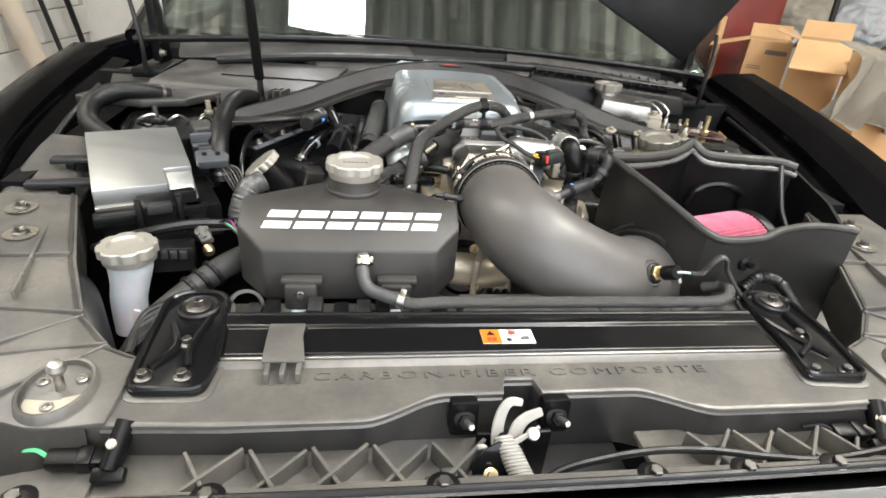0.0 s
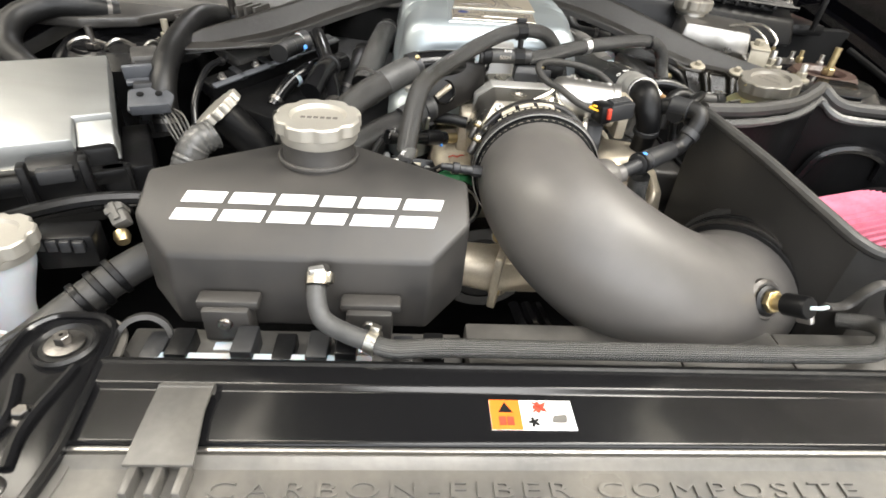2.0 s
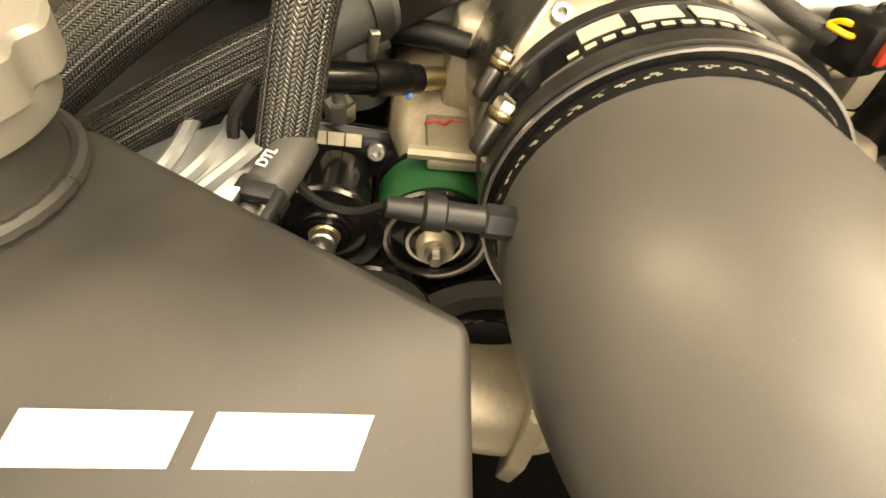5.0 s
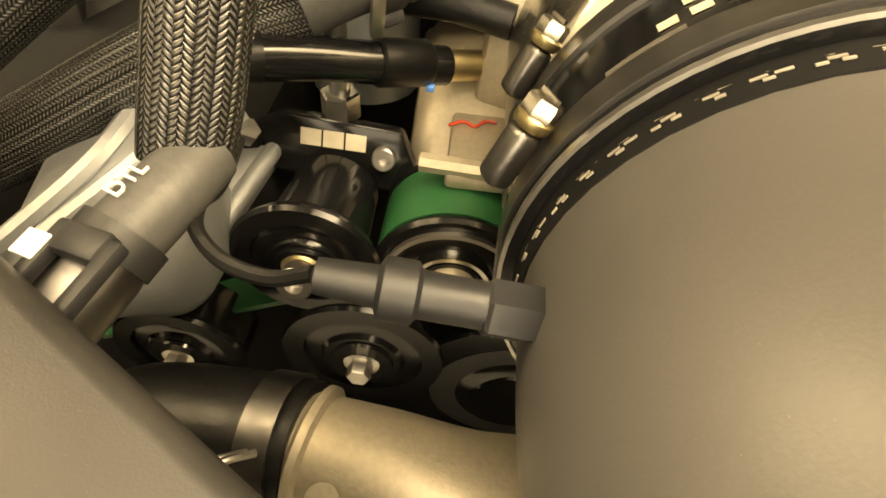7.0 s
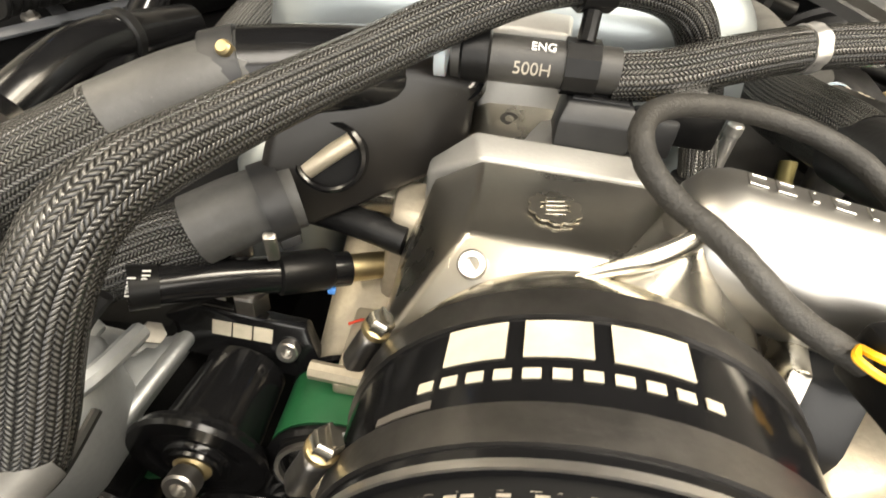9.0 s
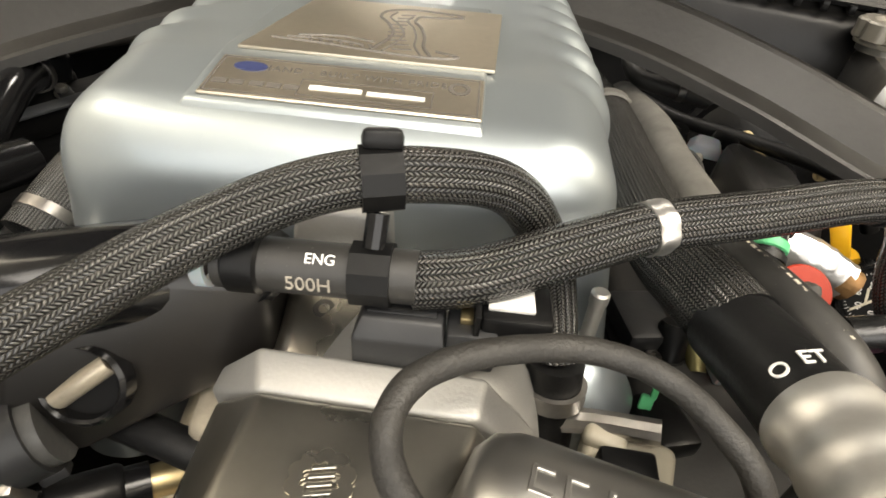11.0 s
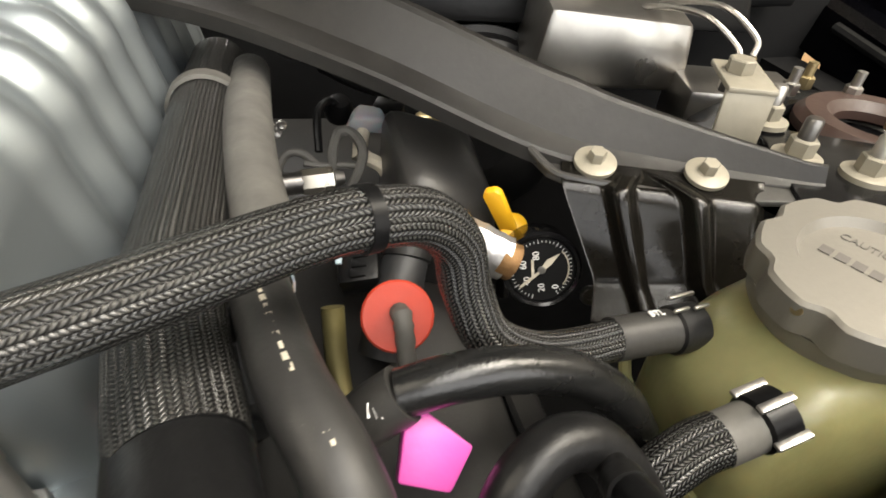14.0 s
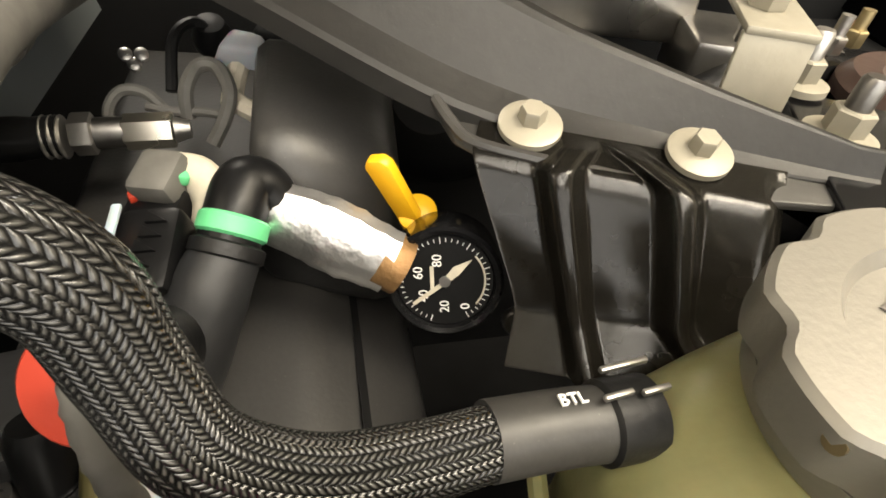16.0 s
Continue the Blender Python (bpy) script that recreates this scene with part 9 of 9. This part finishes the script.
part("ring", xf(lathe([(0.0120, 0), (0.0142, 0.001), (0.0142, 0.006), (0.0120, 0.007)], 28), up((-0.2198, 0.5499, 0.9798), Vector((-0.2198, 0.5499, 0.9798)) - Vector((-0.2255, 0.5230, 0.9805)))), RUBBER, gb)
cc = thing("corrugated_connector", (-0.2748, 0.5917, 0.9920), "black corrugated connector with a white locking ring", "connector")
part("sleeve", tube([(-0.2818, 0.5410, 0.9947), (-0.2805, 0.5582, 0.9952), (-0.2763, 0.5768, 0.9940), (-0.2727, 0.5939, 0.9926), (-0.2696, 0.6097, 0.9907)], 0.0115, 24, 24, ribs=lambda s: 0.0012 * math.sin(s * 900)), RUBBER, cc)
part("locking_ring", xf(lathe([(0.010, 0), (0.0130, 0.0008), (0.0135, 0.0016), (0.0130, 0.0032), (0.010, 0.0036)], 32), up((-0.2692, 0.6102, 0.9909), (0.72, 0.66, 0.12))), WHITEP, cc, "white locking ring")
part("blue_tab", xf(bx(0.005, 0.005, 0.006, 0.001), up((-0.2589, 0.5976, 0.9892), (0.72, 0.66, 0.12))), BLUE, cc, "blue release tab")
part("boss", xf(lathe([(0.0145, 0), (0.0145, 0.012), (0.011, 0.015), (0, 0.015)], 28), up((-0.2696, 0.6162, 0.9899), (0.72, 0.66, 0.12))), GREYP, cc)
sl = thing("strut_tower", (-0.56, 0.66, 0.90), "gloss black strut tower plate with bright bolts", "car part")
part("dome", at(lathe([(0.11, -0.10), (0.105, 0.0), (0.085, 0.020), (0.05, 0.024), (0.045, 0.015), (0, 0.015)], 40), -0.545, 0.70, 0.94), GLOSSB, sl)
for k, a in enumerate((0.3, 2.4, 4.5)):
    part("stud", at(join(hexagon(0.010, 0.009), at(lathe([(0.005, 0), (0.005, 0.022), (0, 0.022)], 12), 0, 0, 0.008)), -0.545 + 0.075 * math.cos(a), 0.70 + 0.075 * math.sin(a), 0.962), DARKST, sl)
part("washer", at(lathe([(0.017, 0), (0.017, 0.004), (0, 0.004)], 24), -0.489, 0.705, 0.955), DUST, sl)
part("nut", at(join(hexagon(0.009, 0.010), at(lathe([(0.005, 0), (0.005, 0.020), (0, 0.020)], 12), 0, 0, 0.009)), -0.489, 0.705, 0.959), BEIGE, sl)
for k in range(3):
    part("bent_wire", tube([(-0.60 + 0.05 * k, 0.635, 0.955), (-0.585 + 0.05 * k, 0.615, 0.97), (-0.565 + 0.045 * k, 0.62, 0.978), (-0.55 + 0.04 * k, 0.64, 0.965)], 0.0028, 6, 5), STEEL, sl)
lp = thing("headlamp_back", (-0.64, 0.42, 0.84), "grey plastic panel and brackets beside the fuse box", "car part")
part("panel", hull([(-0.72, 0.36, 0.88), (-0.60, 0.37, 0.88), (-0.74, 0.60, 0.88), (-0.66, 0.62, 0.88), (-0.71, 0.37, 0.905), (-0.62, 0.38, 0.90), (-0.74, 0.60, 0.945), (-0.68, 0.62, 0.935)], 0.016, 4), COMPOSITE, lp, "dusty grey composite panel")
for y, z, w in ((0.425, 0.918, 0.10), (0.490, 0.934, 0.085)):
    part("bracket", at(bx(w, 0.022, 0.010, 0.003), -0.635, y, z, 0, 0, 12), GREYP, lp, "grey slotted bracket")
    part("clip_loop", xf(lathe([(0.008, -0.006), (0.011, -0.006), (0.011, 0.006), (0.008, 0.006)], 18), pose(-0.632, y - 0.004, z - 0.010, 0, 15, 0)), BLACK, lp)
    part("foot", at(bx(0.014, 0.014, 0.030, 0.003), -0.655, y + 0.004, z - 0.018, 0, 0, 12), BLACK, lp)

# ---- brake corner ----
bk = thing("brake_reservoir", (0.425, 0.86, 0.95), "bright aluminium brake fluid reservoir with a pale cap", "reservoir")
part("body", hull([(0.36, 0.80, 0.955), (0.485, 0.77, 0.955), (0.37, 0.80, 1.015), (0.48, 0.775, 1.008), (0.385, 0.90, 0.955), (0.525, 0.87, 0.955), (0.395, 0.895, 1.02), (0.515, 0.865, 1.012)], 0.006, 2), DULLAL, bk)
part("neck", at(lathe([(0.026, 0), (0.026, 0.012), (0, 0.012)], 28), 0.405, 0.868, 1.016), DULLAL, bk)
part("cap", at(knob_cap(0.0335, 0.016, 0.004), 0.405, 0.868, 1.026), CAPDIM, bk, "pale scalloped screw cap")
ub = thing("abs_unit", (0.47, 0.70, 0.90), "cream and steel brake unit with bent pipes", "brake unit")
part("block", at(bx(0.09, 0.06, 0.045, 0.004), 0.512, 0.748, 0.952, 0, 0, -18), DULLAL, ub)
part("bracket", join(hull([(0.412, 0.650, 0.960), (0.436, 0.640, 0.960), (0.412, 0.655, 1.010), (0.438, 0.645, 1.010), (0.413, 0.658, 1.010), (0.439, 0.648, 1.010), (0.413, 0.653, 0.960), (0.437, 0.643, 0.960)], 0.001, 2), hull([(0.412, 0.654, 1.009), (0.438, 0.644, 1.009), (0.428, 0.692, 1.011), (0.454, 0.682, 1.011), (0.412, 0.654, 1.0125), (0.438, 0.644, 1.0125), (0.428, 0.692, 1.0145), (0.454, 0.682, 1.0145)], 0.001, 2)), BEIGE, ub, "pale bent bracket")
for k in range(5):
    c = (0.475 + 0.022 * k, 0.72 - 0.006 * k + 0.015 * (k % 2), 0.980)
    part("fitting", at(join(hexagon(0.0058, 0.009), at(lathe([(0.0034, 0), (0.0034, 0.010), (0, 0.010)], 12), 0, 0, 0.009)), *c), BRASS if k % 2 else STEEL, ub)
    if k < 2:
        part("pipe", tube([(c[0], c[1], 1.0), (c[0] + 0.002, c[1] + 0.006, 1.008 + 0.003 * k), (c[0] - 0.012, c[1] + 0.035, 1.022 + 0.003 * k), (c[0] - 0.02, c[1] + 0.09, 1.012), (c[0] + 0.01, c[1] + 0.13, 0.99)], 0.0022, 8, 6), STEEL, ub)
part("bolt_top", at(hexagon(0.008, 0.008), 0.432, 0.672, 1.0135), BEIGE, ub)
sr = thing("strut_tower", (0.53, 0.63, 0.90), "black strut tower with cream nuts and a brown bearing", "car part")
part("dome", at(lathe([(0.11, -0.10), (0.105, 0.0), (0.085, 0.018), (0.05, 0.022), (0.045, 0.012), (0, 0.012)], 40), 0.53, 0.65, 0.955), GLOSSB, sr)
part("bearing", at(lathe([(0.026, 0), (0.050, 0.0), (0.050, 0.006), (0.045, 0.012), (0.032, 0.012), (0.026, 0.006)], 40), 0.545, 0.655, 0.972), BROWNP, sr, "brown rubber bearing ring")
part("centre_stud", at(join(hexagon(0.009, 0.01), at(lathe([(0.005, 0), (0.005, 0.03), (0, 0.03)], 12), 0, 0, 0.01)), 0.535, 0.635, 0.985), BRASS, sr)
for x, y, z, tip in ((0.437, 0.616, 0.986, DARKST), (0.466, 0.596, 0.984, STEEL), (0.455, 0.660, 0.985, STEEL)):
    part("nut", at(join(lathe([(0.013, 0), (0.013, 0.003), (0.010, 0.004), (0, 0.004)], 26), at(hexagon(0.0075, 0.010), 0, 0, 0.003)), x, y, z), BEIGE, sr)
    part("stud", at(lathe([(0.0045, 0), (0.0045, 0.013), (0.0035, 0.0145), (0, 0.0145)], 16), x, y, z + 0.010), tip, sr)
part("mount_plate", at(prism([(0.40, 0.56), (0.52, 0.53), (0.56, 0.60), (0.45, 0.66)], 0.006, 0.001), 0, 0, 0.978), GLOSSB, sr)

bb = thing("brake_booster", (0.33, 0.84, 0.85), "black brake booster with a gold plated nose", "brake part")
BD = Vector((-0.25, -0.95, 0.15)).normalized()
part("shell", xf(lathe([(0.085, -0.06), (0.090, -0.02), (0.085, 0.0), (0.060, 0.018), (0.030, 0.024), (0.028, 0.034), (0, 0.034)], 48), up((0.345, 0.865, 0.885), BD)), BLACK, bb)
part("rim", xf(lathe([(0.088, -0.022), (0.094, -0.020), (0.094, -0.014), (0.088, -0.012)], 48), up((0.345, 0.865, 0.885), BD)), BLACK, bb)
part("gold_nose", xf(lathe([(0.014, -0.045), (0.016, -0.035), (0.016, 0.018), (0.0135, 0.022), (0.0135, 0.026), (0.010, 0.028), (0, 0.028)], 32), up((0.276, 0.770, 0.922), (0.05, 0.25, 1))), BRASS, bb, "gold zinc plated nose")
part("nose_band", xf(lathe([(0.016, 0), (0.0175, 0.001), (0.0175, 0.006), (0.016, 0.007)], 28), up((0.2763, 0.7725, 0.932), (0.05, 0.25, 1))), DARKST, bb)
for a in (0.4, 2.2, 4.0):
    put("bolt", ZINCBOLT, up((0.345, 0.865, 0.885), BD) @ Matrix.Translation((0.05 * math.cos(a), 0.05 * math.sin(a), 0.020)), bb)
solid("vacuum_hose", tube([(0.205, 0.875, 0.950), (0.235, 0.842, 0.946), (0.285, 0.800, 0.948), (0.325, 0.765, 0.949), (0.355, 0.742, 0.940), (0.375, 0.735, 0.91)], 0.0065, 14, 8), RUBBER, "black rubber vacuum hose in front of the booster", "hose")
cpx = thing("cross_pipe", (0.18, 0.76, 0.98), "worn grey metal cross pipe behind the hoses", "pipe")
part("pipe", tube([(0.172, 0.835, 1.006), (0.172, 0.818, 0.998), (0.178, 0.800, 0.992), (0.200, 0.790, 0.990), (0.232, 0.785, 0.985)], 0.0075, 14, 6), RUBGREY, cpx)
part("end_band", xf(lathe([(0.0075, 0), (0.0088, 0.0005), (0.0088, 0.006), (0.0075, 0.0065)], 18), up((0.205, 0.789, 0.9895), (1, -0.1, -0.1))), DARKST, cpx)

# ---- boxes beside the car ----


def carton(name, x, y, z, sx, sy, sz, rz, flaps, label):
    t = thing(name, (x, y, z), label, "box", "cardboard boxes")
    M = pose(x, y, z, 0, 0, rz)
    w = 0.006
    for a, b in (((-sx / 2, -sy / 2, 0), (sx / 2, -sy / 2 + w, sz)), ((-sx / 2, sy / 2 - w, 0), (sx / 2, sy / 2, sz)), ((-sx / 2, -sy / 2 + w, 0), (-sx / 2 + w, sy / 2 - w, sz)), ((sx / 2 - w, -sy / 2 + w, 0), (sx / 2, sy / 2 - w, sz)), ((-sx / 2 + w, -sy / 2 + w, 0), (sx / 2 - w, sy / 2 - w, w))):
        part("side", xf(span(a, b, 0.001, 1), M), CARD, t)
    for ang, side, *reach in flaps:
        f = span((-sx / 2, 0, -w / 2), (sx / 2, reach[0] if reach else sy * 0.48, w / 2), 0.001, 1)
        if side in "ew":
            f = span((-sy / 2, 0, -w / 2), (sy / 2, reach[0] if reach else sx * 0.42, w / 2), 0.001, 1)
        turn = {"s": 180, "n": 0, "e": -90, "w": 90}[side]
        off = {"s": (0, -sy / 2), "n": (0, sy / 2), "e": (sx / 2, 0), "w": (-sx / 2, 0)}[side]
        part("flap", xf(f, M @ Matrix.Translation((*off, sz)) @ Matrix.Rotation(radians(turn), 4, "Z") @ Matrix.Rotation(radians(ang), 4, "X")), CARD, t)
    return t, M


b1, M1 = carton("carton", 1.732, 2.091, 0.70, 0.18, 0.22, 0.385, -34, ((-16, "w", 0.17), (35, "n", 0.1)), "open brown cardboard box with printed signs")
for k in range(4):
    part("print", xf(bx(0.020, 0.002, 0.026), M1 @ Matrix.Translation((-0.060 + 0.036 * k, -0.1105, 0.17))), INK, b1)
    part("print_field", xf(bx(0.011, 0.002, 0.014), M1 @ Matrix.Translation((-0.060 + 0.036 * k, -0.1112, 0.168))), CARD, b1)
part("print", xf(bx(0.09, 0.002, 0.020), M1 @ Matrix.Translation((0.03, -0.1105, 0.335))), INK, b1)
for k in range(2):
    part("print", xf(bx(0.06, 0.002, 0.004), M1 @ Matrix.Translation((-0.045, -0.1105, 0.26 + 0.010 * k))), INK, b1)
b2, M2 = carton("carton", 1.722, 1.752, 0.70, 0.19, 0.24, 0.42, -40, ((-27, "s", 0.215), (30, "n", 0.13), (15, "w", 0.09)), "open brown cardboard box with folded flaps")
b3, M3 = carton("carton", 1.73, 1.40, 0.70, 0.24, 0.15, 0.42, -4, ((-60, "e", 0.08),), "brown cardboard box under the rag")
bench = thing("bench", (1.75, 1.7, 0), "low wooden bench under the boxes", "bench")
part("top", span((1.25, 1.1, 0.67), (2.6, 2.32, 0.70), 0.004), CARD, bench)
for x in (1.3, 2.55):
    for y in (1.15, 2.27):
        part("leg", span((x - 0.03, y - 0.03, 0), (x + 0.03, y + 0.03, 0.67)), CARD, bench)
solid("pole", tube([(1.97, 2.0, 0.70), (1.92, 2.04, 1.7)], 0.013, 12, 4), RUBBER, "thin black pole standing on the bench", "pole")


def rag():
    bm = bmesh.new()
    g = []
    for j in range(29):
        row = []
        for k in range(25):
            u, v = k / 24, j / 28
            w = 0.028 * math.sin(u * 17 + 2 * v) * (0.3 + v) + 0.016 * math.sin(u * 31 + v * 7)
            row.append(bm.verts.new((1.455 - 0.055 * v + 0.32 * u + 0.05 * v * u + w * 0.3, 1.300 - 0.03 * math.sin(v * 3) - w + (0.9 * (0.12 - v) if v < 0.12 else 0), 1.135 - 0.26 * v + 0.012 * math.sin(u * 5 + 1) + 0.018 * v * math.sin(u * 13))))
        g.append(row)
    for a, b in zip(g, g[1:]):
        for k in range(24):
            bm.faces.new((a[k], a[k + 1], b[k + 1], b[k]))
    bmesh.ops.solidify(bm, geom=bm.faces[:], thickness=0.004)
    bmesh.ops.recalc_face_normals(bm, faces=bm.faces)
    return bm


solid("rag", rag(), CLOTH, "grey-brown cotton rag hung over a cardboard box", "rag", sharp=80)
sh = thing("shelf", (2.4, 2.7, 0), "steel shelf with wrapped bundles", "shelf")
for z in (0.5, 1.05, 1.6):
    part("board", span((1.5, 2.45, z - 0.02), (3.1, 2.95, z), 0.003), GREYP, sh)
for x in (1.53, 3.07):
    part("post", span((x - 0.02, 2.45, 0), (x + 0.02, 2.49, 2.0)), DARKST, sh)
for k, (x, z, r) in enumerate(((1.98, 1.05, 0.15), (2.32, 1.05, 0.17), (2.72, 1.05, 0.18), (2.2, 0.5, 0.2), (2.7, 0.5, 0.22))):
    bm = bmesh.new()
    bmesh.ops.create_icosphere(bm, subdivisions=5, radius=r)
    for v in bm.verts:
        q = v.co.copy()
        v.co *= 1 + 0.30 * noise.noise(q * 7 + Vector((k, 0, 0))) + 0.16 * abs(noise.noise(q * 19 + Vector((0, k, 0)))) + 0.06 * noise.noise(q * 45)
        v.co.z = max(v.co.z, -r * 0.75)
    solid("wrapped_parcel", at(bm, x, 2.68, z + r * 0.75), CLOTH if k % 2 else WHITEP, "crumpled pale plastic wrapped bundle on a shelf", "bundle", "wrapped bundles", sharp=50)
rl = thing("foil_roll", (2.08, 2.50, 1.05), "roll of clear plastic film on the shelf", "roll")
part("roll", xf(lathe([(0.018, -0.15), (0.036, -0.15), (0.036, 0.15), (0.018, 0.15)], 28), up((2.10, 2.52, 1.086), (0.25, 1, 0))), WHITEP, rl)
rp = thing("leaning_panel", (1.6, 2.36, 0), "dark red and brown panel leaning behind the boxes", "panel")
part("panel", at(bx(0.34, 0.02, 1.33, 0.004), 1.80, 2.37, 0.665, -2, 0, 0), DARKRED, rp, "dark red painted face")
part("panel", at(bx(0.32, 0.03, 1.16, 0.004), 1.46, 2.36, 0.58, -2, 0, 0), BROWNP, rp)
part("edge_strip", at(bx(0.03, 0.034, 1.16, 0.003), 1.635, 2.35, 0.58, -2, 0, 0), CARD, rp)

# blocks of the garage wall
blk = mesh_of("block", bx(0.02, 0.392, 0.192, 0.004, 1), BLOCK)
for j in range(16):
    for k in range(15):
        o = hang(new("block", blk), wl)
        o.matrix_basis = pose(-2.352, -1.5 + 0.4 * k + 0.2 * (j % 2), 0.1 + 0.2 * j)
